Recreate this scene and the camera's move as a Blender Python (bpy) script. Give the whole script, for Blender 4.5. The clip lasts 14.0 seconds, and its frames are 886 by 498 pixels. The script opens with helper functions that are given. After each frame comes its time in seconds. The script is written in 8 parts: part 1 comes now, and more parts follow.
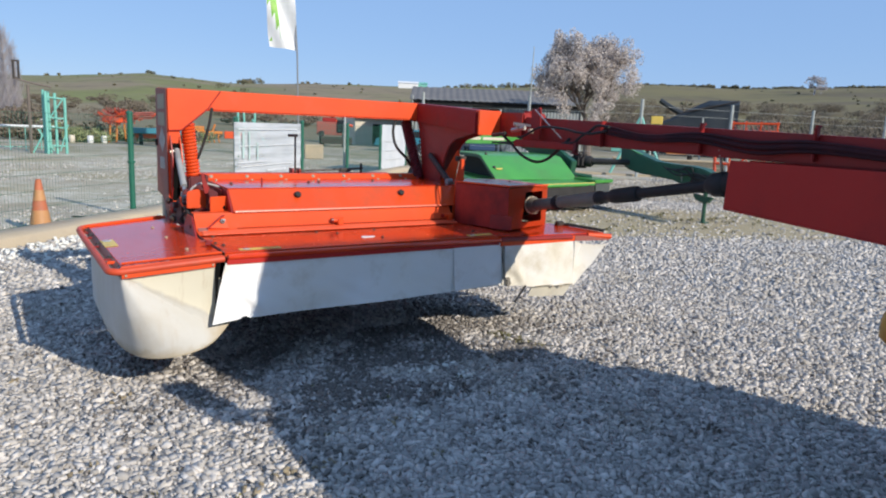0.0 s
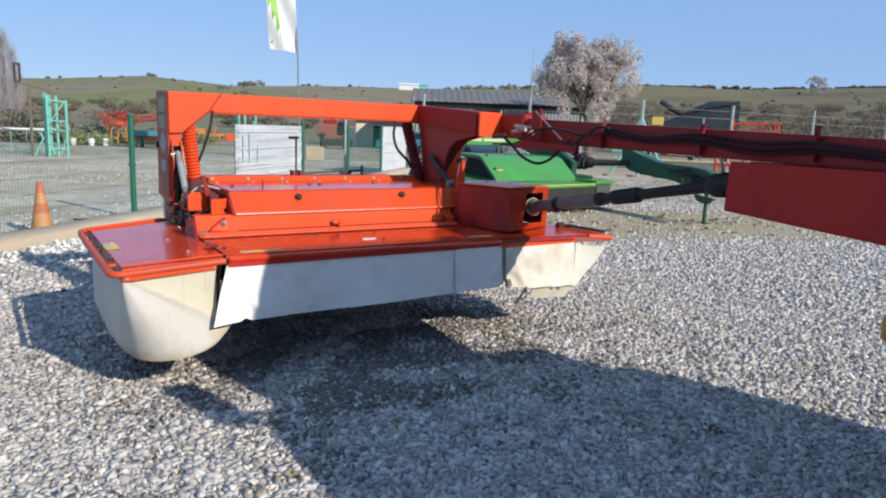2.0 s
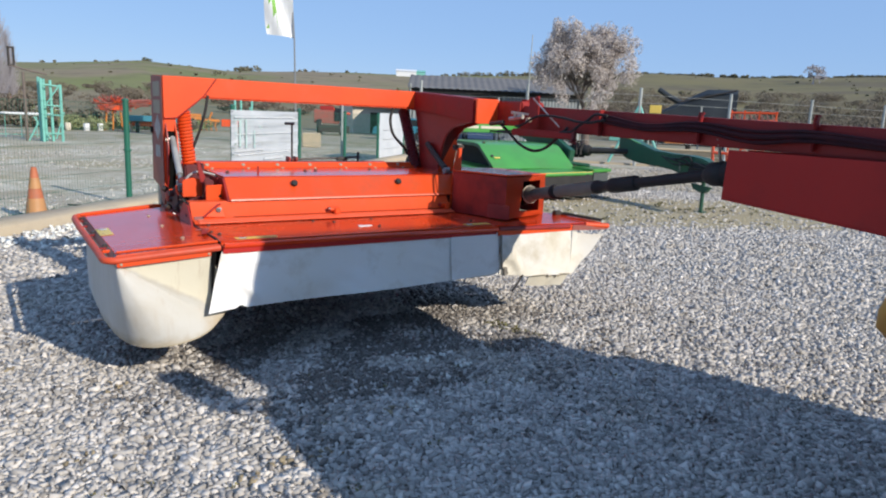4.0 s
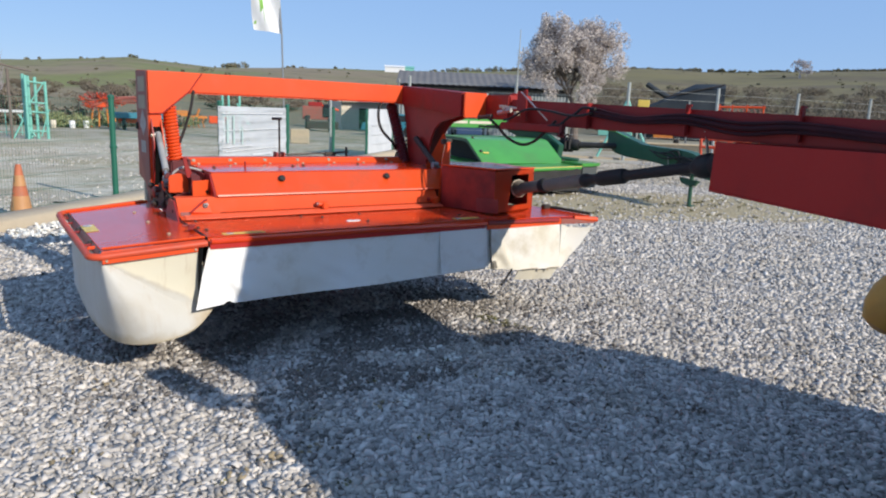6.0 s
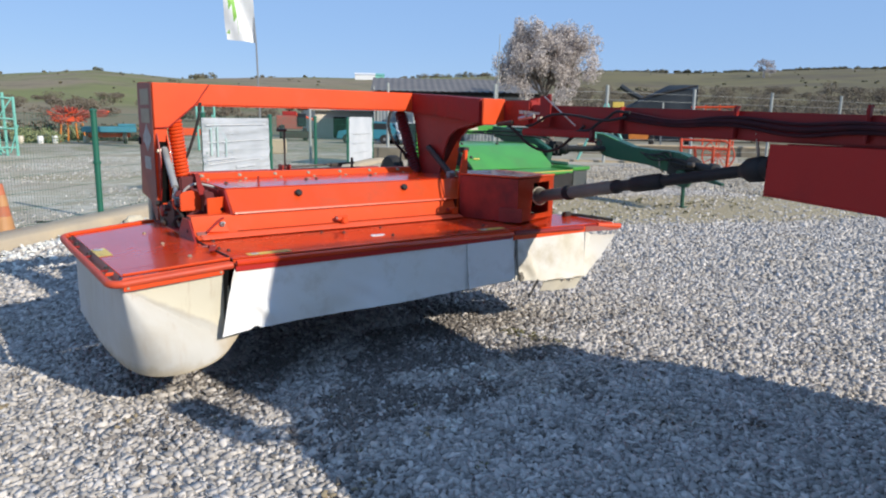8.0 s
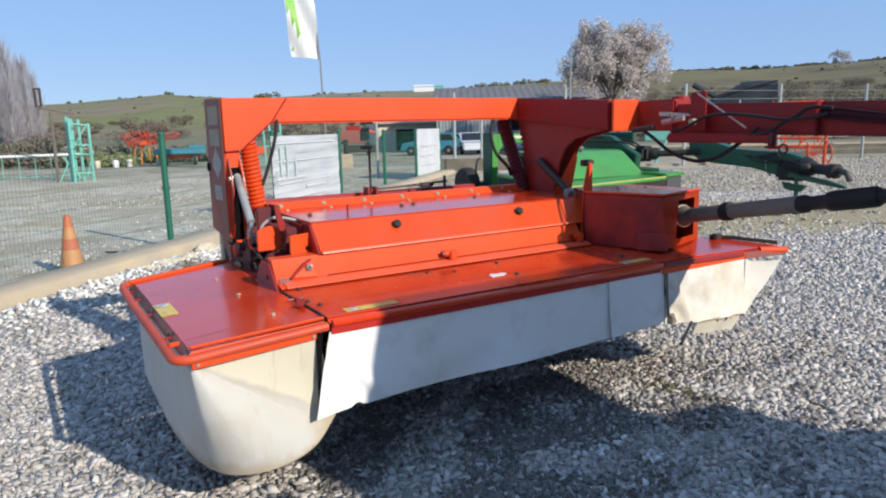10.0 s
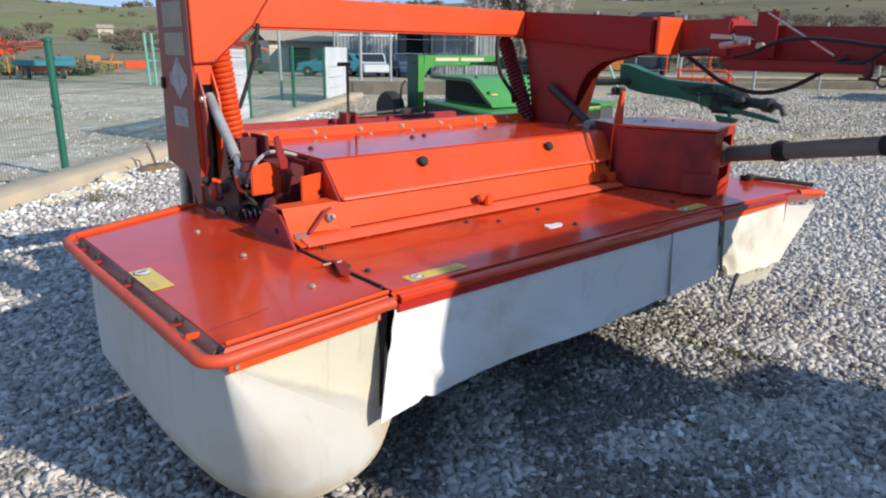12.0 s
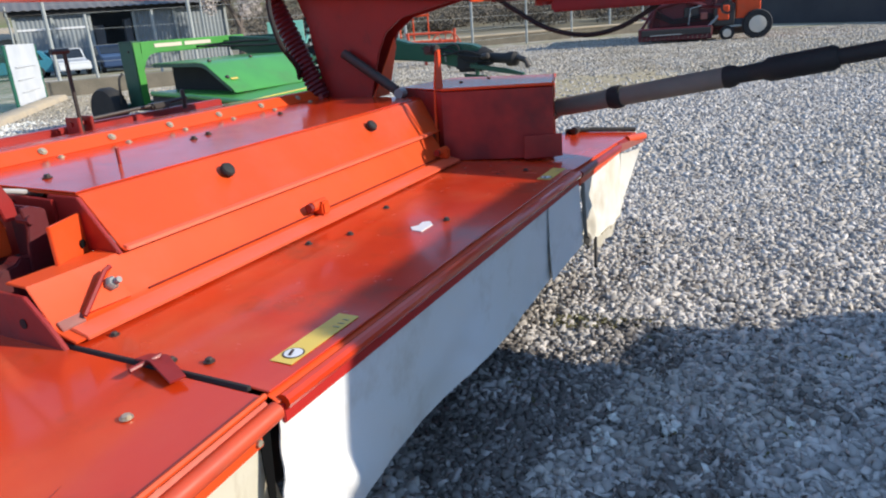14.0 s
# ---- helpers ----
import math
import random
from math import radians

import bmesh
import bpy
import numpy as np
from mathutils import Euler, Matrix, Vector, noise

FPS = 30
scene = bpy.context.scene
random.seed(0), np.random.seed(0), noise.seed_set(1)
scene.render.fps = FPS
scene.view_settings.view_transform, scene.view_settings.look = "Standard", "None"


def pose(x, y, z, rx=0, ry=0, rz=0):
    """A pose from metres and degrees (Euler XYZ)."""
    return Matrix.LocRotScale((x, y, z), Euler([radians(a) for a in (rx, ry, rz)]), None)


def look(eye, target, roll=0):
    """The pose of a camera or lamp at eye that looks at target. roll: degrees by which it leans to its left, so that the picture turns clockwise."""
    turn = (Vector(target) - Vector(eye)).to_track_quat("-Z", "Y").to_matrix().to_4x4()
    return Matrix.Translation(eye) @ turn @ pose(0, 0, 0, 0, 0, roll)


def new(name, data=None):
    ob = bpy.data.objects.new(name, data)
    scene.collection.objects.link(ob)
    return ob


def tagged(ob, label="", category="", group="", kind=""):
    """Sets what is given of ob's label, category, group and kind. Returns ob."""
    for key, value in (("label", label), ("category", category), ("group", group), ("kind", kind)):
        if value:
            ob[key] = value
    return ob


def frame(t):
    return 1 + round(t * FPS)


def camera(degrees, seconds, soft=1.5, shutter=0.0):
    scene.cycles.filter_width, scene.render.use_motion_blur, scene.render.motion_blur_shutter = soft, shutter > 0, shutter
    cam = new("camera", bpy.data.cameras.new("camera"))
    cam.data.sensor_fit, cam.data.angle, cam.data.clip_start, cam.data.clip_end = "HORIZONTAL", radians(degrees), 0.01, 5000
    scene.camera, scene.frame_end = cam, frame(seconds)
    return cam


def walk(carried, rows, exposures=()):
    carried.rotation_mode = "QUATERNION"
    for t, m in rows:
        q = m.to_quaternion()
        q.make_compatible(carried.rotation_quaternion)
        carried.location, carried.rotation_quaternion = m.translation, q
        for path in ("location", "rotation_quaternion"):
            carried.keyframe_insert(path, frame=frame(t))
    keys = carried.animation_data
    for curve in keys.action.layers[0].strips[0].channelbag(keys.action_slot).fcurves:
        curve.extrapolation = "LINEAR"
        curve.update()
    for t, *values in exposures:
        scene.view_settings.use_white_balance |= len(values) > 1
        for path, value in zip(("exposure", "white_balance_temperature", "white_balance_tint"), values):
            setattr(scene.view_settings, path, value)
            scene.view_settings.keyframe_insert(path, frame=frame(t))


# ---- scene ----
cam = camera(65.7, 14.0, 2.05)
PATH = [
    (0, (0.003, 0.179, 1.506), (1.086, 1.823, 1.155), 2.4),
    (0.5, (0.004, 0.177, 1.513), (1.089, 1.821, 1.164), 2.4),
    (1, (0.004, 0.176, 1.514), (1.092, 1.818, 1.167), 2.2),
    (1.5, (0.004, 0.176, 1.512), (1.089, 1.82, 1.163), 2.1),
    (2, (0.003, 0.178, 1.508), (1.084, 1.825, 1.161), 2.2),
    (2.5, (0.006, 0.182, 1.508), (1.085, 1.83, 1.157), 2.5),
    (3, (0.008, 0.185, 1.509), (1.087, 1.829, 1.145), 2.4),
    (5.5, (0.024, 0.191, 1.496), (1.126, 1.813, 1.102), 2.6),
    (6, (0.025, 0.191, 1.494), (1.135, 1.808, 1.101), 2.3),
    (6.5, (0.022, 0.19, 1.502), (1.134, 1.811, 1.137), 2.5),
    (7, (0.002, 0.244, 1.491), (1.108, 1.863, 1.099), 2.6),
    (7.5, (-0.079, 0.427, 1.505), (1.09, 2.017, 1.182), 0.5),
    (8, (-0.141, 0.549, 1.494), (1.03, 2.126, 1.12), 1.0),
    (8.3, (-0.112, 0.684, 1.483), (1.014, 2.287, 1.083), 0.9),
    (8.5, (-0.053, 0.783, 1.486), (0.972, 2.462, 1.128), -0.4),
    (8.7, (0.009, 0.882, 1.485), (0.997, 2.591, 1.161), -0.5),
    (10.8, (0.106, 1.768, 1.507), (1.158, 3.423, 1.114), -1.4),
    (11, (0.12, 1.851, 1.502), (1.189, 3.485, 1.068), -0.8),
    (11.5, (0.006, 2.143, 1.484), (1.269, 3.633, 1.054), -0.8),
    (12, (-0.106, 2.375, 1.469), (1.146, 3.831, 0.91), 0.7),
    (12.5, (-0.048, 2.605, 1.454), (1.272, 4.0, 0.895), -1.7),
    (13, (-0.031, 2.871, 1.444), (1.305, 4.216, 0.807), -1.8),
    (13.3, (-0.054, 2.99, 1.432), (1.453, 4.148, 0.803), -1.4),
    (13.5, (-0.051, 3.056, 1.428), (1.523, 4.066, 0.718), -4.0),
    (13.7, (0.02, 3.088, 1.432), (1.679, 3.941, 0.711), -2.6),
    (14, (0.218, 3.114, 1.403), (1.885, 4.014, 0.763), -4.2),
]
walk(cam, [(t, look(eye, target, roll)) for t, eye, target, roll in PATH], [(0, 0.31), (8.5, 0.33), (11, 0.35), (12.5, 0.43), (14, 0.52)])

# ---- light ----
SUN_AZ, SUN_EL = 163.7, 28.0  # degrees clockwise from +y; height
world = bpy.data.worlds.new("sky")
scene.world = world
world.use_nodes = True
wn = world.node_tree
sky = wn.nodes.new("ShaderNodeTexSky")
sky.sky_type, sky.sun_disc = "NISHITA", False
sky.sun_elevation, sky.sun_rotation = radians(SUN_EL), radians(SUN_AZ)
sky.air_density, sky.dust_density, sky.ozone_density = 1.0, 0.0, 2.0
sky.altitude = 1000.0
even = wn.nodes.new("ShaderNodeMix")  # clear sky, paled evenly by high thin haze
even.data_type = "RGBA"
even.inputs["Factor"].default_value = 0.8
even.inputs["B"].default_value = (1.88, 3.20, 5.75, 1)
wn.links.new(sky.outputs[0], even.inputs["A"])
wn.links.new(even.outputs["Result"], wn.nodes["Background"].inputs[0])
wn.nodes["Background"].inputs[1].default_value = 0.116
sun = new("sun", bpy.data.lights.new("sun", "SUN"))
sun.data.energy, sun.data.angle, sun.data.color = 4.1, radians(0.5), (1.0, 0.93, 0.82)
az, el = radians(SUN_AZ), radians(SUN_EL)
sun.matrix_world = look((20 * math.sin(az), 20 * math.cos(az), 20 * math.tan(el)), (0, 0, 0))

# ---- materials ----


def material(name, colour, rough=0.5, metal=0.0, second=None, scale=6.0, amount=0.5, bump=0.0, bump_scale=60.0, coat=0.0, island=0.0, spec=0.5, dirt=None, dirt_amount=0.0, dirt_scale=2.5, fade=None, fade_scale=1.3):
    """A surface: two mixed colours at one scale, fine grain in bump and roughness, and an optional layer of dirt with its own shape."""
    m = bpy.data.materials.new(name)
    m.use_nodes = True
    t = m.node_tree
    n, l = t.nodes, t.links
    b = n["Principled BSDF"]
    b.inputs["Roughness"].default_value, b.inputs["Metallic"].default_value = rough, metal
    b.inputs["Coat Weight"].default_value, b.inputs["Coat Roughness"].default_value = coat, 0.07
    b.inputs["Specular IOR Level"].default_value = spec
    co = n.new("ShaderNodeTexCoord")
    big = n.new("ShaderNodeTexNoise")
    big.inputs["Scale"].default_value, big.inputs["Detail"].default_value = scale, 6.0
    l.new(co.outputs["Object"], big.inputs["Vector"])
    ramp = n.new("ShaderNodeMapRange")
    ramp.inputs["From Min"].default_value, ramp.inputs["From Max"].default_value = 0.35, 0.65
    l.new(big.outputs["Fac"], ramp.inputs["Value"])
    ramp.inputs["To Max"].default_value = amount
    mix = n.new("ShaderNodeMix")
    mix.data_type = "RGBA"
    second = second or [c * 0.72 for c in colour]
    mix.inputs["A"].default_value, mix.inputs["B"].default_value = (*colour, 1), (*second, 1)
    l.new(ramp.outputs["Result"], mix.inputs["Factor"])
    out = mix.outputs["Result"]
    if fade:
        fd = n.new("ShaderNodeTexNoise")
        fd.inputs["Scale"].default_value, fd.inputs["Detail"].default_value, fd.inputs["Roughness"].default_value = fade_scale, 8.0, 0.6
        l.new(co.outputs["Object"], fd.inputs["Vector"])
        r = n.new("ShaderNodeMapRange")
        r.inputs["From Min"].default_value, r.inputs["From Max"].default_value, r.inputs["To Max"].default_value = 0.48, 0.68, 0.75
        l.new(fd.outputs["Fac"], r.inputs["Value"])
        mx = n.new("ShaderNodeMix")
        mx.data_type = "RGBA"
        mx.inputs["B"].default_value = (*fade, 1)
        l.new(r.outputs["Result"], mx.inputs["Factor"])
        l.new(out, mx.inputs["A"])
        out = mx.outputs["Result"]
    if dirt:
        d = n.new("ShaderNodeTexNoise")
        d.inputs["Scale"].default_value, d.inputs["Detail"].default_value, d.inputs["Roughness"].default_value = dirt_scale, 9.0, 0.68
        l.new(co.outputs["Object"], d.inputs["Vector"])
        r = n.new("ShaderNodeMapRange")
        r.inputs["From Min"].default_value, r.inputs["From Max"].default_value, r.inputs["To Max"].default_value = 0.52, 0.72, dirt_amount
        l.new(d.outputs["Fac"], r.inputs["Value"])
        mx = n.new("ShaderNodeMix")
        mx.data_type = "RGBA"
        mx.inputs["B"].default_value = (*dirt, 1)
        l.new(r.outputs["Result"], mx.inputs["Factor"])
        l.new(out, mx.inputs["A"])
        out = mx.outputs["Result"]
    if island:
        g = n.new("ShaderNodeNewGeometry")
        hs = n.new("ShaderNodeHueSaturation")
        r = n.new("ShaderNodeMapRange")
        r.inputs["To Min"].default_value, r.inputs["To Max"].default_value = 1 - island, 1 + island
        l.new(g.outputs["Random Per Island"], r.inputs["Value"])
        l.new(r.outputs["Result"], hs.inputs["Value"])
        l.new(out, hs.inputs["Color"])
        out = hs.outputs["Color"]
    l.new(out, b.inputs["Base Color"])
    fine = n.new("ShaderNodeTexNoise")
    fine.inputs["Scale"].default_value, fine.inputs["Detail"].default_value = bump_scale, 4.0
    l.new(co.outputs["Object"], fine.inputs["Vector"])
    rr = n.new("ShaderNodeMapRange")
    rr.inputs["To Min"].default_value, rr.inputs["To Max"].default_value = max(0.03, rough - 0.1), min(1.0, rough + 0.1)
    l.new(fine.outputs["Fac"], rr.inputs["Value"])
    l.new(rr.outputs["Result"], b.inputs["Roughness"])
    if bump:
        bp = n.new("ShaderNodeBump")
        bp.inputs["Strength"].default_value, bp.inputs["Distance"].default_value = 1.0, bump
        l.new(fine.outputs["Fac"], bp.inputs["Height"])
        l.new(bp.outputs["Normal"], b.inputs["Normal"])
    return m


RED = material("red_paint", (0.70, 0.074, 0.012), 0.45, second=(0.61, 0.057, 0.010), scale=3.0, bump=0.0004, bump_scale=25, coat=0.05, spec=0.35, dirt=(0.30, 0.10, 0.05), dirt_amount=0.35, dirt_scale=3.5)
RED_TOP = material("red_sheet", (0.61, 0.042, 0.006), 0.21, second=(0.50, 0.029, 0.005), scale=2.2, bump=0.00025, bump_scale=14, coat=0.34, dirt=(0.20, 0.040, 0.016), dirt_amount=0.6, dirt_scale=2.3, fade=(0.60, 0.075, 0.022))
MID_SHEET = material("worn_red_sheet", (0.60, 0.041, 0.006), 0.24, second=(0.46, 0.027, 0.005), scale=3.4, amount=0.8, bump=0.0003, bump_scale=14, coat=0.3, dirt=(0.19, 0.05, 0.025), dirt_amount=0.8, dirt_scale=3.1, fade=(0.58, 0.095, 0.038), fade_scale=1.9)
# dark stains over a base that is also darkened for the walls' shade
GUARD_WALL = material("stained_shaded_guard_red", (0.37, 0.025, 0.018), 0.4, second=(0.16, 0.010, 0.010), scale=6.5, amount=0.95, bump=0.0008, bump_scale=16, dirt=(0.05, 0.012, 0.014), dirt_amount=0.85, dirt_scale=3.0)
RAIL_RED = material("scuffed_rail_red", (0.62, 0.078, 0.026), 0.5, second=(0.48, 0.062, 0.03), scale=7, amount=0.9, bump=0.0006, bump_scale=30, spec=0.35, dirt=(0.26, 0.11, 0.07), dirt_amount=0.6, dirt_scale=5)
# plain red, lowered for the shaded faces of drawbar guard and lip
GUARD_SHADE_RED = material("plain_shaded_red", (0.45, 0.022, 0.017), 0.5, second=(0.37, 0.018, 0.014), scale=2, bump=0.0004, bump_scale=20, spec=0.3, dirt=(0.16, 0.02, 0.02), dirt_amount=0.4)
WORN_SIDE = material("dusty_worn_red", (0.30, 0.075, 0.055), 0.6, second=(0.24, 0.10, 0.08), scale=5, bump=0.0008, bump_scale=30, dirt=(0.16, 0.10, 0.085), dirt_amount=0.6, dirt_scale=4)
RAM_GREY = material("scuffed_grey", (0.30, 0.305, 0.295), 0.6, second=(0.20, 0.20, 0.19), scale=16, amount=0.9, bump=0.0008)
BANNER = material("banner_film", (0.60, 0.62, 0.645), 0.55, second=(0.50, 0.53, 0.56), scale=1.4, amount=0.9)
# the mower's red as it looks in shade, for drawbar and gooseneck
SHADE_MAROON = material("shaded_maroon", (0.285, 0.015, 0.014), 0.5, spec=0.35, second=(0.20, 0.011, 0.011), scale=4, bump=0.0005, bump_scale=30, dirt=(0.12, 0.03, 0.025), dirt_amount=0.5, dirt_scale=5)
# worn, dirty red whose base is also lowered for parts in shade
WORN_SHADE_RED = material("worn_shaded_red", (0.31, 0.018, 0.013), 0.4, second=(0.21, 0.013, 0.011), scale=5, bump=0.0005, bump_scale=40, dirt=(0.07, 0.016, 0.015), dirt_amount=0.75, dirt_scale=4.5)
STAINED_CANVAS = material("stained_canvas", (0.68, 0.66, 0.62), 0.66, second=(0.66, 0.60, 0.47), scale=3.4, amount=0.7, bump=0.002, bump_scale=9, dirt=(0.40, 0.32, 0.18), dirt_amount=0.6, dirt_scale=3.2)
CREAM_CANVAS = material("cream_canvas", (0.535, 0.515, 0.46), 0.66, second=(0.49, 0.44, 0.335), scale=1.6, amount=0.9, bump=0.0016, bump_scale=9, dirt=(0.36, 0.29, 0.18), dirt_amount=0.55, dirt_scale=2.3)
CANVAS = material("canvas", (0.785, 0.775, 0.755), 0.66, second=(0.73, 0.70, 0.62), scale=1.5, amount=0.9, bump=0.0012, bump_scale=9, dirt=(0.42, 0.33, 0.20), dirt_amount=0.6, dirt_scale=2.1)
GREY_CANVAS = material("grey_stained_canvas", (0.72, 0.70, 0.66), 0.7, second=(0.78, 0.765, 0.74), scale=3.0, amount=0.8, bump=0.0012, bump_scale=9, dirt=(0.36, 0.29, 0.20), dirt_amount=0.6, dirt_scale=2.4)
BLACK = material("black_rubber", (0.022, 0.021, 0.021), 0.7, second=(0.038, 0.036, 0.034), bump=0.0006, bump_scale=80, spec=0.3)
DUSTY = material("dusty_pan", (0.25, 0.115, 0.085), 0.8, second=(0.30, 0.19, 0.15), scale=9, bump=0.001)
GREY_TUBE = material("grey_plastic", (0.19, 0.17, 0.14), 0.85, second=(0.24, 0.215, 0.18), scale=12, bump=0.0005, spec=0.2, dirt=(0.2, 0.16, 0.11), dirt_amount=0.5, dirt_scale=6)
STEEL = material("steel", (0.45, 0.44, 0.42), 0.38, 0.8, second=(0.3, 0.27, 0.23), scale=30, bump=0.0003)
GREY_PAINT = material("grey_paint", (0.28, 0.29, 0.28), 0.45, second=(0.2, 0.2, 0.19), scale=14, bump=0.0004)
BOLT = material("zinc", (0.50, 0.45, 0.34), 0.42, 0.5, second=(0.35, 0.25, 0.15), scale=60)
DARK_BOLT = material("dark_iron", (0.05, 0.045, 0.04), 0.5, 0.4, second=(0.08, 0.06, 0.05), scale=40, bump=0.0005)
SLEEVE = material("dark_sleeve", (0.035, 0.014, 0.018), 0.92, second=(0.095, 0.018, 0.02), scale=6, bump=0.003, bump_scale=30, spec=0.2)
YELLOW = material("yellow_film", (0.72, 0.52, 0.10), 0.45, second=(0.62, 0.45, 0.12), scale=20)
WHITE = material("white_film", (0.68, 0.69, 0.70), 0.5, second=(0.68, 0.67, 0.64), scale=5)
GREEN = material("green_paint", (0.065, 0.29, 0.05), 0.36, second=(0.05, 0.22, 0.045), scale=3, coat=0.3, dirt=(0.09, 0.15, 0.05), dirt_amount=0.4)
DARK_GREEN = material("dark_green_paint", (0.016, 0.082, 0.046), 0.45, second=(0.012, 0.06, 0.036), scale=4, dirt=(0.05, 0.08, 0.05), dirt_amount=0.4)
FENCE_GREEN = material("fence_green", (0.012, 0.12, 0.075), 0.45, second=(0.01, 0.09, 0.055), scale=8)
CONCRETE = material("concrete", (0.47, 0.375, 0.25), 0.85, second=(0.38, 0.32, 0.24), scale=1.6, amount=0.9, bump=0.006, bump_scale=35, dirt=(0.30, 0.25, 0.19), dirt_amount=0.5)
TURQUOISE = material("turquoise_paint", (0.18, 0.48, 0.40), 0.5, second=(0.15, 0.40, 0.34), scale=5)
CAP = material("ochre_plastic", (0.52, 0.25, 0.03), 0.5, second=(0.40, 0.18, 0.03), scale=9, amount=0.9)
# lighter red paints the sun caught by hinge strip and hood lip
SUNLIT_RED = material("sunlit_edge_red", (0.74, 0.125, 0.055), 0.4, second=(0.74, 0.10, 0.04), scale=6, coat=0.2)
TEAL = material("teal_paint", (0.035, 0.20, 0.27), 0.45, second=(0.03, 0.15, 0.20), scale=3)
ORANGE = material("orange_paint", (0.60, 0.20, 0.03), 0.5, second=(0.45, 0.14, 0.03), scale=4)
CONE_MAT = material("faded_orange_plastic", (0.47, 0.14, 0.06), 0.65, second=(0.36, 0.10, 0.045), scale=7, amount=0.9, dirt=(0.22, 0.15, 0.10), dirt_amount=0.75, dirt_scale=5)
BAND = material("dull_reflective_band", (0.46, 0.23, 0.09), 0.55, second=(0.36, 0.18, 0.08), scale=9)
STONE = material("crushed_limestone", (0.52, 0.484, 0.445), 0.85, second=(0.37, 0.342, 0.312), scale=5, amount=0.8, bump=0.002, bump_scale=90, island=0.37, spec=0.2, dirt=(0.37, 0.31, 0.22), dirt_amount=0.5, dirt_scale=1.3)
DUSTY_STONE = material("dusty_limestone", (0.46, 0.415, 0.35), 0.9, second=(0.33, 0.29, 0.225), scale=0.9, amount=0.9, bump=0.002, bump_scale=90, island=0.33, spec=0.2, dirt=(0.34, 0.28, 0.18), dirt_amount=0.7, dirt_scale=0.5)
SOIL = material("dark_soil", (0.18, 0.162, 0.145), 0.95, second=(0.24, 0.215, 0.19), scale=9, bump=0.002, island=0.3, spec=0.2)
CLOD = material("brown_clod", (0.27, 0.215, 0.135), 0.9, second=(0.19, 0.16, 0.105), scale=12, bump=0.002, island=0.25)
PALE_STONE = material("white_stone", (0.78, 0.76, 0.70), 0.8, second=(0.6, 0.6, 0.52), scale=12, bump=0.002, island=0.12)
TAN_STONE = material("tan_field_stone", (0.60, 0.52, 0.37), 0.9, second=(0.50, 0.44, 0.33), scale=9, amount=0.9, bump=0.004, bump_scale=40)
SHEET_BLUE = material("blue_grey_sheeting", (0.235, 0.265, 0.28), 0.55, second=(0.17, 0.195, 0.205), scale=1.2, dirt=(0.25, 0.22, 0.19), dirt_amount=0.4)
ROOFING = material("dark_fibre_cement", (0.13, 0.125, 0.125), 0.8, second=(0.18, 0.17, 0.16), scale=1.0, bump=0.01, bump_scale=6)
PLASTER = material("cream_plaster", (0.62, 0.55, 0.44), 0.85, second=(0.52, 0.46, 0.37), scale=1.1, bump=0.003)
# near-black colour stands in for shade inside and under things
INSIDE_SHADE = material("interior_shade", (0.025, 0.024, 0.023), 0.9)
CAR_WHITE = material("white_car_paint", (0.52, 0.54, 0.55), 0.3, second=(0.46, 0.48, 0.49), coat=0.6)
CAR_BLUE = material("blue_car_paint", (0.018, 0.04, 0.09), 0.3, second=(0.015, 0.03, 0.07), coat=0.6)
GLASS_DARK = material("dark_window", (0.02, 0.025, 0.03), 0.08, spec=0.6)
BARK = material("bark", (0.16, 0.13, 0.11), 0.9, second=(0.10, 0.08, 0.07), scale=8, bump=0.01, bump_scale=30)
BLOSSOM = material("pale_blossom", (0.57, 0.51, 0.475), 0.8, second=(0.42, 0.36, 0.325), scale=0.9, amount=0.9, island=0.22)
SCRUB = material("scrub_leaves", (0.14, 0.145, 0.085), 0.85, second=(0.18, 0.16, 0.105), scale=0.05, amount=1.0, island=0.35)
TWIGS = material("bare_twigs", (0.165, 0.135, 0.10), 0.9, second=(0.125, 0.11, 0.08), scale=0.3, island=0.06)
PALE_TWIGS = material("pale_twigs", (0.43, 0.40, 0.41), 0.9, second=(0.38, 0.35, 0.35), scale=0.3, island=0.06)
FADED = material("faded_label", (0.36, 0.30, 0.20), 0.6, second=(0.30, 0.24, 0.17), scale=14, amount=0.9)
FADED_GREY = material("worn_badge", (0.42, 0.41, 0.39), 0.55, second=(0.30, 0.25, 0.23), scale=22, amount=0.9)
GREASE_SHADE = material("greasy_shaded_red", (0.05, 0.016, 0.016), 0.55, second=(0.025, 0.018, 0.018), scale=14, bump=0.0015)
# red with deep shade put into its colour: post-foot brackets, baler body
DEEP_SHADE_RED = material("shaded_dark_red", (0.11, 0.008, 0.012), 0.5, second=(0.07, 0.006, 0.009), scale=2, dirt=(0.05, 0.03, 0.03), dirt_amount=0.5, dirt_scale=4)
WALL_DARK = material("dark_rendered_wall", (0.048, 0.047, 0.05), 0.9, second=(0.065, 0.063, 0.062), scale=0.8, amount=0.9, bump=0.004, bump_scale=12)
RUST = material("rusty_iron", (0.20, 0.125, 0.075), 0.9, second=(0.13, 0.085, 0.055), scale=14, amount=0.9, bump=0.003, bump_scale=60)
# dark red for the drawn shadow lines under flap and hood
SEAM_RED = material("red_in_the_gap", (0.16, 0.012, 0.009), 0.8, spec=0.2)
# near-black that paints the shade inside gaps, slot, hole and gearbox opening
GAP_SHADE = material("black_gap", (0.005, 0.005, 0.005), 0.95, spec=0.1)
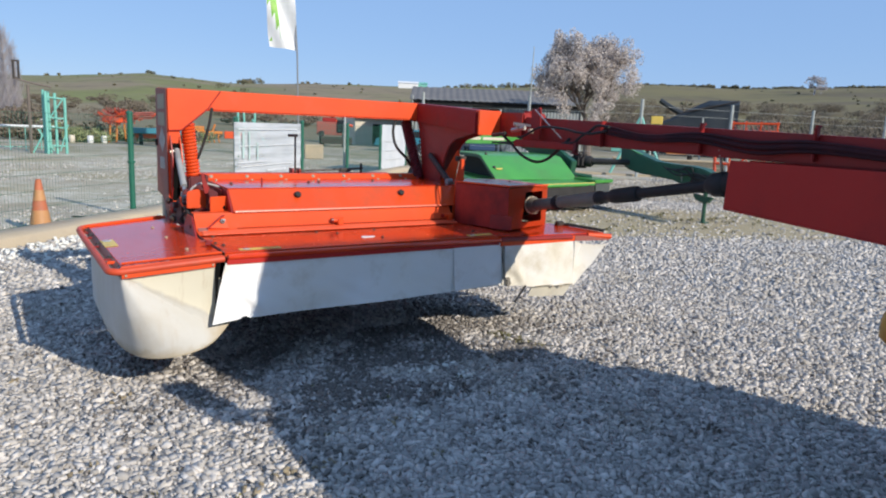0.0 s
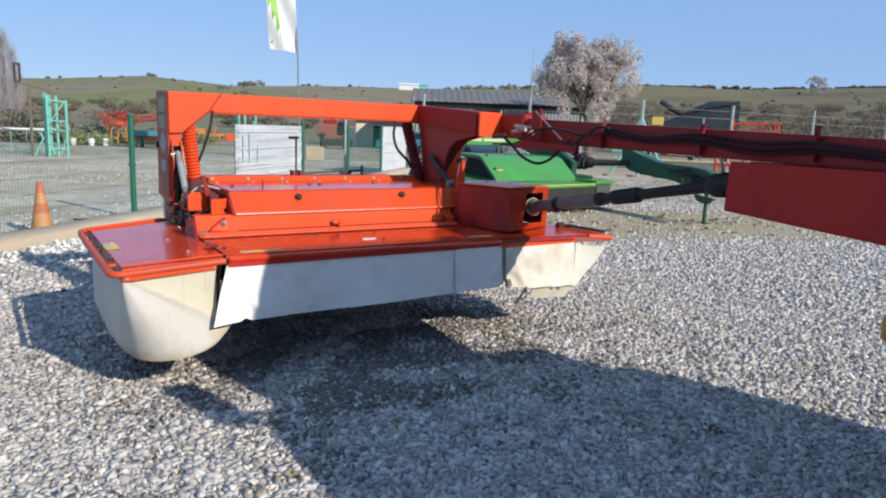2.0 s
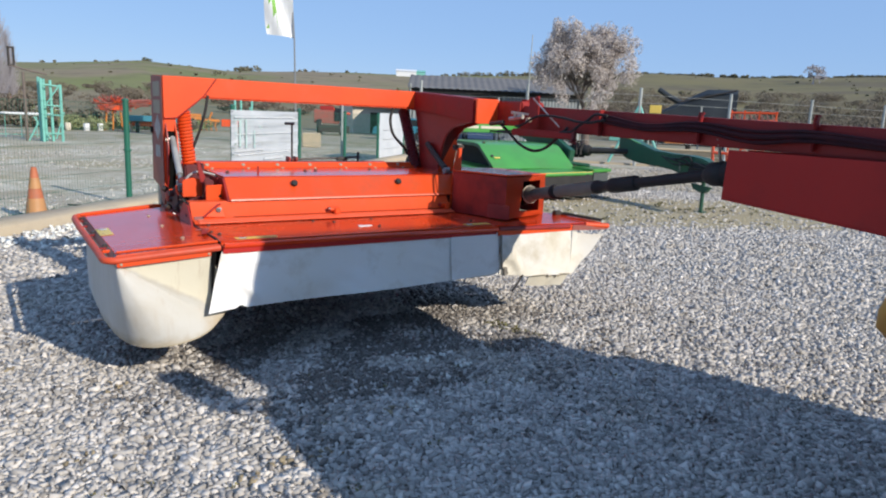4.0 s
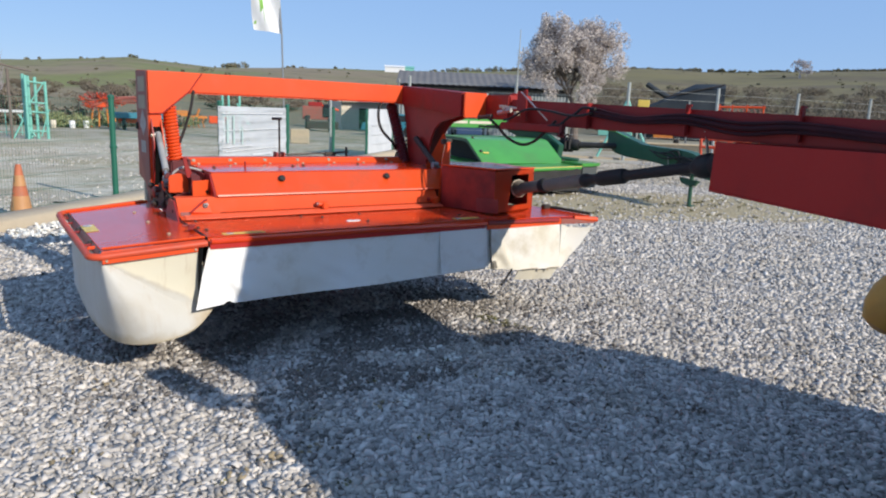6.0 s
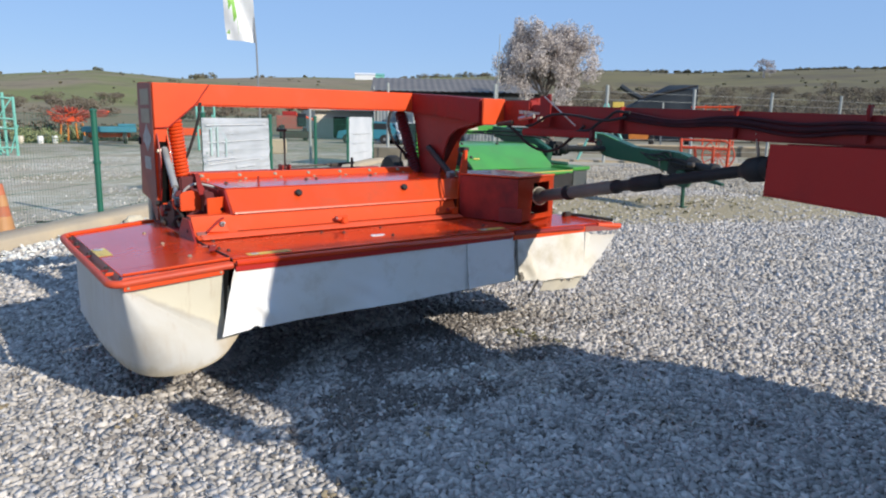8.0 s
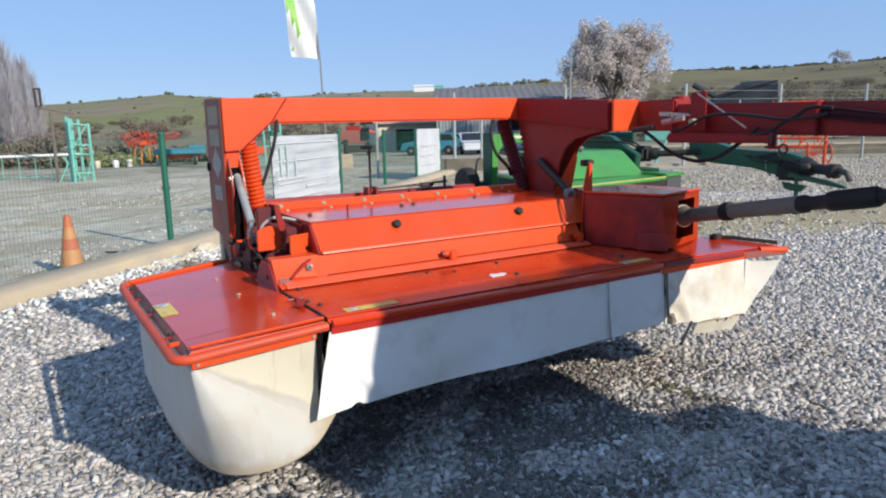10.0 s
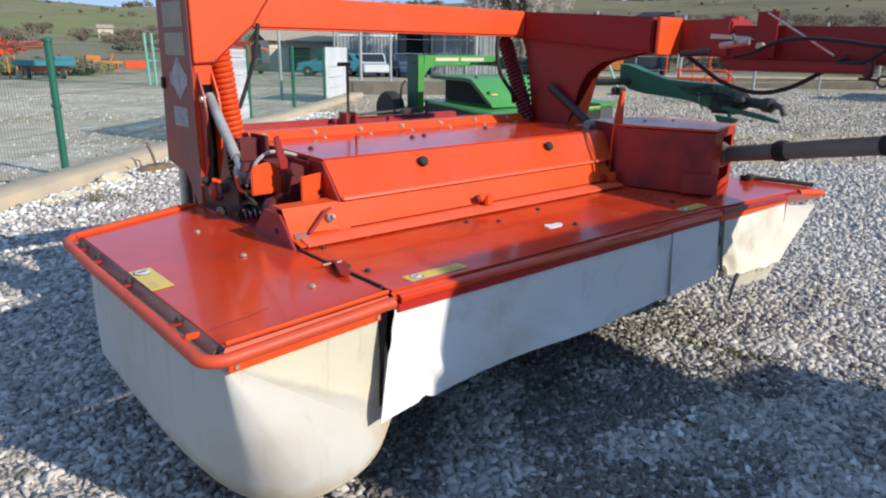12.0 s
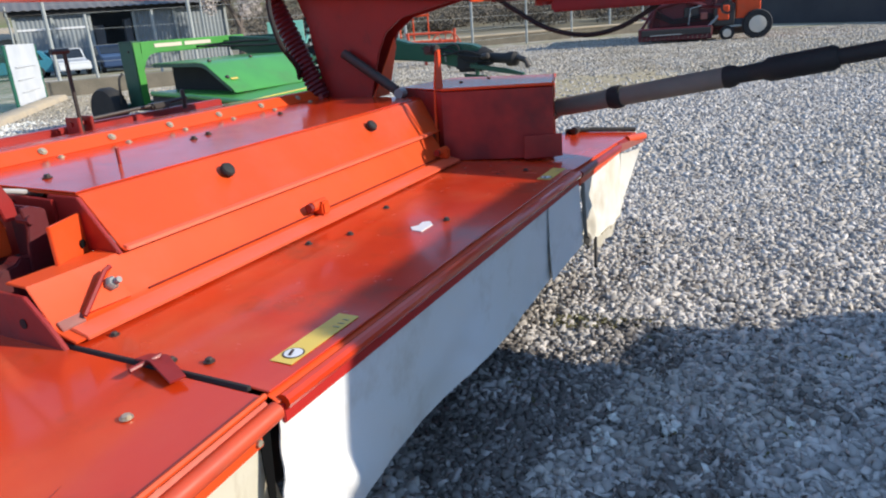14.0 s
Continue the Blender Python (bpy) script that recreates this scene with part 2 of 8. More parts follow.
POST_GREY = material("grey_post", (0.36, 0.38, 0.36), 0.8, second=(0.26, 0.28, 0.27), scale=5, bump=0.004)
GARDEN = material("garden_leaves", (0.19, 0.23, 0.085), 0.8, second=(0.27, 0.27, 0.15), scale=1.2, amount=0.9, island=0.35)
OLD_TILE = material("old_roof_tiles", (0.25, 0.13, 0.10), 0.85, second=(0.20, 0.14, 0.12), scale=1.5, amount=0.9, bump=0.01, bump_scale=8)
DARK_COVER = material("dark_tarpaulin", (0.018, 0.026, 0.034), 0.6, second=(0.03, 0.038, 0.045), scale=1.2, amount=0.9, bump=0.01, bump_scale=4)
SLATE_SKIRT = material("slate_grey_rubber", (0.06, 0.07, 0.072), 0.6, second=(0.085, 0.09, 0.085), scale=4, bump=0.001)
MOSSY = material("mossy_masonry", (0.185, 0.16, 0.12), 0.9, second=(0.135, 0.12, 0.09), scale=2.2, amount=0.9, bump=0.01, bump_scale=18)
WEED = material("weeds", (0.145, 0.135, 0.055), 0.85, second=(0.22, 0.185, 0.10), scale=4, island=0.3)


def weathered_canvas():
    """White canvas, yellowed and lightened as if sunlit in the slack triangle over its fold, with rusty runs below the
    corner and a dirty hem.
    """
    m = material("weathered_canvas", (0.53, 0.52, 0.495), 0.66, second=(0.46, 0.435, 0.375), scale=1.8, amount=0.8, bump=0.0016, bump_scale=9, dirt=(0.40, 0.33, 0.22), dirt_amount=0.35, dirt_scale=2.6)
    n, l = m.node_tree.nodes, m.node_tree.links
    b = n["Principled BSDF"]
    co = n.new("ShaderNodeTexCoord")
    sep = n.new("ShaderNodeSeparateXYZ")
    l.new(co.outputs["Object"], sep.inputs[0])

    def calc(op, a, c):
        x = n.new("ShaderNodeMath")
        x.operation = op
        for k, w in ((0, a), (1, c)):
            if isinstance(w, (int, float)):
                x.inputs[k].default_value = w
            else:
                l.new(w, x.inputs[k])
        return x.outputs[0]

    def span(v, a, c, lo=0.0, hi=1.0):
        x = n.new("ShaderNodeMapRange")
        x.interpolation_type = "SMOOTHSTEP"
        for k, w in zip(("From Min", "From Max", "To Min", "To Max"), (a, c, lo, hi)):
            x.inputs[k].default_value = w
        l.new(v, x.inputs["Value"])
        return x.outputs["Result"]

    def noise_at(scale, stretch=(1, 1, 1)):
        mp = n.new("ShaderNodeMapping")
        mp.inputs["Scale"].default_value = stretch
        l.new(co.outputs["Object"], mp.inputs["Vector"])
        x = n.new("ShaderNodeTexNoise")
        x.inputs["Scale"].default_value, x.inputs["Detail"].default_value, x.inputs["Roughness"].default_value = scale, 7.0, 0.65
        l.new(mp.outputs[0], x.inputs["Vector"])
        return x.outputs["Fac"]

    def over(base, f, colour):
        x = n.new("ShaderNodeMix")
        x.data_type = "RGBA"
        l.new(f, x.inputs["Factor"])
        l.new(base, x.inputs["A"])
        x.inputs["B"].default_value = (*colour, 1)
        return x.outputs["Result"]

    x, y, z = sep.outputs
    out = b.inputs["Base Color"].links[0].from_socket
    fold = calc("ADD", z, calc("MULTIPLY", x, 0.56))  # 0.961 along the fold
    fold = calc("ADD", fold, calc("MULTIPLY", calc("SUBTRACT", noise_at(7.0), 0.5), 0.06))
    # yellowing, with the sun on the triangle put into its lighter colour
    out = over(out, span(fold, 0.955, 0.985, 0, 0.8), (0.64, 0.585, 0.44))
    out = over(out, calc("MULTIPLY", span(calc("ABSOLUTE", calc("SUBTRACT", fold, 0.962), 0), 0.0, 0.025, 0.3, 0), span(noise_at(9.0), 0.4, 0.6)), (0.36, 0.28, 0.17))
    runs = calc("MULTIPLY", span(noise_at(12.0, (2.2, 2.2, 0.25)), 0.52, 0.72), span(z, 0.42, 0.68, 0.25, 1.0))
    out = over(out, calc("MULTIPLY", runs, 0.55), (0.33, 0.21, 0.11))
    hem = calc("ADD", z, calc("MULTIPLY", calc("SUBTRACT", noise_at(11.0), 0.5), 0.10))
    out = over(out, span(hem, 0.235, 0.30, 0.75, 0), (0.30, 0.24, 0.15))
    edge = calc("ADD", x, calc("MULTIPLY", calc("SUBTRACT", noise_at(8.0), 0.5), 0.16))
    out = over(out, calc("MULTIPLY", span(edge, 0.90, 1.02, 0, 0.7), span(z, 0.30, 0.50, 1, 0.25)), (0.36, 0.26, 0.13))
    l.new(out, b.inputs["Base Color"])
    return m


SIDE_CANVAS = weathered_canvas()


def net_banner():
    """A thin, half see-through printed net with denser woven stripes."""
    m = material("banner_net", (0.66, 0.68, 0.70), 0.7, second=(0.56, 0.59, 0.62), scale=1.4, amount=0.9)
    n, l = m.node_tree.nodes, m.node_tree.links
    co = n.new("ShaderNodeTexCoord")
    mp = n.new("ShaderNodeMapping")
    mp.inputs["Scale"].default_value = (0.35, 0.35, 7.0)
    l.new(co.outputs["Object"], mp.inputs["Vector"])
    x = n.new("ShaderNodeTexNoise")
    x.inputs["Scale"].default_value, x.inputs["Detail"].default_value = 1.0, 5.0
    l.new(mp.outputs[0], x.inputs["Vector"])
    r = n.new("ShaderNodeMapRange")
    for k, w in zip(("From Min", "From Max", "To Min", "To Max"), (0.36, 0.64, 0.30, 0.82)):
        r.inputs[k].default_value = w
    l.new(x.outputs["Fac"], r.inputs["Value"])
    l.new(r.outputs["Result"], n["Principled BSDF"].inputs["Alpha"])
    return m


NET = net_banner()


def ground_material():
    """Crushed stone in the yard, packed pale earth and thin grass round it, grassy and brushy hills far off."""
    m = bpy.data.materials.new("ground")
    m.use_nodes = True
    t = m.node_tree
    n, l = t.nodes, t.links
    b = n["Principled BSDF"]
    b.inputs["Roughness"].default_value = 0.9
    b.inputs["Specular IOR Level"].default_value = 0.25
    geo = n.new("ShaderNodeNewGeometry")
    pos = geo.outputs["Position"]

    def noise_at(scale, detail=6.0, rough=0.55):
        x = n.new("ShaderNodeTexNoise")
        x.inputs["Scale"].default_value, x.inputs["Detail"].default_value, x.inputs["Roughness"].default_value = scale, detail, rough
        l.new(pos, x.inputs["Vector"])
        return x.outputs["Fac"]

    def span(v, a, b_, lo=0.0, hi=1.0):
        x = n.new("ShaderNodeMapRange")
        x.interpolation_type = "SMOOTHSTEP"
        for k, w in zip(("From Min", "From Max", "To Min", "To Max"), (a, b_, lo, hi)):
            x.inputs[k].default_value = w
        l.new(v, x.inputs["Value"])
        return x.outputs["Result"]

    def blend(f, a, b_):
        x = n.new("ShaderNodeMix")
        x.data_type = "RGBA"
        l.new(f, x.inputs["Factor"])
        for k, w in (("A", a), ("B", b_)):
            if isinstance(w, tuple):
                x.inputs[k].default_value = (*w, 1)
            else:
                l.new(w, x.inputs[k])
        return x.outputs["Result"]

    def calc(op, a, b_):
        x = n.new("ShaderNodeMath")
        x.operation = op
        for k, w in ((0, a), (1, b_)):
            if isinstance(w, (int, float)):
                x.inputs[k].default_value = w
            else:
                l.new(w, x.inputs[k])
        return x.outputs[0]

    sep = n.new("ShaderNodeSeparateXYZ")
    l.new(pos, sep.inputs[0])
    vor = n.new("ShaderNodeTexVoronoi")
    vor.inputs["Scale"].default_value = 34.0
    l.new(pos, vor.inputs["Vector"])
    bw = n.new("ShaderNodeSeparateColor")
    l.new(vor.outputs["Color"], bw.inputs[0])
    chip = blend(bw.outputs[0], (0.34, 0.325, 0.31), (0.57, 0.545, 0.52))
    gap = span(vor.outputs["Distance"], 0.45, 0.75)
    gravel = blend(gap, chip, (0.22, 0.195, 0.165))
    gravel = blend(span(noise_at(0.55, 8, 0.7), 0.55, 0.75, 0, 0.55), gravel, (0.36, 0.29, 0.19))
    gravel = blend(span(noise_at(4.0, 6, 0.75), 0.42, 0.62, 0, 0.45), gravel, (0.30, 0.285, 0.26))
    earth = blend(span(noise_at(1.6, 9, 0.75), 0.35, 0.65), (0.36, 0.31, 0.215), (0.58, 0.535, 0.44))
    earth = blend(span(noise_at(0.3, 8, 0.7), 0.46, 0.62, 0, 0.85), earth, (0.33, 0.275, 0.165))
    track = n.new("ShaderNodeTexWave")
    track.wave_type, track.bands_direction = "BANDS", "DIAGONAL"
    track.inputs["Scale"].default_value, track.inputs["Distortion"].default_value, track.inputs["Detail"].default_value = 0.12, 2.0, 3.0
    l.new(pos, track.inputs["Vector"])
    earth = blend(span(track.outputs["Fac"], 0.55, 0.9, 0, 0.45), earth, (0.36, 0.30, 0.225))
    # the yard: this side of the kerb, and as far as the far fence
    across = calc("MULTIPLY", calc("SUBTRACT", sep.outputs[1], sep.outputs[0]), 0.7071)
    along = calc("ADD", sep.outputs[1], sep.outputs[0])
    along = calc("ADD", along, calc("MULTIPLY", noise_at(0.4), 4.0))
    along = calc("SUBTRACT", along, span(across, -1.0, -5.0, 0, 11.0))
    yard = calc("MULTIPLY", span(across, 6.3, 6.4, 1, 0), span(along, 36.0, 40.0, 1, 0))
    # a sandy, weedy strip across the gravel
    px = calc("SUBTRACT", sep.outputs[0], 10.5)
    py = calc("SUBTRACT", sep.outputs[1], 8.0)
    pu = calc("DIVIDE", calc("SUBTRACT", calc("MULTIPLY", px, 0.93), calc("MULTIPLY", py, 0.36)), 6.2)
    pv = calc("DIVIDE", calc("ADD", calc("MULTIPLY", px, 0.36), calc("MULTIPLY", py, 0.93)), 2.1)
    pr = calc("ADD", calc("MULTIPLY", pu, pu), calc("MULTIPLY", pv, pv))
    pr = calc("ADD", pr, calc("MULTIPLY", calc("SUBTRACT", noise_at(1.5, 8, 0.7), 0.5), 2.2))
    sand = blend(noise_at(2.0, 8, 0.7), (0.46, 0.37, 0.215), (0.36, 0.285, 0.14))
    gravel = blend(span(pr, 0.7, 1.15, 0.8, 0), gravel, sand)
    gravel = blend(calc("MULTIPLY", span(along, 25.0, 31.0, 0, 0.8), span(across, 1.0, 3.5)), gravel, blend(noise_at(1.2, 8, 0.7), (0.42, 0.345, 0.22), (0.33, 0.27, 0.15)))
    near = blend(yard, earth, gravel)
    grass = blend(noise_at(0.35, 9, 0.7), (0.17, 0.15, 0.085), (0.23, 0.19, 0.125))
    hill = blend(span(noise_at(0.012, 7, 0.65), 0.42, 0.58), (0.185, 0.195, 0.07), (0.25, 0.20, 0.125))
    hill = blend(span(noise_at(0.09, 8, 0.75), 0.45, 0.7, 0, 0.8), hill, (0.125, 0.105, 0.065))
    brown = blend(span(noise_at(0.03, 8, 0.7), 0.4, 0.62), (0.175, 0.145, 0.07), (0.105, 0.085, 0.055))
    dist = n.new("ShaderNodeVectorMath")
    dist.operation = "LENGTH"
    l.new(pos, dist.inputs[0])
    d = dist.outputs["Value"]
    near = blend(span(calc("ADD", d, calc("MULTIPLY", noise_at(0.25), 14.0)), 36, 42), near, blend(span(noise_at(0.5, 8, 0.7), 0.4, 0.6), (0.24, 0.22, 0.12), (0.40, 0.35, 0.28)))
    out = blend(span(d, 48, 75), near, grass)
    hill = blend(span(calc("DIVIDE", sep.outputs[0], d), 0.58, 0.72, 0, 0.85), hill, brown)
    out = blend(span(d, 90, 160), out, hill)
    l.new(out, b.inputs["Base Color"])
    bp = n.new("ShaderNodeBump")
    bp.inputs["Distance"].default_value = 0.02
    bp.inputs["Strength"].default_value = 0.9
    l.new(calc("MULTIPLY", calc("SUBTRACT", 1.0, vor.outputs["Distance"]), yard), bp.inputs["Height"])
    l.new(bp.outputs["Normal"], b.inputs["Normal"])
    return m


# ---- mesh helpers ----


def link_mesh(name, bm, mat, sharp=35):
    me = bpy.data.meshes.new(name)
    bmesh.ops.recalc_face_normals(bm, faces=bm.faces)
    bm.to_mesh(me)
    bm.free()
    me.materials.append(mat)
    me.polygons.foreach_set("use_smooth", [True] * len(me.polygons))
    me.set_sharp_from_angle(angle=radians(sharp))
    return me


def part(name, bm, mat, parent, label="", sharp=35):
    """Links a bmesh, given in world places, as one mesh under a thing or a part."""
    ob = new(name, link_mesh(name, bm, mat, sharp))
    ob.parent = parent
    if parent.parent is None:
        ob.matrix_parent_inverse = parent.matrix_basis.inverted()
    if label:
        tagged(ob, label)
    return ob


def shared(name, me, parent, m, label=""):
    """A part on a mesh that several parts share, at the world pose m."""
    ob = new(name, me)
    ob.parent = parent
    if parent.parent is None:
        ob.matrix_parent_inverse = parent.matrix_basis.inverted()
    ob.matrix_basis = m
    if label:
        tagged(ob, label)
    return ob


def thing(name, place, label, category, group="", turn=0):
    ob = new(name)
    ob.empty_display_size = 0.2
    ob.matrix_basis = pose(*place, 0, 0, turn)
    return tagged(ob, label, category, group)


def whole(name, bm, mat, label, category, group="", kind="", sharp=35):
    return tagged(new(name, link_mesh(name, bm, mat, sharp)), label, category, group, kind)


def round_off(bm, width, steps=2):
    if width:
        bmesh.ops.bevel(bm, geom=list(bm.edges), offset=width, segments=steps, affect="EDGES", clamp_overlap=True)
    return bm


def box(x0, x1, y0, y1, z0, z1, bev=0.006):
    bm = bmesh.new()
    bmesh.ops.create_cube(bm, size=1, matrix=Matrix.Translation(((x0 + x1) / 2, (y0 + y1) / 2, (z0 + z1) / 2)) @ Matrix.Diagonal((x1 - x0, y1 - y0, z1 - z0, 1)))
    return round_off(bm, bev)


def prism(pts, a, b, axis, bev=0.004):
    """A polygon drawn across one axis and drawn out along it from a to b."""
    order = {"x": lambda u, v, w: (w, u, v), "y": lambda u, v, w: (u, w, v), "z": lambda u, v, w: (u, v, w)}[axis]
    bm = bmesh.new()
    lo = [bm.verts.new(order(u, v, a)) for u, v in pts]
    hi = [bm.verts.new(order(u, v, b)) for u, v in pts]
    bm.faces.new(lo[::-1]), bm.faces.new(hi)
    for i in range(len(pts)):
        j = (i + 1) % len(pts)
        bm.faces.new((lo[i], lo[j], hi[j], hi[i]))
    bmesh.ops.recalc_face_normals(bm, faces=bm.faces)
    return round_off(bm, bev)


def plate(pts, thick, bev=0.002, up=(0, 0, 1)):
    """A flat or slightly warped sheet through the given corners, thickened against up."""
    bm = bmesh.new()
    u = Vector(up) * thick
    top = [bm.verts.new(p) for p in pts]
    low = [bm.verts.new(Vector(p) - u) for p in pts]
    bm.faces.new(top), bm.faces.new(low[::-1])
    for i in range(len(pts)):
        j = (i + 1) % len(pts)
        bm.faces.new((top[j], top[i], low[i], low[j]))
    bmesh.ops.recalc_face_normals(bm, faces=bm.faces)
    return round_off(bm, bev, 1)


def bent(profile, a, b, thick, axis="x", bev=0.0015):
    """Folded sheet metal: an open profile with a thickness, drawn out along an axis."""
    pts = [Vector((p[0], p[1], 0)) for p in profile]
    off = []
    for i, p in enumerate(pts):
        d = (pts[min(i + 1, len(pts) - 1)] - pts[max(i - 1, 0)]).normalized()
        off.append(p + Vector((d.y, -d.x, 0)) * thick)
    return prism([(p.x, p.y) for p in pts] + [(p.x, p.y) for p in reversed(off)], a, b, axis, bev)


def tube(pts, r, sides=10, into=None, radii=None):
    """A round bar along a line of points."""
    bm = into or bmesh.new()
    pts = [Vector(p) for p in pts]
    rings, side = [], None
    for i, p in enumerate(pts):
        d = (pts[min(i + 1, len(pts) - 1)] - pts[max(i - 1, 0)]).normalized()
        if side is None:
            side = d.orthogonal().normalized()
        side = (side - d * side.dot(d)).normalized()
        up = d.cross(side)
        q = radii[i] if radii else r
        rings.append([bm.verts.new(p + (side * math.cos(2 * math.pi * k / sides) + up * math.sin(2 * math.pi * k / sides)) * q) for k in range(sides)])
    for u, v in zip(rings, rings[1:]):
        for k in range(sides):
            bm.faces.new((u[k], u[(k + 1) % sides], v[(k + 1) % sides], v[k]))
    bm.faces.new(rings[0][::-1]), bm.faces.new(rings[-1])
    return bm


def curve_points(ctrl, steps=8):
    """A smooth line through the control points."""
    c = [Vector(p) for p in ctrl]
    c = [c[0] * 2 - c[1]] + c + [c[-1] * 2 - c[-2]]
    out = []
    for i in range(1, len(c) - 2):
        for k in range(steps):
            t = k / steps
            out.append(0.5 * (2 * c[i] + (c[i + 1] - c[i - 1]) * t + (2 * c[i - 1] - 5 * c[i] + 4 * c[i + 1] - c[i + 2]) * t * t + (3 * c[i] - c[i - 1] - 3 * c[i + 1] + c[i + 2]) * t ** 3))
    return out + [c[-2]]


def coil(p0, p1, radius, wire, turns, sides=6, per=14):
    p0, p1 = Vector(p0), Vector(p1)
    d = (p1 - p0).normalized()
    s = d.orthogonal().normalized()
    u = d.cross(s)
    n = int(turns * per)
    return tube([p0.lerp(p1, i / n) + (s * math.cos(2 * math.pi * i / per) + u * math.sin(2 * math.pi * i / per)) * radius for i in range(n + 1)], wire, sides)


def turned(profile, m, sides=20, into=None):
    """A turned body: pairs of radius and height along local z, placed by m."""
    bm = into or bmesh.new()
    rings = [[bm.verts.new(m @ Vector((r * math.cos(2 * math.pi * k / sides), r * math.sin(2 * math.pi * k / sides), z))) for k in range(sides)] for r, z in profile]
    for a, b in zip(rings, rings[1:]):
        for k in range(sides):
            bm.faces.new((a[k], a[(k + 1) % sides], b[(k + 1) % sides], b[k]))
    bm.faces.new(rings[0][::-1]), bm.faces.new(rings[-1])
    return bm


def axis_pose(p, d):
    """The pose at p whose z axis points along d."""
    return Matrix.Translation(p) @ Vector(d).to_track_quat("Z", "Y").to_matrix().to_4x4()


def rows_sheet(rows, thick=0.0):
    """A sheet from rows of points, with a thickness."""
    bm = bmesh.new()
    g = [[bm.verts.new(p) for p in r] for r in rows]
    for a, b in zip(g, g[1:]):
        for i in range(len(a) - 1):
            bm.faces.new((a[i], a[i + 1], b[i + 1], b[i]))
    if thick:
        bmesh.ops.recalc_face_normals(bm, faces=bm.faces)
        bmesh.ops.solidify(bm, geom=list(bm.faces), thickness=thick)
    return bm


def join(*bms):
    """Several bmeshes as one."""
    out = bms[0]
    for b in bms[1:]:
        me = bpy.data.meshes.new("tmp")
        b.to_mesh(me)
        b.free()
        out.from_mesh(me)
        bpy.data.meshes.remove(me)
    return out


def bearing(azimuth, d, z=0.0):
    """The place d metres off, at degrees clockwise from +y, seen from the start of the walk."""
    a = radians(azimuth)
    return (d * math.sin(a), 0.18 + d * math.cos(a), z)


# ---- ground and hills ----
RIDGE = [(-180, 2.0), (-40, 2.0), (-8, 2.1), (2.9, 2.3), (6, 2.55), (10, 2.9), (13, 2.7), (16, 2.55), (23, 2.9), (29, 2.95), (36, 3.1), (49, 3.75), (57, 3.6), (65, 3.75), (80, 3.6), (110, 2.6), (180, 2.0)]


def ridge_height(a):
    for (a0, e0), (a1, e1) in zip(RIDGE, RIDGE[1:]):
        if a0 <= a <= a1:
            return e0 + (e1 - e0) * (a - a0) / (a1 - a0)
    return 2.0


def ground_height(x, y):
    d = math.hypot(x, y)
    low = -0.006 * max(0.0, min(d, 70.0) - 12.0)
    if d < 75:
        return low
    a = math.degrees(math.atan2(x, y - 0.18))
    top = 1.5 + 420 * math.tan(radians(ridge_height(a)))
    t = min(1.0, (d - 75) / 345)
    z = low + (top - low) * (0.35 * t + 0.65 * t * t * (3 - 2 * t))
    z += 1.6 * t * (1 - t) * 4 * noise.noise((x * 0.012, y * 0.012, 0.3)) + 0.7 * t * noise.noise((x * 0.05, y * 0.05, 1.7))
    if d > 420:
        z -= (d - 420) * 0.035
    return z


def build_ground():
    radii = [0.5, 4, 8, 12, 20, 30, 40, 50, 60, 70, 76, 84, 95, 110, 130, 150, 175, 200, 230, 260, 290, 320, 350, 380, 400, 420, 440, 480, 560, 700, 1000, 1600]
    n = 180
    bm = bmesh.new()
    rings = []
    for r in radii:
        rings.append([bm.verts.new((r * math.sin(2 * math.pi * k / n), r * math.cos(2 * math.pi * k / n), ground_height(r * math.sin(2 * math.pi * k / n), r * math.cos(2 * math.pi * k / n)))) for k in range(n)])
    bm.faces.new(rings[0])
    for a, b in zip(rings, rings[1:]):
        for k in range(n):
            bm.faces.new((a[k], a[(k + 1) % n], b[(k + 1) % n], b[k]))
    ob = whole("ground", bm, ground_material(), "pale crushed-stone yard running out to dry grassy hills", "ground", kind="structure", sharp=80)
    return ob


build_ground()

# ---- the red trailed mower ----
mower = thing("mower_conditioner", (2.2, 5.0, 0.0), "red trailed disc mower with white canvas skirts, raised over the gravel", "mower")

# side, middle and outer cover sheets
left_cover = part("cover_sheet", plate([(0.512, 3.938, 0.746), (1.028, 3.938, 0.772), (1.028, 5.395, 0.778), (0.508, 5.26, 0.748)], 0.006), RED_TOP, mower, "glossy red side cover sheet")
part("fold", tube([(0.518, 3.937, 0.750), (1.024, 3.937, 0.776)], 0.006, 6), RED, left_cover)
part("fold", tube([(0.49, 5.262, 0.751), (1.02, 5.4, 0.782)], 0.009, 6), RED, left_cover)
part("scratch_line", plate([(0.52, 4.050, 0.7468), (0.64, 4.062, 0.7533), (0.72, 4.085, 0.7576), (0.64, 4.068, 0.7535), (0.52, 4.056, 0.7470)], 0.0008, 0), WORN_SHADE_RED, left_cover)
mid_cover = part("cover_sheet", plate([(1.045, 3.945, 0.772), (2.93, 3.945, 0.772), (2.98, 4.62, 0.778), (1.04, 4.62, 0.778)], 0.006), MID_SHEET, mower, "glossy red middle cover sheet, faded in patches")
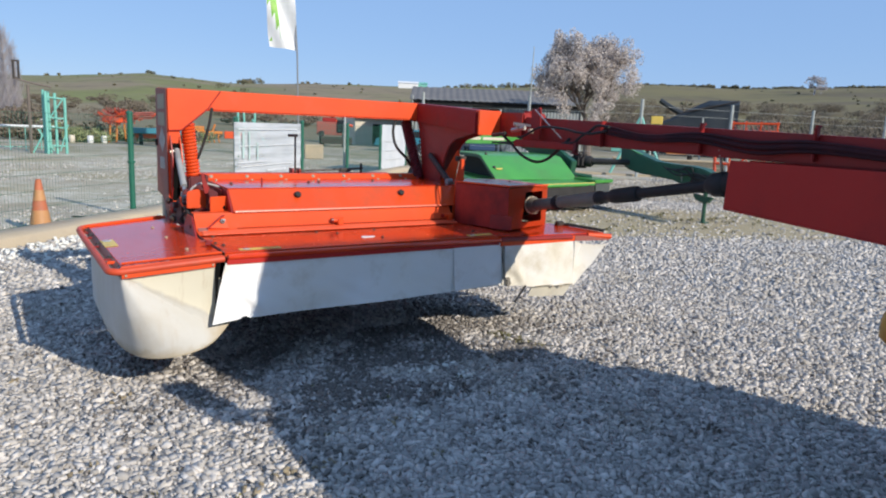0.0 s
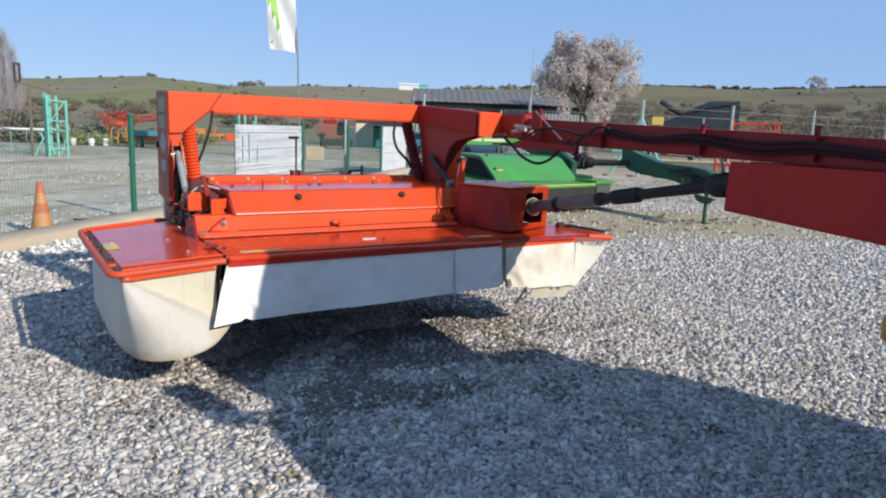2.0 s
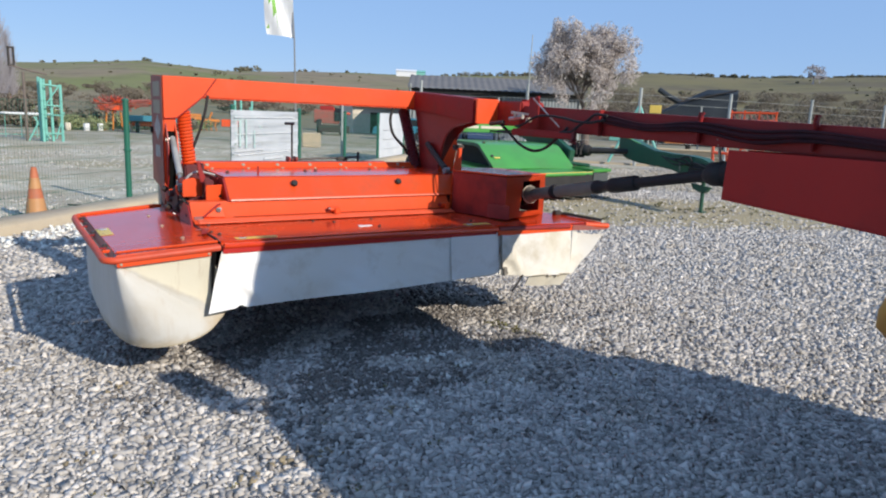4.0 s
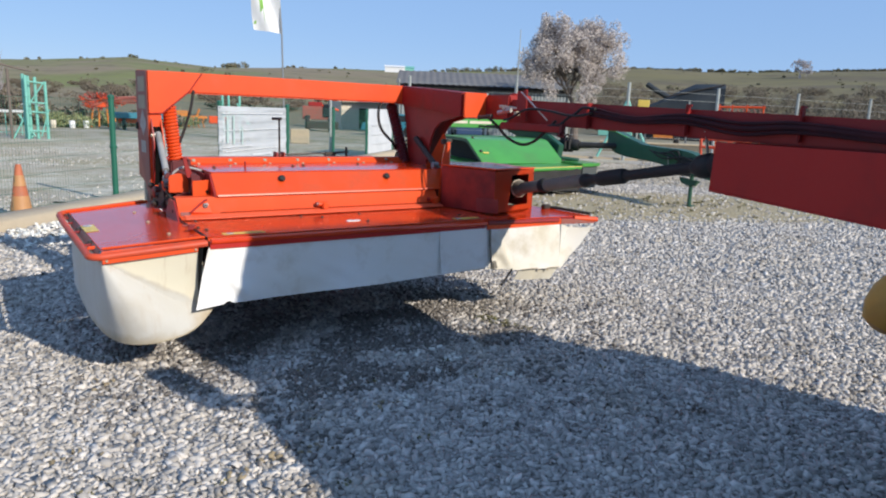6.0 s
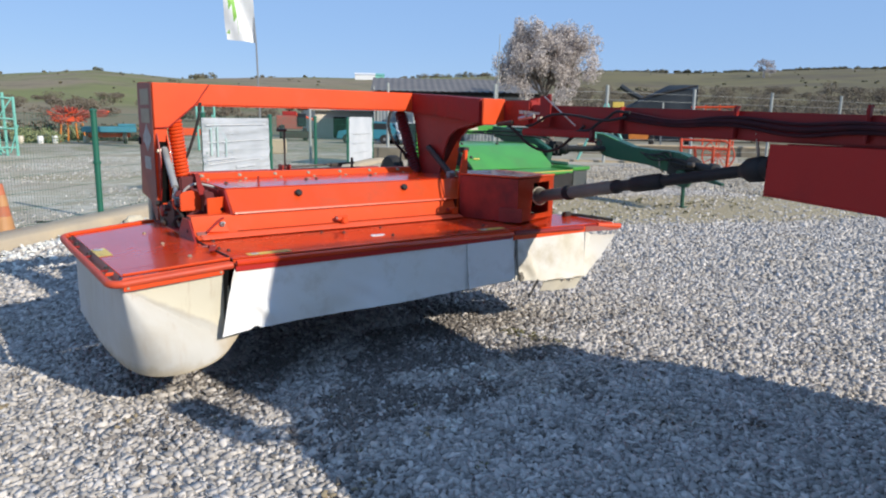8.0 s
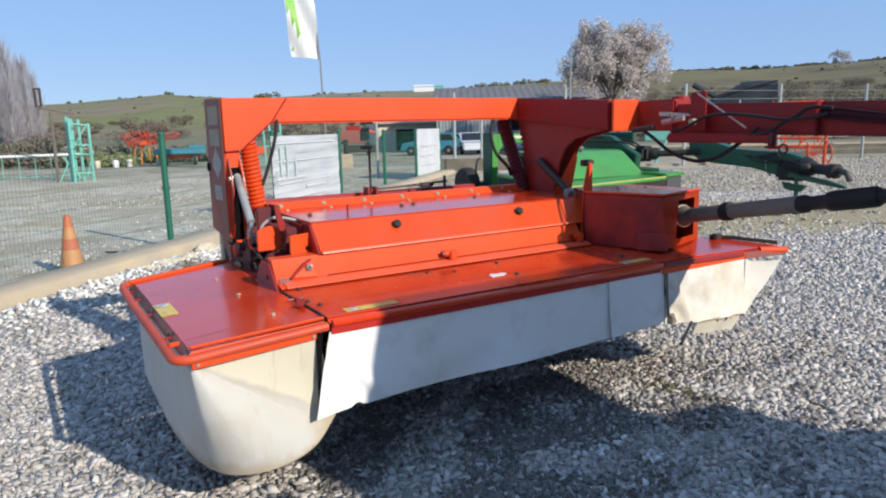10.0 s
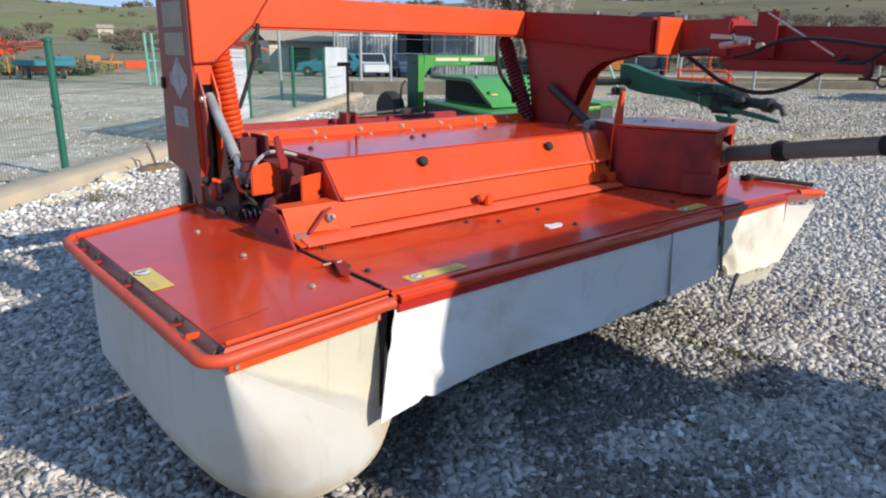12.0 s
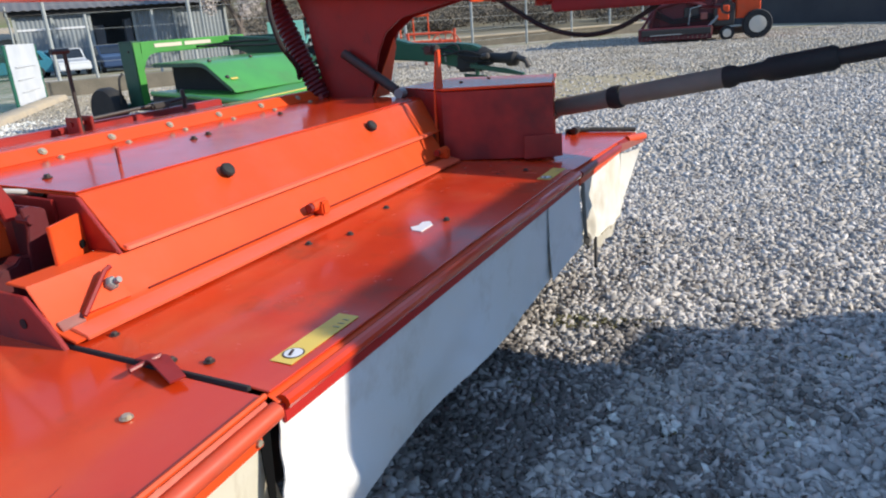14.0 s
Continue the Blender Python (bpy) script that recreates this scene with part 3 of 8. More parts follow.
part("worn_patch", plate([(1.985, 4.14, 0.7768), (2.06, 4.14, 0.7768), (2.09, 4.165, 0.777), (2.075, 4.185, 0.7772), (2.04, 4.18, 0.7772), (2.015, 4.195, 0.7773), (1.99, 4.175, 0.777)], 0.003, 0), WHITE, mid_cover, "white bare patch where paint has flaked")
right_cover = part("cover_sheet", plate([(2.935, 3.945, 0.765), (3.66, 3.93, 0.75), (3.94, 3.9, 0.748), (3.77, 4.18, 0.778), (3.6, 4.42, 0.78), (2.985, 4.62, 0.775)], 0.006), RED_TOP, mower, "glossy red outer cover sheet")
part("edge_pan", plate([(0.50, 3.93, 0.716), (1.03, 3.93, 0.745), (1.03, 3.945, 0.762), (0.52, 3.945, 0.736)], 0.004), RAIL_RED, left_cover)
part("edge_flange", plate([(0.498, 3.975, 0.706), (0.516, 3.962, 0.741), (0.509, 5.26, 0.744), (0.488, 5.26, 0.708)], 0.005, 0.001, (1, 0, 0)), DUSTY, left_cover, "dusty brown turned-down edge")
for y in (4.2, 4.62, 4.95, 5.15, 5.23):
    part("rail_bracket", box(0.452, 0.522, y - 0.007, y + 0.007, 0.720, 0.729, 0.003), WORN_SHADE_RED, left_cover)
part("edge_pan", plate([(1.045, 3.928, 0.752), (2.94, 3.928, 0.752), (2.94, 3.96, 0.766), (1.045, 3.96, 0.766)], 0.004), RED, mid_cover)
part("edge_pan", plate([(2.94, 3.924, 0.745), (3.66, 3.915, 0.732), (3.66, 3.95, 0.745), (2.94, 3.96, 0.758)], 0.004), RED, right_cover)
part("seam_strip", prism([(1.030, 0.770), (1.0415, 0.770), (1.0405, 0.7795), (1.032, 0.7795)], 3.985, 4.52, "y", 0.001), BLACK, mower, "black rubber seam between the sheets")

# bumper rail round the side cover, front rails
corner = [(0.52 + 0.06 * math.cos(a) - 0.0, 3.99 + 0.06 * math.sin(a), 0.708) for a in [math.pi * 1.5 - k * math.pi / 12 for k in range(7)]]
rail = part("bumper_rail", tube([(1.035, 3.925, 0.742), (0.8, 3.926, 0.728)] + corner + [(0.455, 4.4, 0.718), (0.447, 4.9, 0.728)] + [(0.448, 5.2, 0.735), (0.455, 5.25, 0.738), (0.475, 5.275, 0.741), (0.52, 5.295, 0.745), (1.0, 5.43, 0.772)], 0.0185, 12), RAIL_RED, mower, "round red bumper rail with scuffed edge")
part("front_rail", tube([(1.055, 3.925, 0.748), (2.0, 3.925, 0.748), (2.95, 3.925, 0.742)], 0.016, 10), RED_TOP, mower)
part("front_rail", tube([(2.96, 3.922, 0.742), (3.62, 3.915, 0.728)], 0.016, 10), WORN_SHADE_RED, mower)
part("tip_tube", tube([(3.78, 3.916, 0.735), (3.985, 3.872, 0.72)], 0.02, 12), RED, mower)
part("lip", prism([(0.515, 0.672), (0.985, 0.70), (0.985, 0.735), (0.515, 0.708)], 3.919, 3.929, "y", 0.002), RED, mower)
# middle lip: darker red stands for shade along the front edge
part("lip", box(1.05, 2.94, 3.921, 3.931, 0.706, 0.745, 0.002), GUARD_SHADE_RED, mower)
part("tip_plate", plate([(3.655, 3.916, 0.738), (3.965, 3.868, 0.716), (3.95, 3.905, 0.742), (3.655, 3.965, 0.748)], 0.006), WORN_SHADE_RED, mower)
part("lip", plate([(3.655, 3.915, 0.695), (3.965, 3.866, 0.694), (3.965, 3.866, 0.722), (3.655, 3.915, 0.737)], 0.006, 0.001, (0, -1, 0)), WORN_SIDE, mower)
part("lip", box(2.95, 3.655, 3.917, 3.927, 0.695, 0.737, 0.002), RED, mower)
for x, z in ((0.535, 0.689), (0.972, 0.714)):
    part("lip_bolt", turned([(0.007, 0), (0.007, 0.006)], axis_pose((x, 3.919, z), (0, -1, 0)), 6), BOLT, mower)
part("hinge_bar", tube([(3.72, 4.22, 0.788), (3.80, 4.11, 0.784), (3.95, 3.91, 0.762)], 0.012, 8), BLACK, mower)
part("hinge_bar", box(3.69, 3.76, 4.15, 4.19, 0.775, 0.81, 0.008), DARK_BOLT, mower)
part("rail_tab", box(0.468, 0.512, 4.075, 4.093, 0.722, 0.738, 0.004), RED, rail)


def wavy(x, y, z, a=0.006):
    return Vector((x, y, z)) + Vector((noise.noise((x * 3, z * 4, 1)), noise.noise((x * 2.3, z * 3.1, y + 5)), 0)) * a


def side_skirt():
    """The canvas that wraps the near corner: it hangs from the rail's corner as a cone, flat above the fold."""
    apex = Vector((0.513, 3.952, 0.686))
    hem = curve_points([(1.09, 3.985, 0.385), (1.03, 3.955, 0.325), (0.95, 3.91, 0.275), (0.85, 3.885, 0.248), (0.72, 3.895, 0.232), (0.61, 3.97, 0.228), (0.545, 4.12, 0.236), (0.515, 4.35, 0.25), (0.508, 4.75, 0.262), (0.512, 5.19, 0.28)], 8)
    n = len(hem) - 1
    a, b = 9, 52
    rows = []
    for k in range(25):
        s = k / 24
        row = []
        for i, q in enumerate(hem):
            if i < a:
                p = Vector((0.985, 3.934, 0.722)).lerp(apex, i / a)
            elif i <= b:
                p = apex
            else:
                u = (i - b) / (n - b)
                p = apex.lerp(Vector((0.516, 5.19, 0.715)), u)
            v = p.lerp(Vector(q), s)
            out = Vector((v.x - 0.85, v.y - 4.5, 0)).normalized()
            # the cone swells, the triangle above the fold stays hollow
            if i >= a:
                swell = 0.026 * math.sin(min(1.0, (i - a) / 22) * math.pi / 2) * math.sin(min(1.0, s * 1.05) * math.pi) * (1.0 if i < 40 else max(0.25, 1 - (i - 40) / 16))
            else:
                swell = -0.003 * math.sin(s * math.pi) * math.sin(i / a * math.pi)
            ripple = 0.006 * s * s * noise.noise((i * 0.1, s * 2.5, 2.0)) + 0.0022 * noise.noise((v.x * 14, v.z * 14, v.y * 9)) * min(1.0, s * 3)
            row.append(v + out * (swell + ripple))
        rows.append(row)
    # rows meet at the apex: part them by a hair
    for i, v in enumerate(rows[0]):
        if a <= i <= b:
            rows[0][i] = v + Vector((-0.0004 * (i - a), 0.0006 * (i - a), 0))
    return rows_sheet(rows, 0.004)


def flat_skirt(x0, x1, top, low, n, flare=0.0, y=3.934):
    """A hanging length of canvas; low gives the lower edge as pairs of x and z."""
    def edge(x):
        for (a, za), (b, zb) in zip(low, low[1:]):
            if a <= x <= b:
                return za + (zb - za) * (x - a) / (b - a)
        return low[-1][1]

    rows = []
    for k in range(17):
        s = k / 16
        row = []
        for i in range(n + 1):
            u = i / n
            xt = x0 + (x1 - x0) * u
            xl = low[0][0] + (low[-1][0] - low[0][0]) * u
            x = xt + (xl - xt) * s
            z = top + (edge(xl) - top) * s
            crease = 0.010 * max(0.0, noise.noise((x * 2.2 + s * 1.4, s * 1.2, y))) * math.sin(s * math.pi) + 0.005 * noise.noise((x * 9 - s * 5, s * 4, 3.0)) * s
            diagonal = (0.024 * max(0.0, 1 - abs((x - x0) - 0.20 * s - 0.01) / 0.045) + 0.014 * max(0.0, 1 - abs((x - x0) - 0.34 * s + 0.12) / 0.05)) * math.sin(s * math.pi)
            row.append(wavy(x, y - flare * s * math.exp(-u * 8) + 0.012 * s * math.sin(x * 5.0) - crease - diagonal * (u < 0.3), z, 0.012 * s + 0.003))
        rows.append(row)
    return rows_sheet(rows, 0.004)


left_skirt = part("skirt", side_skirt(), SIDE_CANVAS, mower, "cream canvas skirt hanging round the corner", 24)
part("hem", tube(curve_points([(1.09, 3.983, 0.385), (1.03, 3.953, 0.325), (0.95, 3.908, 0.275), (0.85, 3.883, 0.248), (0.72, 3.893, 0.232), (0.61, 3.968, 0.228), (0.545, 4.12, 0.236), (0.513, 4.35, 0.25)], 6), 0.0045, 6), FADED, left_skirt, "dirty hem")
# added black sheet: paints the shaded gap between two skirts
part("gap_strip", plate([(0.986, 3.930, 0.725), (1.016, 3.930, 0.725), (0.999, 3.926, 0.56), (0.987, 3.922, 0.425), (0.978, 3.922, 0.415), (0.983, 3.926, 0.56)], 0.003, 0, (0, -1, 0)), GAP_SHADE, mower, "black strip drawn for the shaded gap between the skirts")
part("skirt", flat_skirt(1.045, 2.975, 0.715, [(0.95, 0.383), (1.1, 0.395), (1.13, 0.415), (1.16, 0.395), (1.6, 0.39), (2.2, 0.40), (2.995, 0.412)], 120, 0.03), CANVAS, mower, "long white canvas skirt, stained along the edge", 60)
part("skirt_patch", rows_sheet([[wavy(2.56 + 0.0208 * i + 0.015 * s, 3.926 - 0.012 * s + 0.012 * s * math.sin((2.56 + 0.0208 * i) * 5.0), 0.714 - (0.305 - 0.0012 * i) * s, 0.012 * s + 0.003) for i in range(20)] for s in [k / 10 for k in range(11)]], 0.003), GREY_CANVAS, mower, "greyish brown stained overlapping piece of canvas", 60)
part("skirt", flat_skirt(2.975, 3.64, 0.71, [(2.985, 0.412), (3.05, 0.402), (3.12, 0.398), (3.28, 0.374), (3.40, 0.372), (3.55, 0.366), (3.67, 0.358)], 48, 0.0, 3.925), STAINED_CANVAS, mower, "white canvas skirt yellowed at its end", 60)
part("loose_flap", rows_sheet([[Vector((3.285 + 0.039 * i - s * (0.035 + 0.004 * i), 3.937 + 0.012 * math.sin(i * 1.1) * s + 0.02 * s, 0.39 - 0.0025 * i - s * (0.095 - 0.004 * noise.noise((i * 0.7, 2, 1)))) ) for i in range(11)] for s in [k / 6 for k in range(7)]], 0.004), CREAM_CANVAS, mower, "torn dirty lower flap of the canvas", 60)
part("flap_stitch", tube([(3.29, 3.914, 0.378), (3.42, 3.913, 0.377), (3.55, 3.913, 0.372), (3.665, 3.915, 0.362)], 0.003, 5), FADED, mower)
for x, z in ((3.46, 0.365), (3.52, 0.372), (3.545, 0.36)):
    part("rust_spot", turned([(0.013, 0), (0.010, 0.003)], axis_pose((x, 3.914, z), (0, -1, 0)), 9), FADED, mower)
part("skirt", rows_sheet([[(3.655, 3.918, 0.70), (3.76, 3.955, 0.665), (3.86, 3.925, 0.655), (3.955, 3.885, 0.66)], [(3.665, 3.925, 0.53), (3.73, 3.985, 0.52), (3.80, 3.955, 0.52), (3.865, 3.91, 0.525)], [(3.672, 3.93, 0.43), (3.70, 3.965, 0.43), (3.735, 3.945, 0.425), (3.77, 3.925, 0.43)], [(3.672, 3.935, 0.362), (3.68, 3.945, 0.355), (3.69, 3.94, 0.35), (3.70, 3.93, 0.35)]], 0.004), STAINED_CANVAS, mower, "pointed cream end of the canvas skirt, hollow under the tip", 30)
part("skirt_strap", tube([(2.975, 3.914, 0.70), (2.98, 3.908, 0.55), (2.99, 3.905, 0.47), (3.03, 3.90, 0.445), (3.04, 3.90, 0.425), (3.01, 3.90, 0.41)], 0.008, 6), GREY_TUBE, mower)
part("strap_knot", round_off(box(3.0, 3.045, 3.895, 3.922, 0.41, 0.47, 0.01), 0.004), GREY_TUBE, mower)
part("dangling_strip", tube([(3.2, 3.92, 0.39), (3.13, 3.9, 0.33), (3.08, 3.885, 0.29)], 0.008, 6), BLACK, mower)

# hinged flap and conditioner hood
flap = part("hinged_flap", bent([(4.475, 0.789), (4.525, 0.800), (4.535, 0.803), (4.545, 0.812), (4.605, 0.902), (4.68, 0.905)], 1.035, 2.955, 0.006), RED, mower, "folded red hinge flap")
part("hinge_strip", prism([(4.468, 0.783), (4.524, 0.797), (4.522, 0.806), (4.466, 0.792)], 1.06, 2.95, "x", 0.002), SUNLIT_RED, flap)
part("shadow_gap", tube([(1.29, 4.5385, 0.8105), (2.94, 4.5385, 0.8105)], 0.0028, 5), SEAM_RED, flap)
part("end_plate", prism([(4.49, 0.77), (4.535, 0.822), (4.60, 0.885), (4.715, 0.888), (4.80, 0.80), (4.80, 0.77)], 1.018, 1.03, "x", 0.002), WORN_SHADE_RED, mower, "triangular red end plate, worn and darkened for shade")
part("hole", turned([(0.012, 0), (0.012, 0.004)], axis_pose((1.0155, 4.62, 0.82), (1, 0, 0)), 12), BLACK, mower)
hood = part("hood", bent([(4.588, 0.909), (4.602, 0.914), (4.712, 1.037), (4.725, 1.043), (5.30, 1.05)], 1.285, 3.14, 0.006), RED, mower, "folded red conditioner hood")
part("hood_lip", prism([(4.583, 0.905), (4.603, 0.908), (4.605, 0.918), (4.586, 0.915)], 1.29, 2.93, "x", 0.002), SUNLIT_RED, hood)
part("shadow_gap", tube([(1.29, 4.597, 0.9035), (2.93, 4.597, 0.9035)], 0.003, 5), SEAM_RED, hood)
part("end_plate", prism([(4.595, 0.90), (4.712, 1.038), (4.83, 1.04), (4.83, 0.90)], 1.272, 1.284, "x", 0.002), WORN_SHADE_RED, mower)
part("top_sheet", plate([(1.285, 4.73, 1.049), (3.12, 4.73, 1.049), (3.12, 5.30, 1.056), (1.285, 5.30, 1.056)], 0.005), RED_TOP, hood, "glossy red top sheet reflecting the sky")
strip = part("bolted_strip", bent([(5.296, 1.056), (5.335, 1.095), (5.37, 1.096)], 1.26, 3.2, 0.005), RED, mower, "red bolted joint strip")
rear_sheet = part("rear_sheet", plate([(1.26, 5.372, 1.088), (3.25, 5.372, 1.088), (3.25, 6.14, 1.01), (1.26, 6.14, 1.01)], 0.006), RED_TOP, mower, "glossy red rear deflector sheet")
part("rear_bar", box(1.2, 3.25, 6.14, 6.2, 0.985, 1.04, 0.008), WORN_SHADE_RED, mower)
part("side_panel", prism([(4.8, 0.62), (4.8, 1.03), (5.3, 1.045), (5.37, 1.085), (6.14, 1.0), (6.14, 0.62)], 1.262, 1.272, "x", 0.002), WORN_SHADE_RED, mower)
part("side_panel", prism([(4.8, 0.62), (4.8, 1.03), (5.3, 1.045), (5.37, 1.085), (6.14, 1.0), (6.14, 0.62)], 3.2, 3.21, "x", 0.002), WORN_SHADE_RED, mower)
part("back_panel", box(1.27, 3.2, 6.1, 6.11, 0.5, 1.0, 0.002), WORN_SHADE_RED, mower)
# simple dark body, unseen, added to block light under the covers
part("unseen_cutter_bar", prism([(4.1, 0.42), (4.25, 0.36), (4.75, 0.36), (4.9, 0.45), (4.8, 0.62), (4.2, 0.58)], 0.95, 3.6, "x", 0.02), DARK_BOLT, mower)
part("frame_bar", box(1.0, 3.2, 4.72, 4.85, 0.62, 0.76, 0.01), WORN_SHADE_RED, mower)
handle = part("lever_rod", tube([(2.245, 6.02, 1.0), (2.245, 6.02, 1.37)], 0.009, 8), DARK_BOLT, mower, "dark upright lever")
part("lever_grip", tube([(2.18, 6.02, 1.375), (2.265, 6.02, 1.375)], 0.012, 8), DARK_BOLT, handle)
part("lever_bracket", join(box(2.205, 2.22, 5.98, 6.07, 0.99, 1.09, 0.003), box(2.27, 2.285, 5.98, 6.07, 0.99, 1.09, 0.003), tube([(2.2, 6.03, 1.06), (2.29, 6.03, 1.06)], 0.012, 8)), WORN_SHADE_RED, mower)
part("linkage_rod", tube([(2.3, 6.1, 1.06), (2.75, 6.1, 1.075), (2.95, 6.1, 1.085)], 0.009, 8), DARK_BOLT, mower)
part("linkage_block", box(2.7, 2.82, 6.07, 6.13, 1.05, 1.085, 0.01), DARK_BOLT, mower)
part("linkage_pin", tube([(2.93, 6.1, 1.03), (2.93, 6.1, 1.13)], 0.012, 8), DARK_BOLT, mower)

# bolts, knobs and small hinges
bolt_head = bmesh.new()
turned([(0.013, 0), (0.013, 0.008), (0.010, 0.010)], Matrix(), 6, bolt_head)
turned([(0.018, -0.001), (0.018, 0.002)], Matrix(), 12, bolt_head)
BOLT_LIGHT = link_mesh("bolt", bolt_head, BOLT)
bolt_head = turned([(0.015, 0), (0.015, 0.012), (0.011, 0.016)], Matrix(), 6)
turned([(0.022, -0.001), (0.022, 0.003)], Matrix(), 12, bolt_head)
BOLT_DARK = link_mesh("bolt", bolt_head, DARK_BOLT)
for i in range(7):
    x = 1.33 + 0.2645 * i
    shared("bolt", BOLT_LIGHT, strip, axis_pose((x, 5.312, 1.078), (0, -0.7, 0.7)) @ Matrix.Scale(0.8, 4))
    shared("bolt", BOLT_LIGHT, hood, axis_pose((x + 0.02, 5.255, 1.056), (0, 0, 1)) @ Matrix.Scale(0.7, 4))
for x, y in ((1.97, 5.03), (2.06, 5.05), (1.38, 4.98), (2.55, 5.12)):
    shared("bolt", BOLT_DARK, hood, axis_pose((x, y, 1.054), (0, 0, 1)) @ Matrix.Scale(0.65, 4))
part("top_pin", tube([(1.58, 4.93, 1.05), (1.58, 4.93, 1.10)], 0.006, 6), WORN_SHADE_RED, hood)
for x, y, z in ((0.862, 4.569, 0.769), (0.885, 4.137, 0.768), (0.86, 4.98, 0.769)):
    shared("bolt", BOLT_LIGHT, left_cover, axis_pose((x, y, z), (0, 0, 1)) @ Matrix.Scale(0.7, 4))
for x, y in ((1.11, 4.45), (1.09, 4.14), (1.9, 4.35), (1.78, 4.42), (2.12, 4.12), (1.0 + 0.065, 4.22), (2.2, 4.4), (2.85, 4.12)):
    shared("bolt", BOLT_DARK, mid_cover, axis_pose((x, y, 0.776), (0, 0, 1)) @ Matrix.Scale(0.55, 4))
for x, y, z in ((0.497, 4.2, 0.74), (0.49, 4.62, 0.742), (0.485, 4.95, 0.745), (0.484, 5.15, 0.746)):
    shared("bolt", BOLT_DARK, rail, axis_pose((x, y, z - 0.004), (0, 0, 1)) @ Matrix.Scale(0.7, 4))
knob_bm = turned([(0.012, -0.02), (0.016, 0.0), (0.034, 0.004), (0.036, 0.02), (0.030, 0.03), (0.014, 0.034)], Matrix(), 14)
KNOB = link_mesh("knob", knob_bm, BLACK)
for x in (1.745, 2.561):
    shared("knob", KNOB, hood, axis_pose((x, 4.672, 1.0), (0, -0.75, 0.66)) @ Matrix.Scale(0.66, 4), "black rubber knob")
for x in (2.02, 2.93):
    h = part("hinge", join(box(x - 0.045, x - 0.005, 4.5, 4.545, 0.805, 0.85, 0.006), tube([(x - 0.07, 4.53, 0.838), (x + 0.005, 4.53, 0.838)], 0.017, 10)), RED, flap)
    part("hinge_pin", tube([(x - 0.085, 4.53, 0.838), (x - 0.06, 4.53, 0.838)], 0.015, 8), WORN_SHADE_RED, h)
latch_bm = bmesh.new()
face = [Vector((1.107, 4.543, 0.809)), Vector((1.235, 4.541, 0.808)), Vector((1.222, 4.584, 0.872)), Vector((1.195, 4.584, 0.872))]
lift = Vector((0, -0.83, 0.55))
back = [latch_bm.verts.new(v - lift * 0.004) for v in face]
front = [latch_bm.verts.new(v + lift * h) for v, h in zip(face, (0.024, 0.010, 0.016, 0.028))]
for k in range(4):
    latch_bm.faces.new((back[k], back[(k + 1) % 4], front[(k + 1) % 4], front[k]))
latch_bm.faces.new(front), latch_bm.faces.new(back[::-1])
bmesh.ops.recalc_face_normals(latch_bm, faces=latch_bm.faces)
latch = part("latch", latch_bm, RED, flap, "triangular red latch bracket")
part("strap", tube([(1.100, 4.523, 0.818), (1.196, 4.558, 0.888), (1.214, 4.56, 0.893)], 0.006, 6), WORN_SHADE_RED, latch)
part("nut", join(turned([(0.016, 0), (0.018, 0.004), (0.018, 0.012), (0.012, 0.02)], axis_pose((1.197, 4.552, 0.853), (0.1, -0.83, 0.55)), 6), tube([(1.197, 4.56, 0.85), (1.203, 4.52, 0.869)], 0.008, 8)), RAM_GREY, latch, "dull grey nut")
part("latch_foot", plate([(1.045, 4.528, 0.806), (1.105, 4.528, 0.807), (1.105, 4.545, 0.824), (1.045, 4.545, 0.823)], 0.008, 0.002), WORN_SIDE, flap)
part("seam_latch", plate([(1.03, 4.285, 0.787), (1.058, 4.275, 0.787), (1.052, 4.21, 0.80), (1.012, 4.12, 0.79), (0.985, 4.135, 0.786), (1.015, 4.22, 0.80)], 0.005, 0.001), WORN_SHADE_RED, mower)
part("latch_pin", tube([(0.985, 4.245, 0.789), (1.055, 4.235, 0.792)], 0.006, 8), WORN_SHADE_RED, mower)


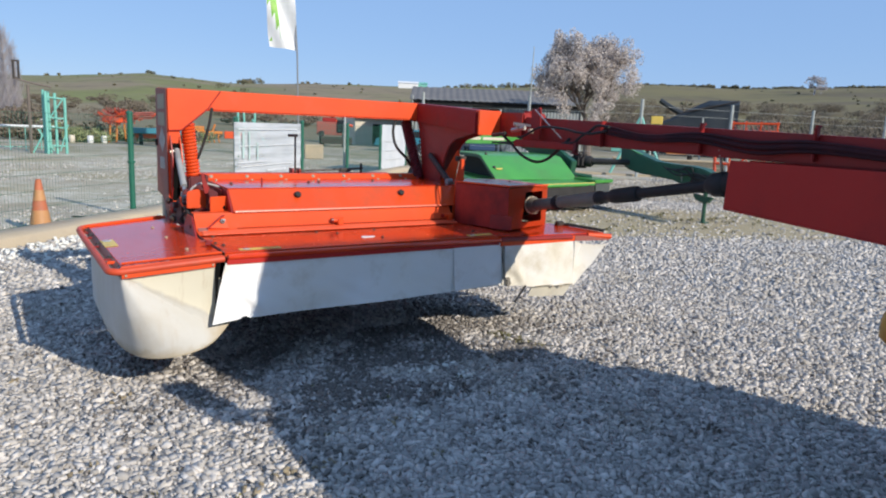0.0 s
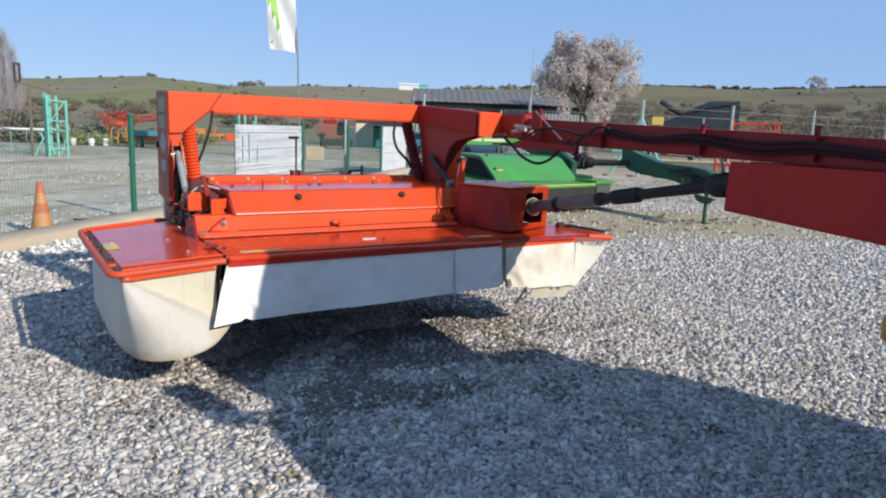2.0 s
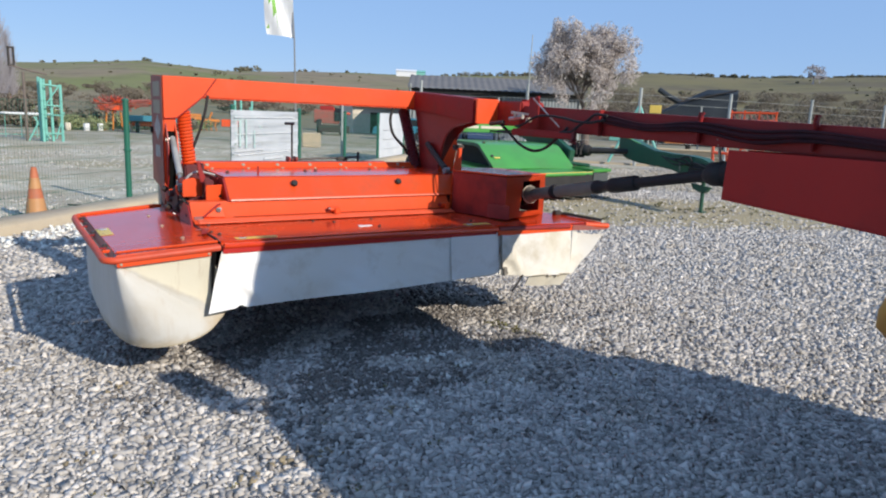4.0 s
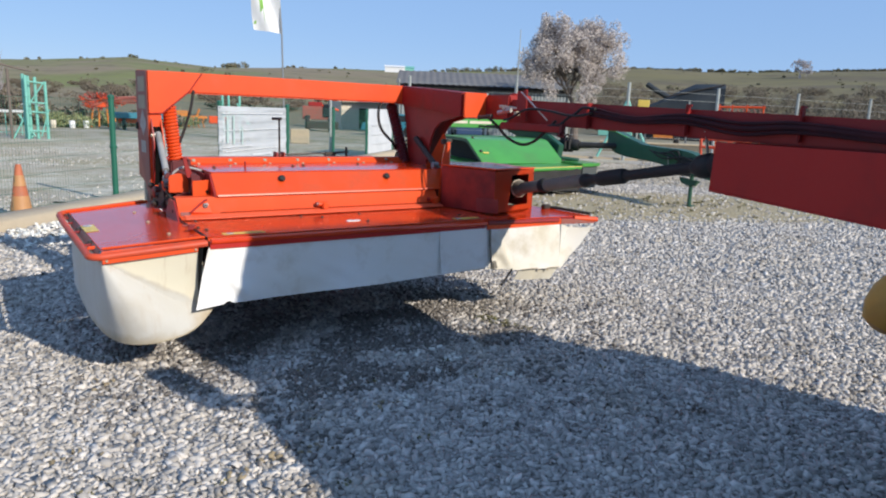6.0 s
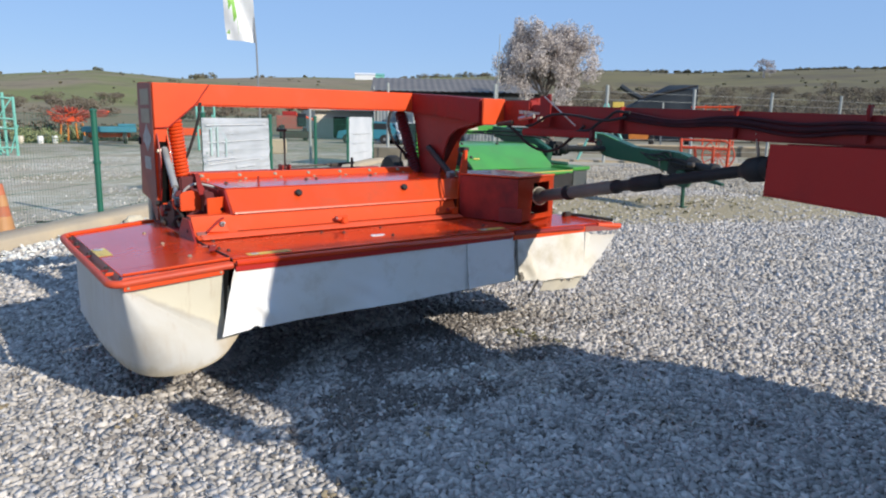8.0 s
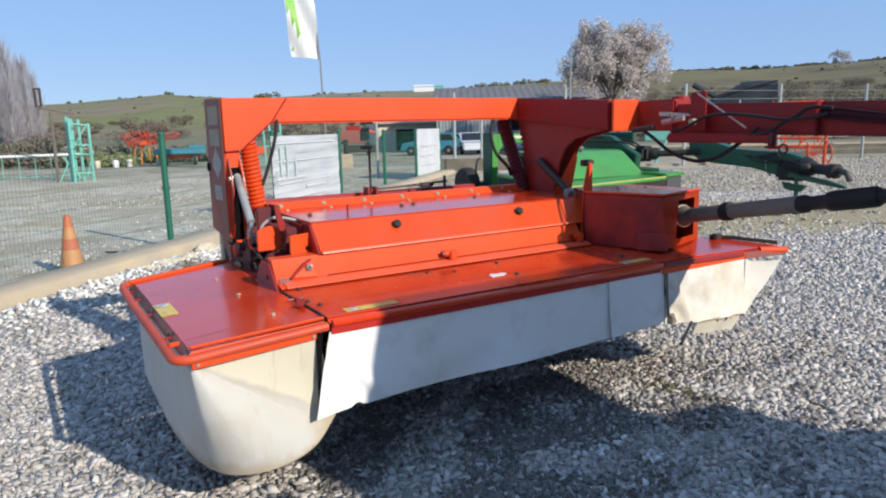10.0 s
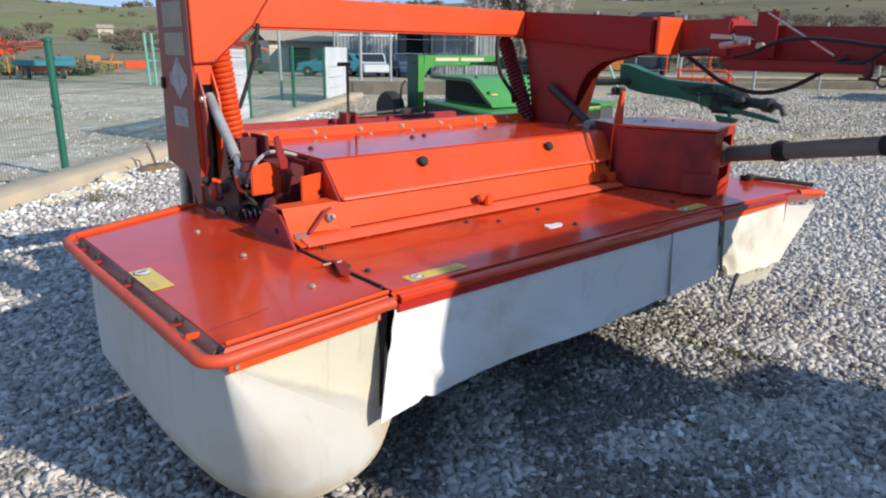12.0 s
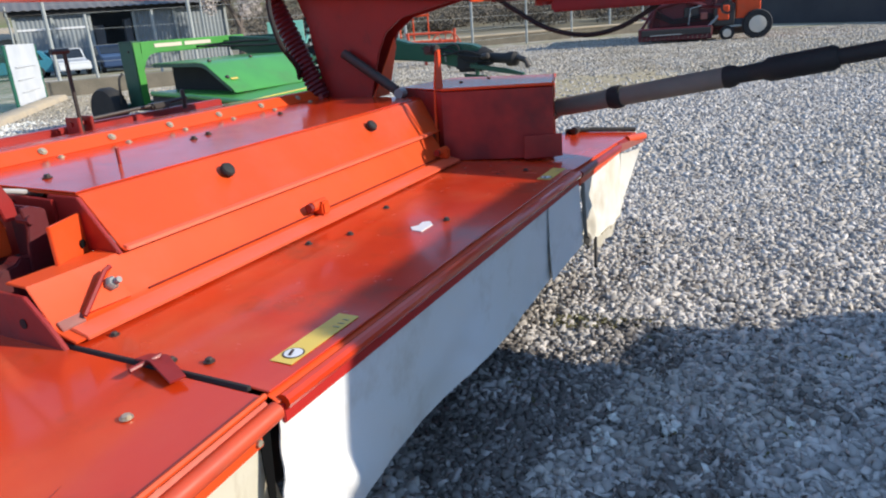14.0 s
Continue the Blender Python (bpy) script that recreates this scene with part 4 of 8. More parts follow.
def sticker(x0, y0, dx, dy, z, slope, parent):
    """A yellow warning label with a pale picture field and bars for its small print."""
    zz = lambda x: z + slope * (x - x0)
    s = part("warning_sticker", plate([(x0, y0, zz(x0)), (x0 + dx, y0, zz(x0 + dx)), (x0 + dx, y0 + dy, zz(x0 + dx)), (x0, y0 + dy, zz(x0))], 0.001, 0), YELLOW, parent, "yellow warning sticker")
    cx, cy = (x0 + dx * 0.5, y0 + dy * 0.84) if dy > dx else (x0 + dx * 0.17, y0 + dy * 0.5)
    r = min(dx, dy) * 0.36
    part("picture_ring", turned([(r * 1.18, 0), (r * 1.18, 0.0008)], Matrix.Translation((cx, cy, zz(cx) + 0.0002)), 16), DARK_BOLT, s)
    part("picture_field", turned([(r, 0), (r, 0.0012)], Matrix.Translation((cx, cy, zz(cx) + 0.0003)), 16), WHITE, s)
    part("picture_bar", plate([(cx - r * 0.6, cy - r * 0.2, zz(cx) + 0.0022), (cx + r * 0.6, cy + r * 0.3, zz(cx) + 0.0022), (cx + r * 0.5, cy + r * 0.6, zz(cx) + 0.0022), (cx - r * 0.7, cy + r * 0.2, zz(cx) + 0.0022)], 0.001, 0), DARK_BOLT, s)
    for k in range(3):
        a = (x0 + dx * 0.15, y0 + dy * (0.10 + 0.10 * k)) if dy > dx else (x0 + dx * (0.72 + 0.08 * k), y0 + dy * 0.15)
        w, h = (dx * 0.3, dy * 0.018) if dy > dx else (dx * 0.015, dy * 0.3)
        part("print_bar", plate([(a[0], a[1], zz(a[0]) + 0.0012), (a[0] + w, a[1], zz(a[0] + w) + 0.0012), (a[0] + w, a[1] + h, zz(a[0] + w) + 0.0012), (a[0], a[1] + h, zz(a[0]) + 0.0012)], 0.0006, 0), FADED, s)


sticker(0.508, 4.45, 0.07, 0.23, 0.7497, 0.055, left_cover)
sticker(1.14, 3.97, 0.24, 0.055, 0.7745, 0.0, mid_cover)
sticker(2.72, 3.97, 0.2, 0.055, 0.7745, 0.0, mid_cover)

# gearbox with its guard
A, B, C, D, E5 = (2.985, 4.56), (3.135, 4.09), (3.645, 4.25), (3.62, 4.80), (3.2, 4.9)
gearbox = part("gearbox_guard", plate([(*A, 1.096), (*B, 1.098), (*C, 1.09), (*D, 1.088), (*E5, 1.088)], 0.006), RED_TOP, mower, "red sheet-metal gearbox guard")


def wall_plate(p, q, z0, z1, t=0.006, x=None):
    d = (Vector((*q, 0)) - Vector((*p, 0))).normalized()
    return plate([(*p, z0), (*q, z0), (*q, z1), (*p, z1)], t, 0.001, (d.y, -d.x, 0))


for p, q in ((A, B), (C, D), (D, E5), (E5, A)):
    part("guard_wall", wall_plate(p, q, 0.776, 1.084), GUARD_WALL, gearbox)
Bv, Cv = Vector((*B, 0)), Vector((*C, 0))


def on_front(u, z):
    return (*(Bv.lerp(Cv, u)).xy, z)


frame_bm = bmesh.new()
outer = [on_front(0, 0.776), on_front(1, 0.776), on_front(1, 1.081), on_front(0, 1.081)]
inner = [on_front(0.36, 0.815), on_front(0.86, 0.815), on_front(0.86, 1.045), on_front(0.42, 1.045)]
vo, vi = [frame_bm.verts.new(p) for p in outer], [frame_bm.verts.new(p) for p in inner]
for i in range(4):
    frame_bm.faces.new((vo[i], vo[(i + 1) % 4], vi[(i + 1) % 4], vi[i]))
bmesh.ops.solidify(frame_bm, geom=list(frame_bm.faces), thickness=0.006)
part("guard_front", frame_bm, RED, gearbox)
part("gearbox", join(box(3.25, 3.56, 4.4, 4.75, 0.79, 1.04, 0.03), turned([(0.10, 0), (0.10, 0.08), (0.06, 0.1), (0.06, 0.16)], axis_pose((3.5, 4.42, 0.935), (0.1, -1, 0)), 16)), GAP_SHADE, gearbox)
for x, y in ((3.32, 4.62), (3.5, 4.55)):
    shared("bolt", BOLT_DARK, gearbox, axis_pose((x, y, 1.088), (0, 0, 1)) @ Matrix.Scale(0.6, 4))
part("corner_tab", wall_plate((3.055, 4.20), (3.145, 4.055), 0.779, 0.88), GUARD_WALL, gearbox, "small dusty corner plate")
part("top_fold", tube([(*A, 1.094), (*B, 1.096), (*C, 1.088)], 0.007, 8), RED, gearbox)
part("stay_plate", prism([(2.985, 0.80), (3.065, 0.80), (3.085, 1.08), (3.082, 1.265), (3.045, 1.26), (3.012, 1.12)], 4.60, 4.610, "y", 0.002), RED, mower, "narrow upright red stay plate")
part("stay_block", join(box(3.03, 3.10, 4.61, 4.66, 1.245, 1.285, 0.006), tube([(3.02, 4.63, 1.27), (3.11, 4.63, 1.27)], 0.014, 8)), DARK_BOLT, mower)

# drive shaft
S0, S1 = Vector((3.49, 4.235, 0.935)), Vector((3.165, 2.33, 1.28))
sd = (S1 - S0).normalized()
shaft = part("shaft_guard", tube([S0 + sd * 0.06, S0 + sd * 0.86], 0.043, 16), GREY_TUBE, mower, "grey plastic drive-shaft guard tube")
part("guard_cone", turned([(0.058, 0), (0.064, 0.012), (0.064, 0.035), (0.05, 0.06), (0.046, 0.075)], axis_pose(S0 - sd * 0.02, sd), 18), GREY_TUBE, shaft, "pale flanged end cup")
part("cup_ring", turned([(0.060, 0), (0.069, 0.005), (0.069, 0.014), (0.060, 0.02)], axis_pose(S0 - sd * 0.012, sd), 20), PLASTER, shaft, "whitish worn rim of the guard")
part("guard_collar", turned([(0.05, 0), (0.053, 0.01), (0.053, 0.05), (0.049, 0.06)], axis_pose(S0 + sd * 0.33, sd), 16), BLACK, shaft)
part("guard_sleeve", turned([(0.044, 0), (0.047, 0.015), (0.044, 0.04), (0.034, 0.06), (0.036, 0.15), (0.047, 0.17), (0.049, 0.2), (0.048, 0.4), (0.038, 0.42)], axis_pose(S0 + sd * 0.84, sd), 16), BLACK, shaft)
part("shaft_tube", tube([S0 + sd * 1.02, S1], 0.032, 14), BLACK, shaft)
part("rubber_boot", turned([(0.03, 0), (0.045, 0.03), (0.062, 0.06), (0.066, 0.13), (0.055, 0.15), (0.064, 0.2)], axis_pose(S1 - sd * 0.16, sd), 18), BLACK, shaft, "black rubber boot")
part("shaft_hanger", tube([S1 + Vector((0, 0.05, 0.04)), (3.12, 2.38, 1.45)], 0.008, 6), STEEL, mower)

# carrying frame: post, beam, gooseneck, gusset
post = part("post", prism([(5.37, 0.77), (5.37, 1.692), (5.735, 1.705), (5.785, 0.93), (5.56, 0.90), (5.45, 0.77)], 1.05, 1.135, "x", 0.006), RED, mower, "deep red end post of the carrying frame")
part("rear_plate", prism([(5.40, 0.80), (5.40, 1.60), (5.735, 1.60), (5.78, 0.935), (5.555, 0.905), (5.45, 0.79)], 1.0472, 1.0498, "x", 0.001), WORN_SHADE_RED, post)
part("outer_plate", prism([(5.374, 0.79), (5.374, 1.686), (5.73, 1.70), (5.752, 1.20), (5.44, 0.79)], 1.044, 1.0470, "x", 0.001), WORN_SIDE, post, "dull brownish worn outer face")
part("weld_bead", tube([(1.14, 5.357, 1.403), (1.33, 5.357, 1.563), (1.375, 5.357, 1.63), (1.42, 5.357, 1.69)], 0.0045, 6), WORN_SHADE_RED, post)
part("weld_bead", tube([(1.056, 5.357, 1.40), (1.14, 5.357, 1.403)], 0.0035, 6), WORN_SHADE_RED, post)
part("brace_plate", prism([(1.052, 1.40), (1.14, 1.405), (1.33, 1.565), (1.42, 1.69), (1.052, 1.69)], 5.358, 5.372, "y", 0.003), RED, post)
beam = part("beam", prism([(5.372, 1.548), (5.372, 1.694), (5.52, 1.694), (5.52, 1.548)], 1.12, 3.12, "x", 0.01), RED, mower, "long red box-section beam")
neck = bmesh.new()
sec = [[(3.10, 5.50, 1.545), (3.28, 5.52, 1.545), (3.28, 5.52, 1.70), (3.10, 5.50, 1.70)], [(3.085, 4.9, 1.50), (3.28, 4.9, 1.50), (3.28, 4.9, 1.665), (3.085, 4.9, 1.665)], [(3.075, 4.465, 1.46), (3.285, 4.44, 1.46), (3.285, 4.44, 1.638), (3.075, 4.465, 1.638)]]
sv = [[neck.verts.new(p) for p in s] for s in sec]
neck.faces.new(sv[0][::-1]), neck.faces.new(sv[-1])
for a, b in zip(sv, sv[1:]):
    for k in range(4):
        neck.faces.new((a[k], a[(k + 1) % 4], b[(k + 1) % 4], b[k]))
bmesh.ops.recalc_face_normals(neck, faces=neck.faces)
neck = part("gooseneck", round_off(neck, 0.008), SHADE_MAROON, mower)
# gusset plates: their shade is in the darker red
part("gusset", prism([(5.42, 1.56), (5.36, 1.40), (5.30, 1.05), (5.02, 1.05), (4.96, 1.26), (4.91, 1.35), (4.82, 1.41), (4.56, 1.465), (5.0, 1.51)], 3.13, 3.145, "x", 0.003), WORN_SHADE_RED, mower, "tapering red gusset plate, darkened for shade")
part("gusset", prism([(5.42, 1.56), (5.36, 1.40), (5.30, 1.05), (5.02, 1.05), (4.96, 1.26), (4.91, 1.35), (4.82, 1.41), (4.56, 1.465), (5.0, 1.51)], 3.25, 3.265, "x", 0.003), WORN_SHADE_RED, mower)
part("front_web", plate([(3.125, 5.008, 1.045), (3.275, 5.008, 1.045), (3.27, 4.94, 1.28), (3.235, 4.925, 1.325)], 0.006, 0.001, (0, -0.96, -0.27)), RED, mower, "narrow sunlit red web plate")
for k in range(12):
    shared("bolt", BOLT_DARK, mower, axis_pose((3.128, 5.372 - k * 0.006, 1.44 - k * 0.034), (-1, 0, 0)) @ Matrix.Scale(0.45, 4))
part("swivel_plate", box(3.075, 3.285, 4.425, 4.442, 1.455, 1.64, 0.004), RED, neck)
part("swivel_block", join(box(3.275, 3.5, 4.15, 4.44, 1.45, 1.63, 0.012), tube([(3.38, 4.2, 1.42), (3.38, 4.2, 1.645)], 0.05, 14)), WORN_SHADE_RED, mower)
part("swivel_stop", join(box(3.222, 3.232, 3.90, 4.0, 1.45, 1.655, 0.002), tube([(3.24, 3.93, 1.60), (3.24, 3.93, 1.665)], 0.012, 8)), SHADE_MAROON, mower)
part("swivel_nut", turned([(0.018, 0), (0.018, 0.03)], axis_pose((3.2, 3.95, 1.5), (-1, 0, 0)), 6), BOLT, mower)
part("hose_valve", join(tube([(3.17, 4.14, 1.50), (3.17, 4.0, 1.52)], 0.016, 8), tube([(3.16, 4.06, 1.51), (3.13, 4.06, 1.55)], 0.008, 6)), STEEL, mower)
part("flat_hook", prism([(4.25, 1.56), (4.05, 1.545), (4.02, 1.53), (4.25, 1.535)], 3.262, 3.272, "x", 0.002), PLASTER, mower, "pale bare metal hook")
T0, T1 = Vector((3.33, 4.2, 1.60)), Vector((3.0, 0.95, 1.515))
tb = bmesh.new()
q = []
for p, h in ((T0, 0.165), (T1, 0.125)):
    q.append([tb.verts.new(p + Vector(o)) for o in ((-0.03, 0, -h), (0.37, 0, -h), (0.37, 0, 0), (-0.03, 0, 0))])
tb.faces.new(q[0]), tb.faces.new(q[1][::-1])
for k in range(4):
    tb.faces.new((q[0][k], q[0][(k + 1) % 4], q[1][(k + 1) % 4], q[1][k]))
bmesh.ops.recalc_face_normals(tb, faces=tb.faces)
tongue = part("drawbar", round_off(tb, 0.01), SHADE_MAROON, mower, "long red drawbar, coloured for its shaded side")
for pts, up, lab in (([(3.07, 2.29, 1.16), (3.07, 2.28, 1.40), (2.93, 1.0, 1.40), (2.93, 1.0, 1.09)], (-1, 0, 0), "deep red sheet guard under the drawbar"), ([(3.07, 2.29, 1.16), (3.24, 2.29, 1.16), (3.1, 1.0, 1.09), (2.93, 1.0, 1.09)], (0, 0, 1), ""), ([(3.24, 2.29, 1.16), (3.24, 2.28, 1.40), (3.1, 1.0, 1.40), (3.1, 1.0, 1.09)], (1, 0, 0), "")):
    part("drawbar_guard", plate(pts, 0.008, 0.002, up), GUARD_SHADE_RED, mower, lab)
part("hitch_stem", tube([(3.02, 1.0, 1.2), (2.98, 1.14, 0.95), (2.95, 1.24, 0.88)], 0.06, 12), WORN_SHADE_RED, mower)
part("hitch_cap", turned([(0.03, 0), (0.075, 0.02), (0.1, 0.08), (0.105, 0.15), (0.09, 0.2)], axis_pose((2.885, 1.345, 0.725), (0.25, -0.35, 1)), 24), CAP, mower, "dull yellow plastic cap on the hitch")

# springs, rams, hoses
part("spring_rod", tube([(1.20, 5.45, 1.5), (1.245, 5.40, 0.9)], 0.02, 8), WORN_SHADE_RED, mower)
part("lift_spring", coil((1.203, 5.45, 1.46), (1.2342, 5.4145, 1.035), 0.040, 0.0118, 18), RED, mower, "red coil spring")
# same spring: its lower coils are coloured dark for shade and dirt
part("lift_spring", coil((1.2342, 5.4145, 1.035), (1.247, 5.40, 0.86), 0.040, 0.0118, 7), GREASE_SHADE, mower, "lower end of the red spring, darkened for shade and dirt")
part("lift_spring", coil((3.065, 5.50, 1.53), (3.10, 5.31, 1.06), 0.040, 0.011, 22, 5, 12), DEEP_SHADE_RED, mower, "dark red coil spring")
part("spring_rod", tube([(3.065, 5.50, 1.55), (3.10, 5.30, 1.05)], 0.033, 10), WORN_SHADE_RED, mower)
ram = part("hydraulic_ram", tube([(1.104, 5.354, 1.263), (1.100, 5.25, 1.165), (1.094, 5.17, 1.10), (1.09, 5.09, 1.03)], 0.0215, 14), RAM_GREY, mower, "grey hydraulic ram")
part("ram_rod", tube([(1.09, 5.10, 1.04), (1.08, 5.025, 0.96)], 0.012, 10), STEEL, ram)
part("ram_eye", tube([(1.068, 5.02, 0.955), (1.095, 5.02, 0.955)], 0.02, 12), GREY_PAINT, ram)
part("ram_bolt", tube([(1.055, 5.02, 0.955), (1.07, 5.02, 0.955)], 0.011, 8), BOLT, ram)
part("ram_pin", tube([(1.068, 5.352, 1.256), (1.13, 5.352, 1.256)], 0.012, 10), STEEL, ram)
ram = part("hydraulic_ram", tube([(3.1, 5.14, 1.265), (3.1, 4.86, 1.085)], 0.024, 12), DARK_BOLT, mower, "dark grey hydraulic ram")
part("ram_eye", tube([(3.08, 4.84, 1.07), (3.13, 4.84, 1.07)], 0.024, 10), GREY_PAINT, ram)
part("hose", tube(curve_points([(1.088, 4.99, 0.94), (1.089, 4.95, 0.978), (1.101, 4.93, 1.026), (1.144, 4.925, 1.058), (1.191, 4.925, 1.063), (1.26, 4.925, 1.047), (1.328, 4.94, 1.023)]), 0.0075, 8), FADED_GREY, mower, "pale hydraulic hose")
part("hose", tube(curve_points([(3.02, 5.50, 1.56), (2.93, 5.42, 1.56), (2.86, 5.36, 1.46), (2.88, 5.34, 1.33), (3.0, 5.36, 1.22), (3.06, 5.4, 1.16)]), 0.012, 8), BLACK, mower, "black hydraulic hose")
part("hose", tube(curve_points([(1.36, 5.37, 1.57), (1.335, 5.36, 1.45), (1.3, 5.38, 1.32), (1.26, 5.4, 1.2)]), 0.010, 8), BLACK, mower, "black hydraulic hose")
part("hose", tube(curve_points([(3.27, 4.40, 1.47), (3.30, 4.32, 1.41), (3.29, 4.17, 1.325), (3.27, 3.99, 1.285), (3.24, 3.83, 1.31), (3.21, 3.68, 1.385), (3.20, 3.57, 1.46)]), 0.0105, 8), BLACK, mower, "black hose slung under the drawbar")
part("hose", tube(curve_points([(3.16, 4.06, 1.452), (3.16, 3.99, 1.464), (3.16, 3.855, 1.521), (3.16, 3.735, 1.533), (3.16, 3.57, 1.521), (3.16, 3.45, 1.503), (3.155, 3.33, 1.50), (3.15, 3.2, 1.52)]), 0.0085, 8), BLACK, mower, "black hydraulic hose looping over the swivel")
part("hose", tube(curve_points([(3.165, 3.60, 1.428), (3.16, 3.49, 1.438), (3.16, 3.425, 1.48), (3.16, 3.35, 1.515), (3.155, 3.285, 1.55), (3.15, 3.18, 1.545)]), 0.009, 8), BLACK, mower, "black hydraulic hose looping over the swivel")
for dz, r, w in ((0.0, 0.013, 0.0), (-0.021, 0.009, 0.006), (0.019, 0.008, -0.006)):
    part("hose_sleeve", tube(curve_points([(3.172, 3.24, 1.53 + dz), (3.160, 3.15, 1.52 + dz), (3.121, 2.85, 1.49 + dz + w), (3.088, 2.49, 1.505 + dz), (3.056, 2.15, 1.47 + dz - w), (3.026, 1.85, 1.485 + dz), (2.976, 1.4, 1.455 + dz + w), (2.941, 1.05, 1.45 + dz)]), r, 8), SLEEVE, tongue, "dark sleeved hydraulic hose")
part("safety_chain", tube([(3.21, 3.945, 1.648), (3.165, 3.615, 1.462)], 0.005, 6), STEEL, mower)
for y in (3.27, 2.49, 1.85):
    x = 3.205 + 0.1015 * (y - 3.27)
    part("hose_clip", join(box(x - 0.035, x - 0.0, y - 0.007, y + 0.007, 1.42, 1.572, 0.005), box(x - 0.03, x + 0.01, y - 0.007, y + 0.007, 1.568, 1.58, 0.003)), SHADE_MAROON, tongue)
part("ram_bar", box(3.15, 3.20, 3.47, 4.10, 1.388, 1.437, 0.010), SHADE_MAROON, mower, "red lower bar, coloured for shade")
part("ring_lug", join(box(3.15, 3.175, 3.45, 3.485, 1.372, 1.445, 0.006), tube([(3.14, 3.468, 1.383), (3.185, 3.468, 1.383)], 0.010, 8), tube([(3.16, 3.50, 1.37), (3.16, 3.43, 1.366)], 0.007, 6)), DEEP_SHADE_RED, mower)
part("ring_pin", tube([(3.155, 3.405 + 0.021 * math.cos(k * math.pi / 8), 1.362 + 0.021 * math.sin(k * math.pi / 8)) for k in range(17)], 0.005, 6), DARK_BOLT, mower, "small iron pull ring")
part("hose_coupling", tube([(3.14, 4.33, 1.46), (3.14, 4.18, 1.475)], 0.016, 10), DARK_BOLT, mower)

# clutter at the foot of the post
part("pivot_bracket", join(prism([(5.0, 0.78), (5.0, 0.90), (5.1, 0.95), (5.2, 0.90), (5.36, 0.88), (5.36, 0.78)], 1.05, 1.064, "x", 0.003), prism([(5.0, 0.78), (5.0, 0.90), (5.1, 0.95), (5.2, 0.90), (5.36, 0.88), (5.36, 0.78)], 1.15, 1.164, "x", 0.003), tube([(1.02, 5.12, 0.9), (1.2, 5.12, 0.9)], 0.022, 10)), GREASE_SHADE, mower)
part("small_spring", coil((1.07, 5.02, 0.80), (1.25, 4.98, 0.81), 0.022, 0.005, 9, 5, 10), STEEL, mower)
for x in (1.062, 1.126):
    part("ram_lug", prism([(5.372, 1.37), (5.315, 1.27), (5.295, 1.19), (5.33, 0.98), (5.372, 0.90)], x, x + 0.008, "x", 0.001), RED if x > 1.1 else WORN_SHADE_RED, post)
part("lug_bolt", turned([(0.014, 0), (0.014, 0.008), (0.009, 0.011)], axis_pose((1.062, 5.33, 1.25), (-1, 0, 0)), 8), BOLT, post)
# flat black plate on the post in place of a shaded recess
part("slot", plate([(1.071, 5.3685, 0.90), (1.125, 5.3685, 0.90), (1.125, 5.3685, 1.31), (1.071, 5.3685, 1.31)], 0.002, 0, (0, -1, 0)), GAP_SHADE, post, "black plate for the shade in the slot behind the ram")
for pts in ([(1.04, 5.02, 0.80), (1.07, 4.98, 0.86), (1.13, 4.97, 0.84), (1.2, 4.99, 0.90)], [(1.1, 5.3, 0.82), (1.12, 5.15, 0.87), (1.2, 5.08, 0.83), (1.27, 5.0, 0.86)], [(1.05, 4.94, 0.91), (1.1, 4.9, 0.84), (1.19, 4.88, 0.82)]):
    part("hose", tube(curve_points(pts), 0.009, 7), BLACK, mower)
part("pivot_boss", turned([(0.035, 0), (0.04, 0.008), (0.04, 0.03), (0.02, 0.04)], axis_pose((1.06, 5.22, 0.87), (-1, 0, 0)), 14), WORN_SHADE_RED, mower)
part("lit_plate", prism([(1.062, 0.90), (1.188, 0.90), (1.188, 0.975), (1.172, 1.018), (1.13, 1.028), (1.075, 1.016), (1.062, 1.0)], 4.895, 4.91, "y", 0.004), RED, mower, "rounded red cover plate in the sun")
# these brackets get the dark red in place of the cavity's shade
part("trough", prism([(1.075, 0.795), (1.235, 0.795), (1.235, 0.90), (1.168, 0.905), (1.15, 0.915), (1.135, 0.90), (1.095, 0.895), (1.075, 0.87)], 4.80, 4.85, "y", 0.004), DEEP_SHADE_RED, mower, "red trough bracket, darkened for the shade round it")
part("upright_bracket", join(prism([(1.166, 0.86), (1.236, 0.86), (1.236, 1.015), (1.20, 1.032), (1.176, 1.03), (1.182, 0.98), (1.172, 0.93)], 4.79, 4.802, "y", 0.002), box(1.222, 1.236, 4.80, 4.93, 0.86, 1.02, 0.003), tube([(1.19, 4.78, 1.0), (1.19, 4.83, 1.0)], 0.012, 8)), DEEP_SHADE_RED, mower, "red upright bracket, darkened for shade")
part("angle_block", join(prism([(1.155, 4.662), (1.283, 4.718), (1.279, 4.727), (1.151, 4.671)], 0.885, 1.0, "z", 0.002), prism([(1.279, 4.722), (1.287, 4.718), (1.287, 4.80), (1.279, 4.80)], 0.885, 1.0, "z", 0.001)), RED, mower, "folded red plate with a bolt hole")
part("hole", turned([(0.011, 0), (0.011, 0.004)], axis_pose((1.252, 4.7035, 0.925), (0.40, -0.92, 0)), 10), GAP_SHADE, mower)
part("curved_lever", prism([(1.168, 0.995), (1.20, 0.995), (1.198, 1.04), (1.178, 1.09), (1.166, 1.138), (1.146, 1.13), (1.155, 1.06)], 4.85, 4.862, "y", 0.002), SHADE_MAROON, mower, "curved dark red lever")
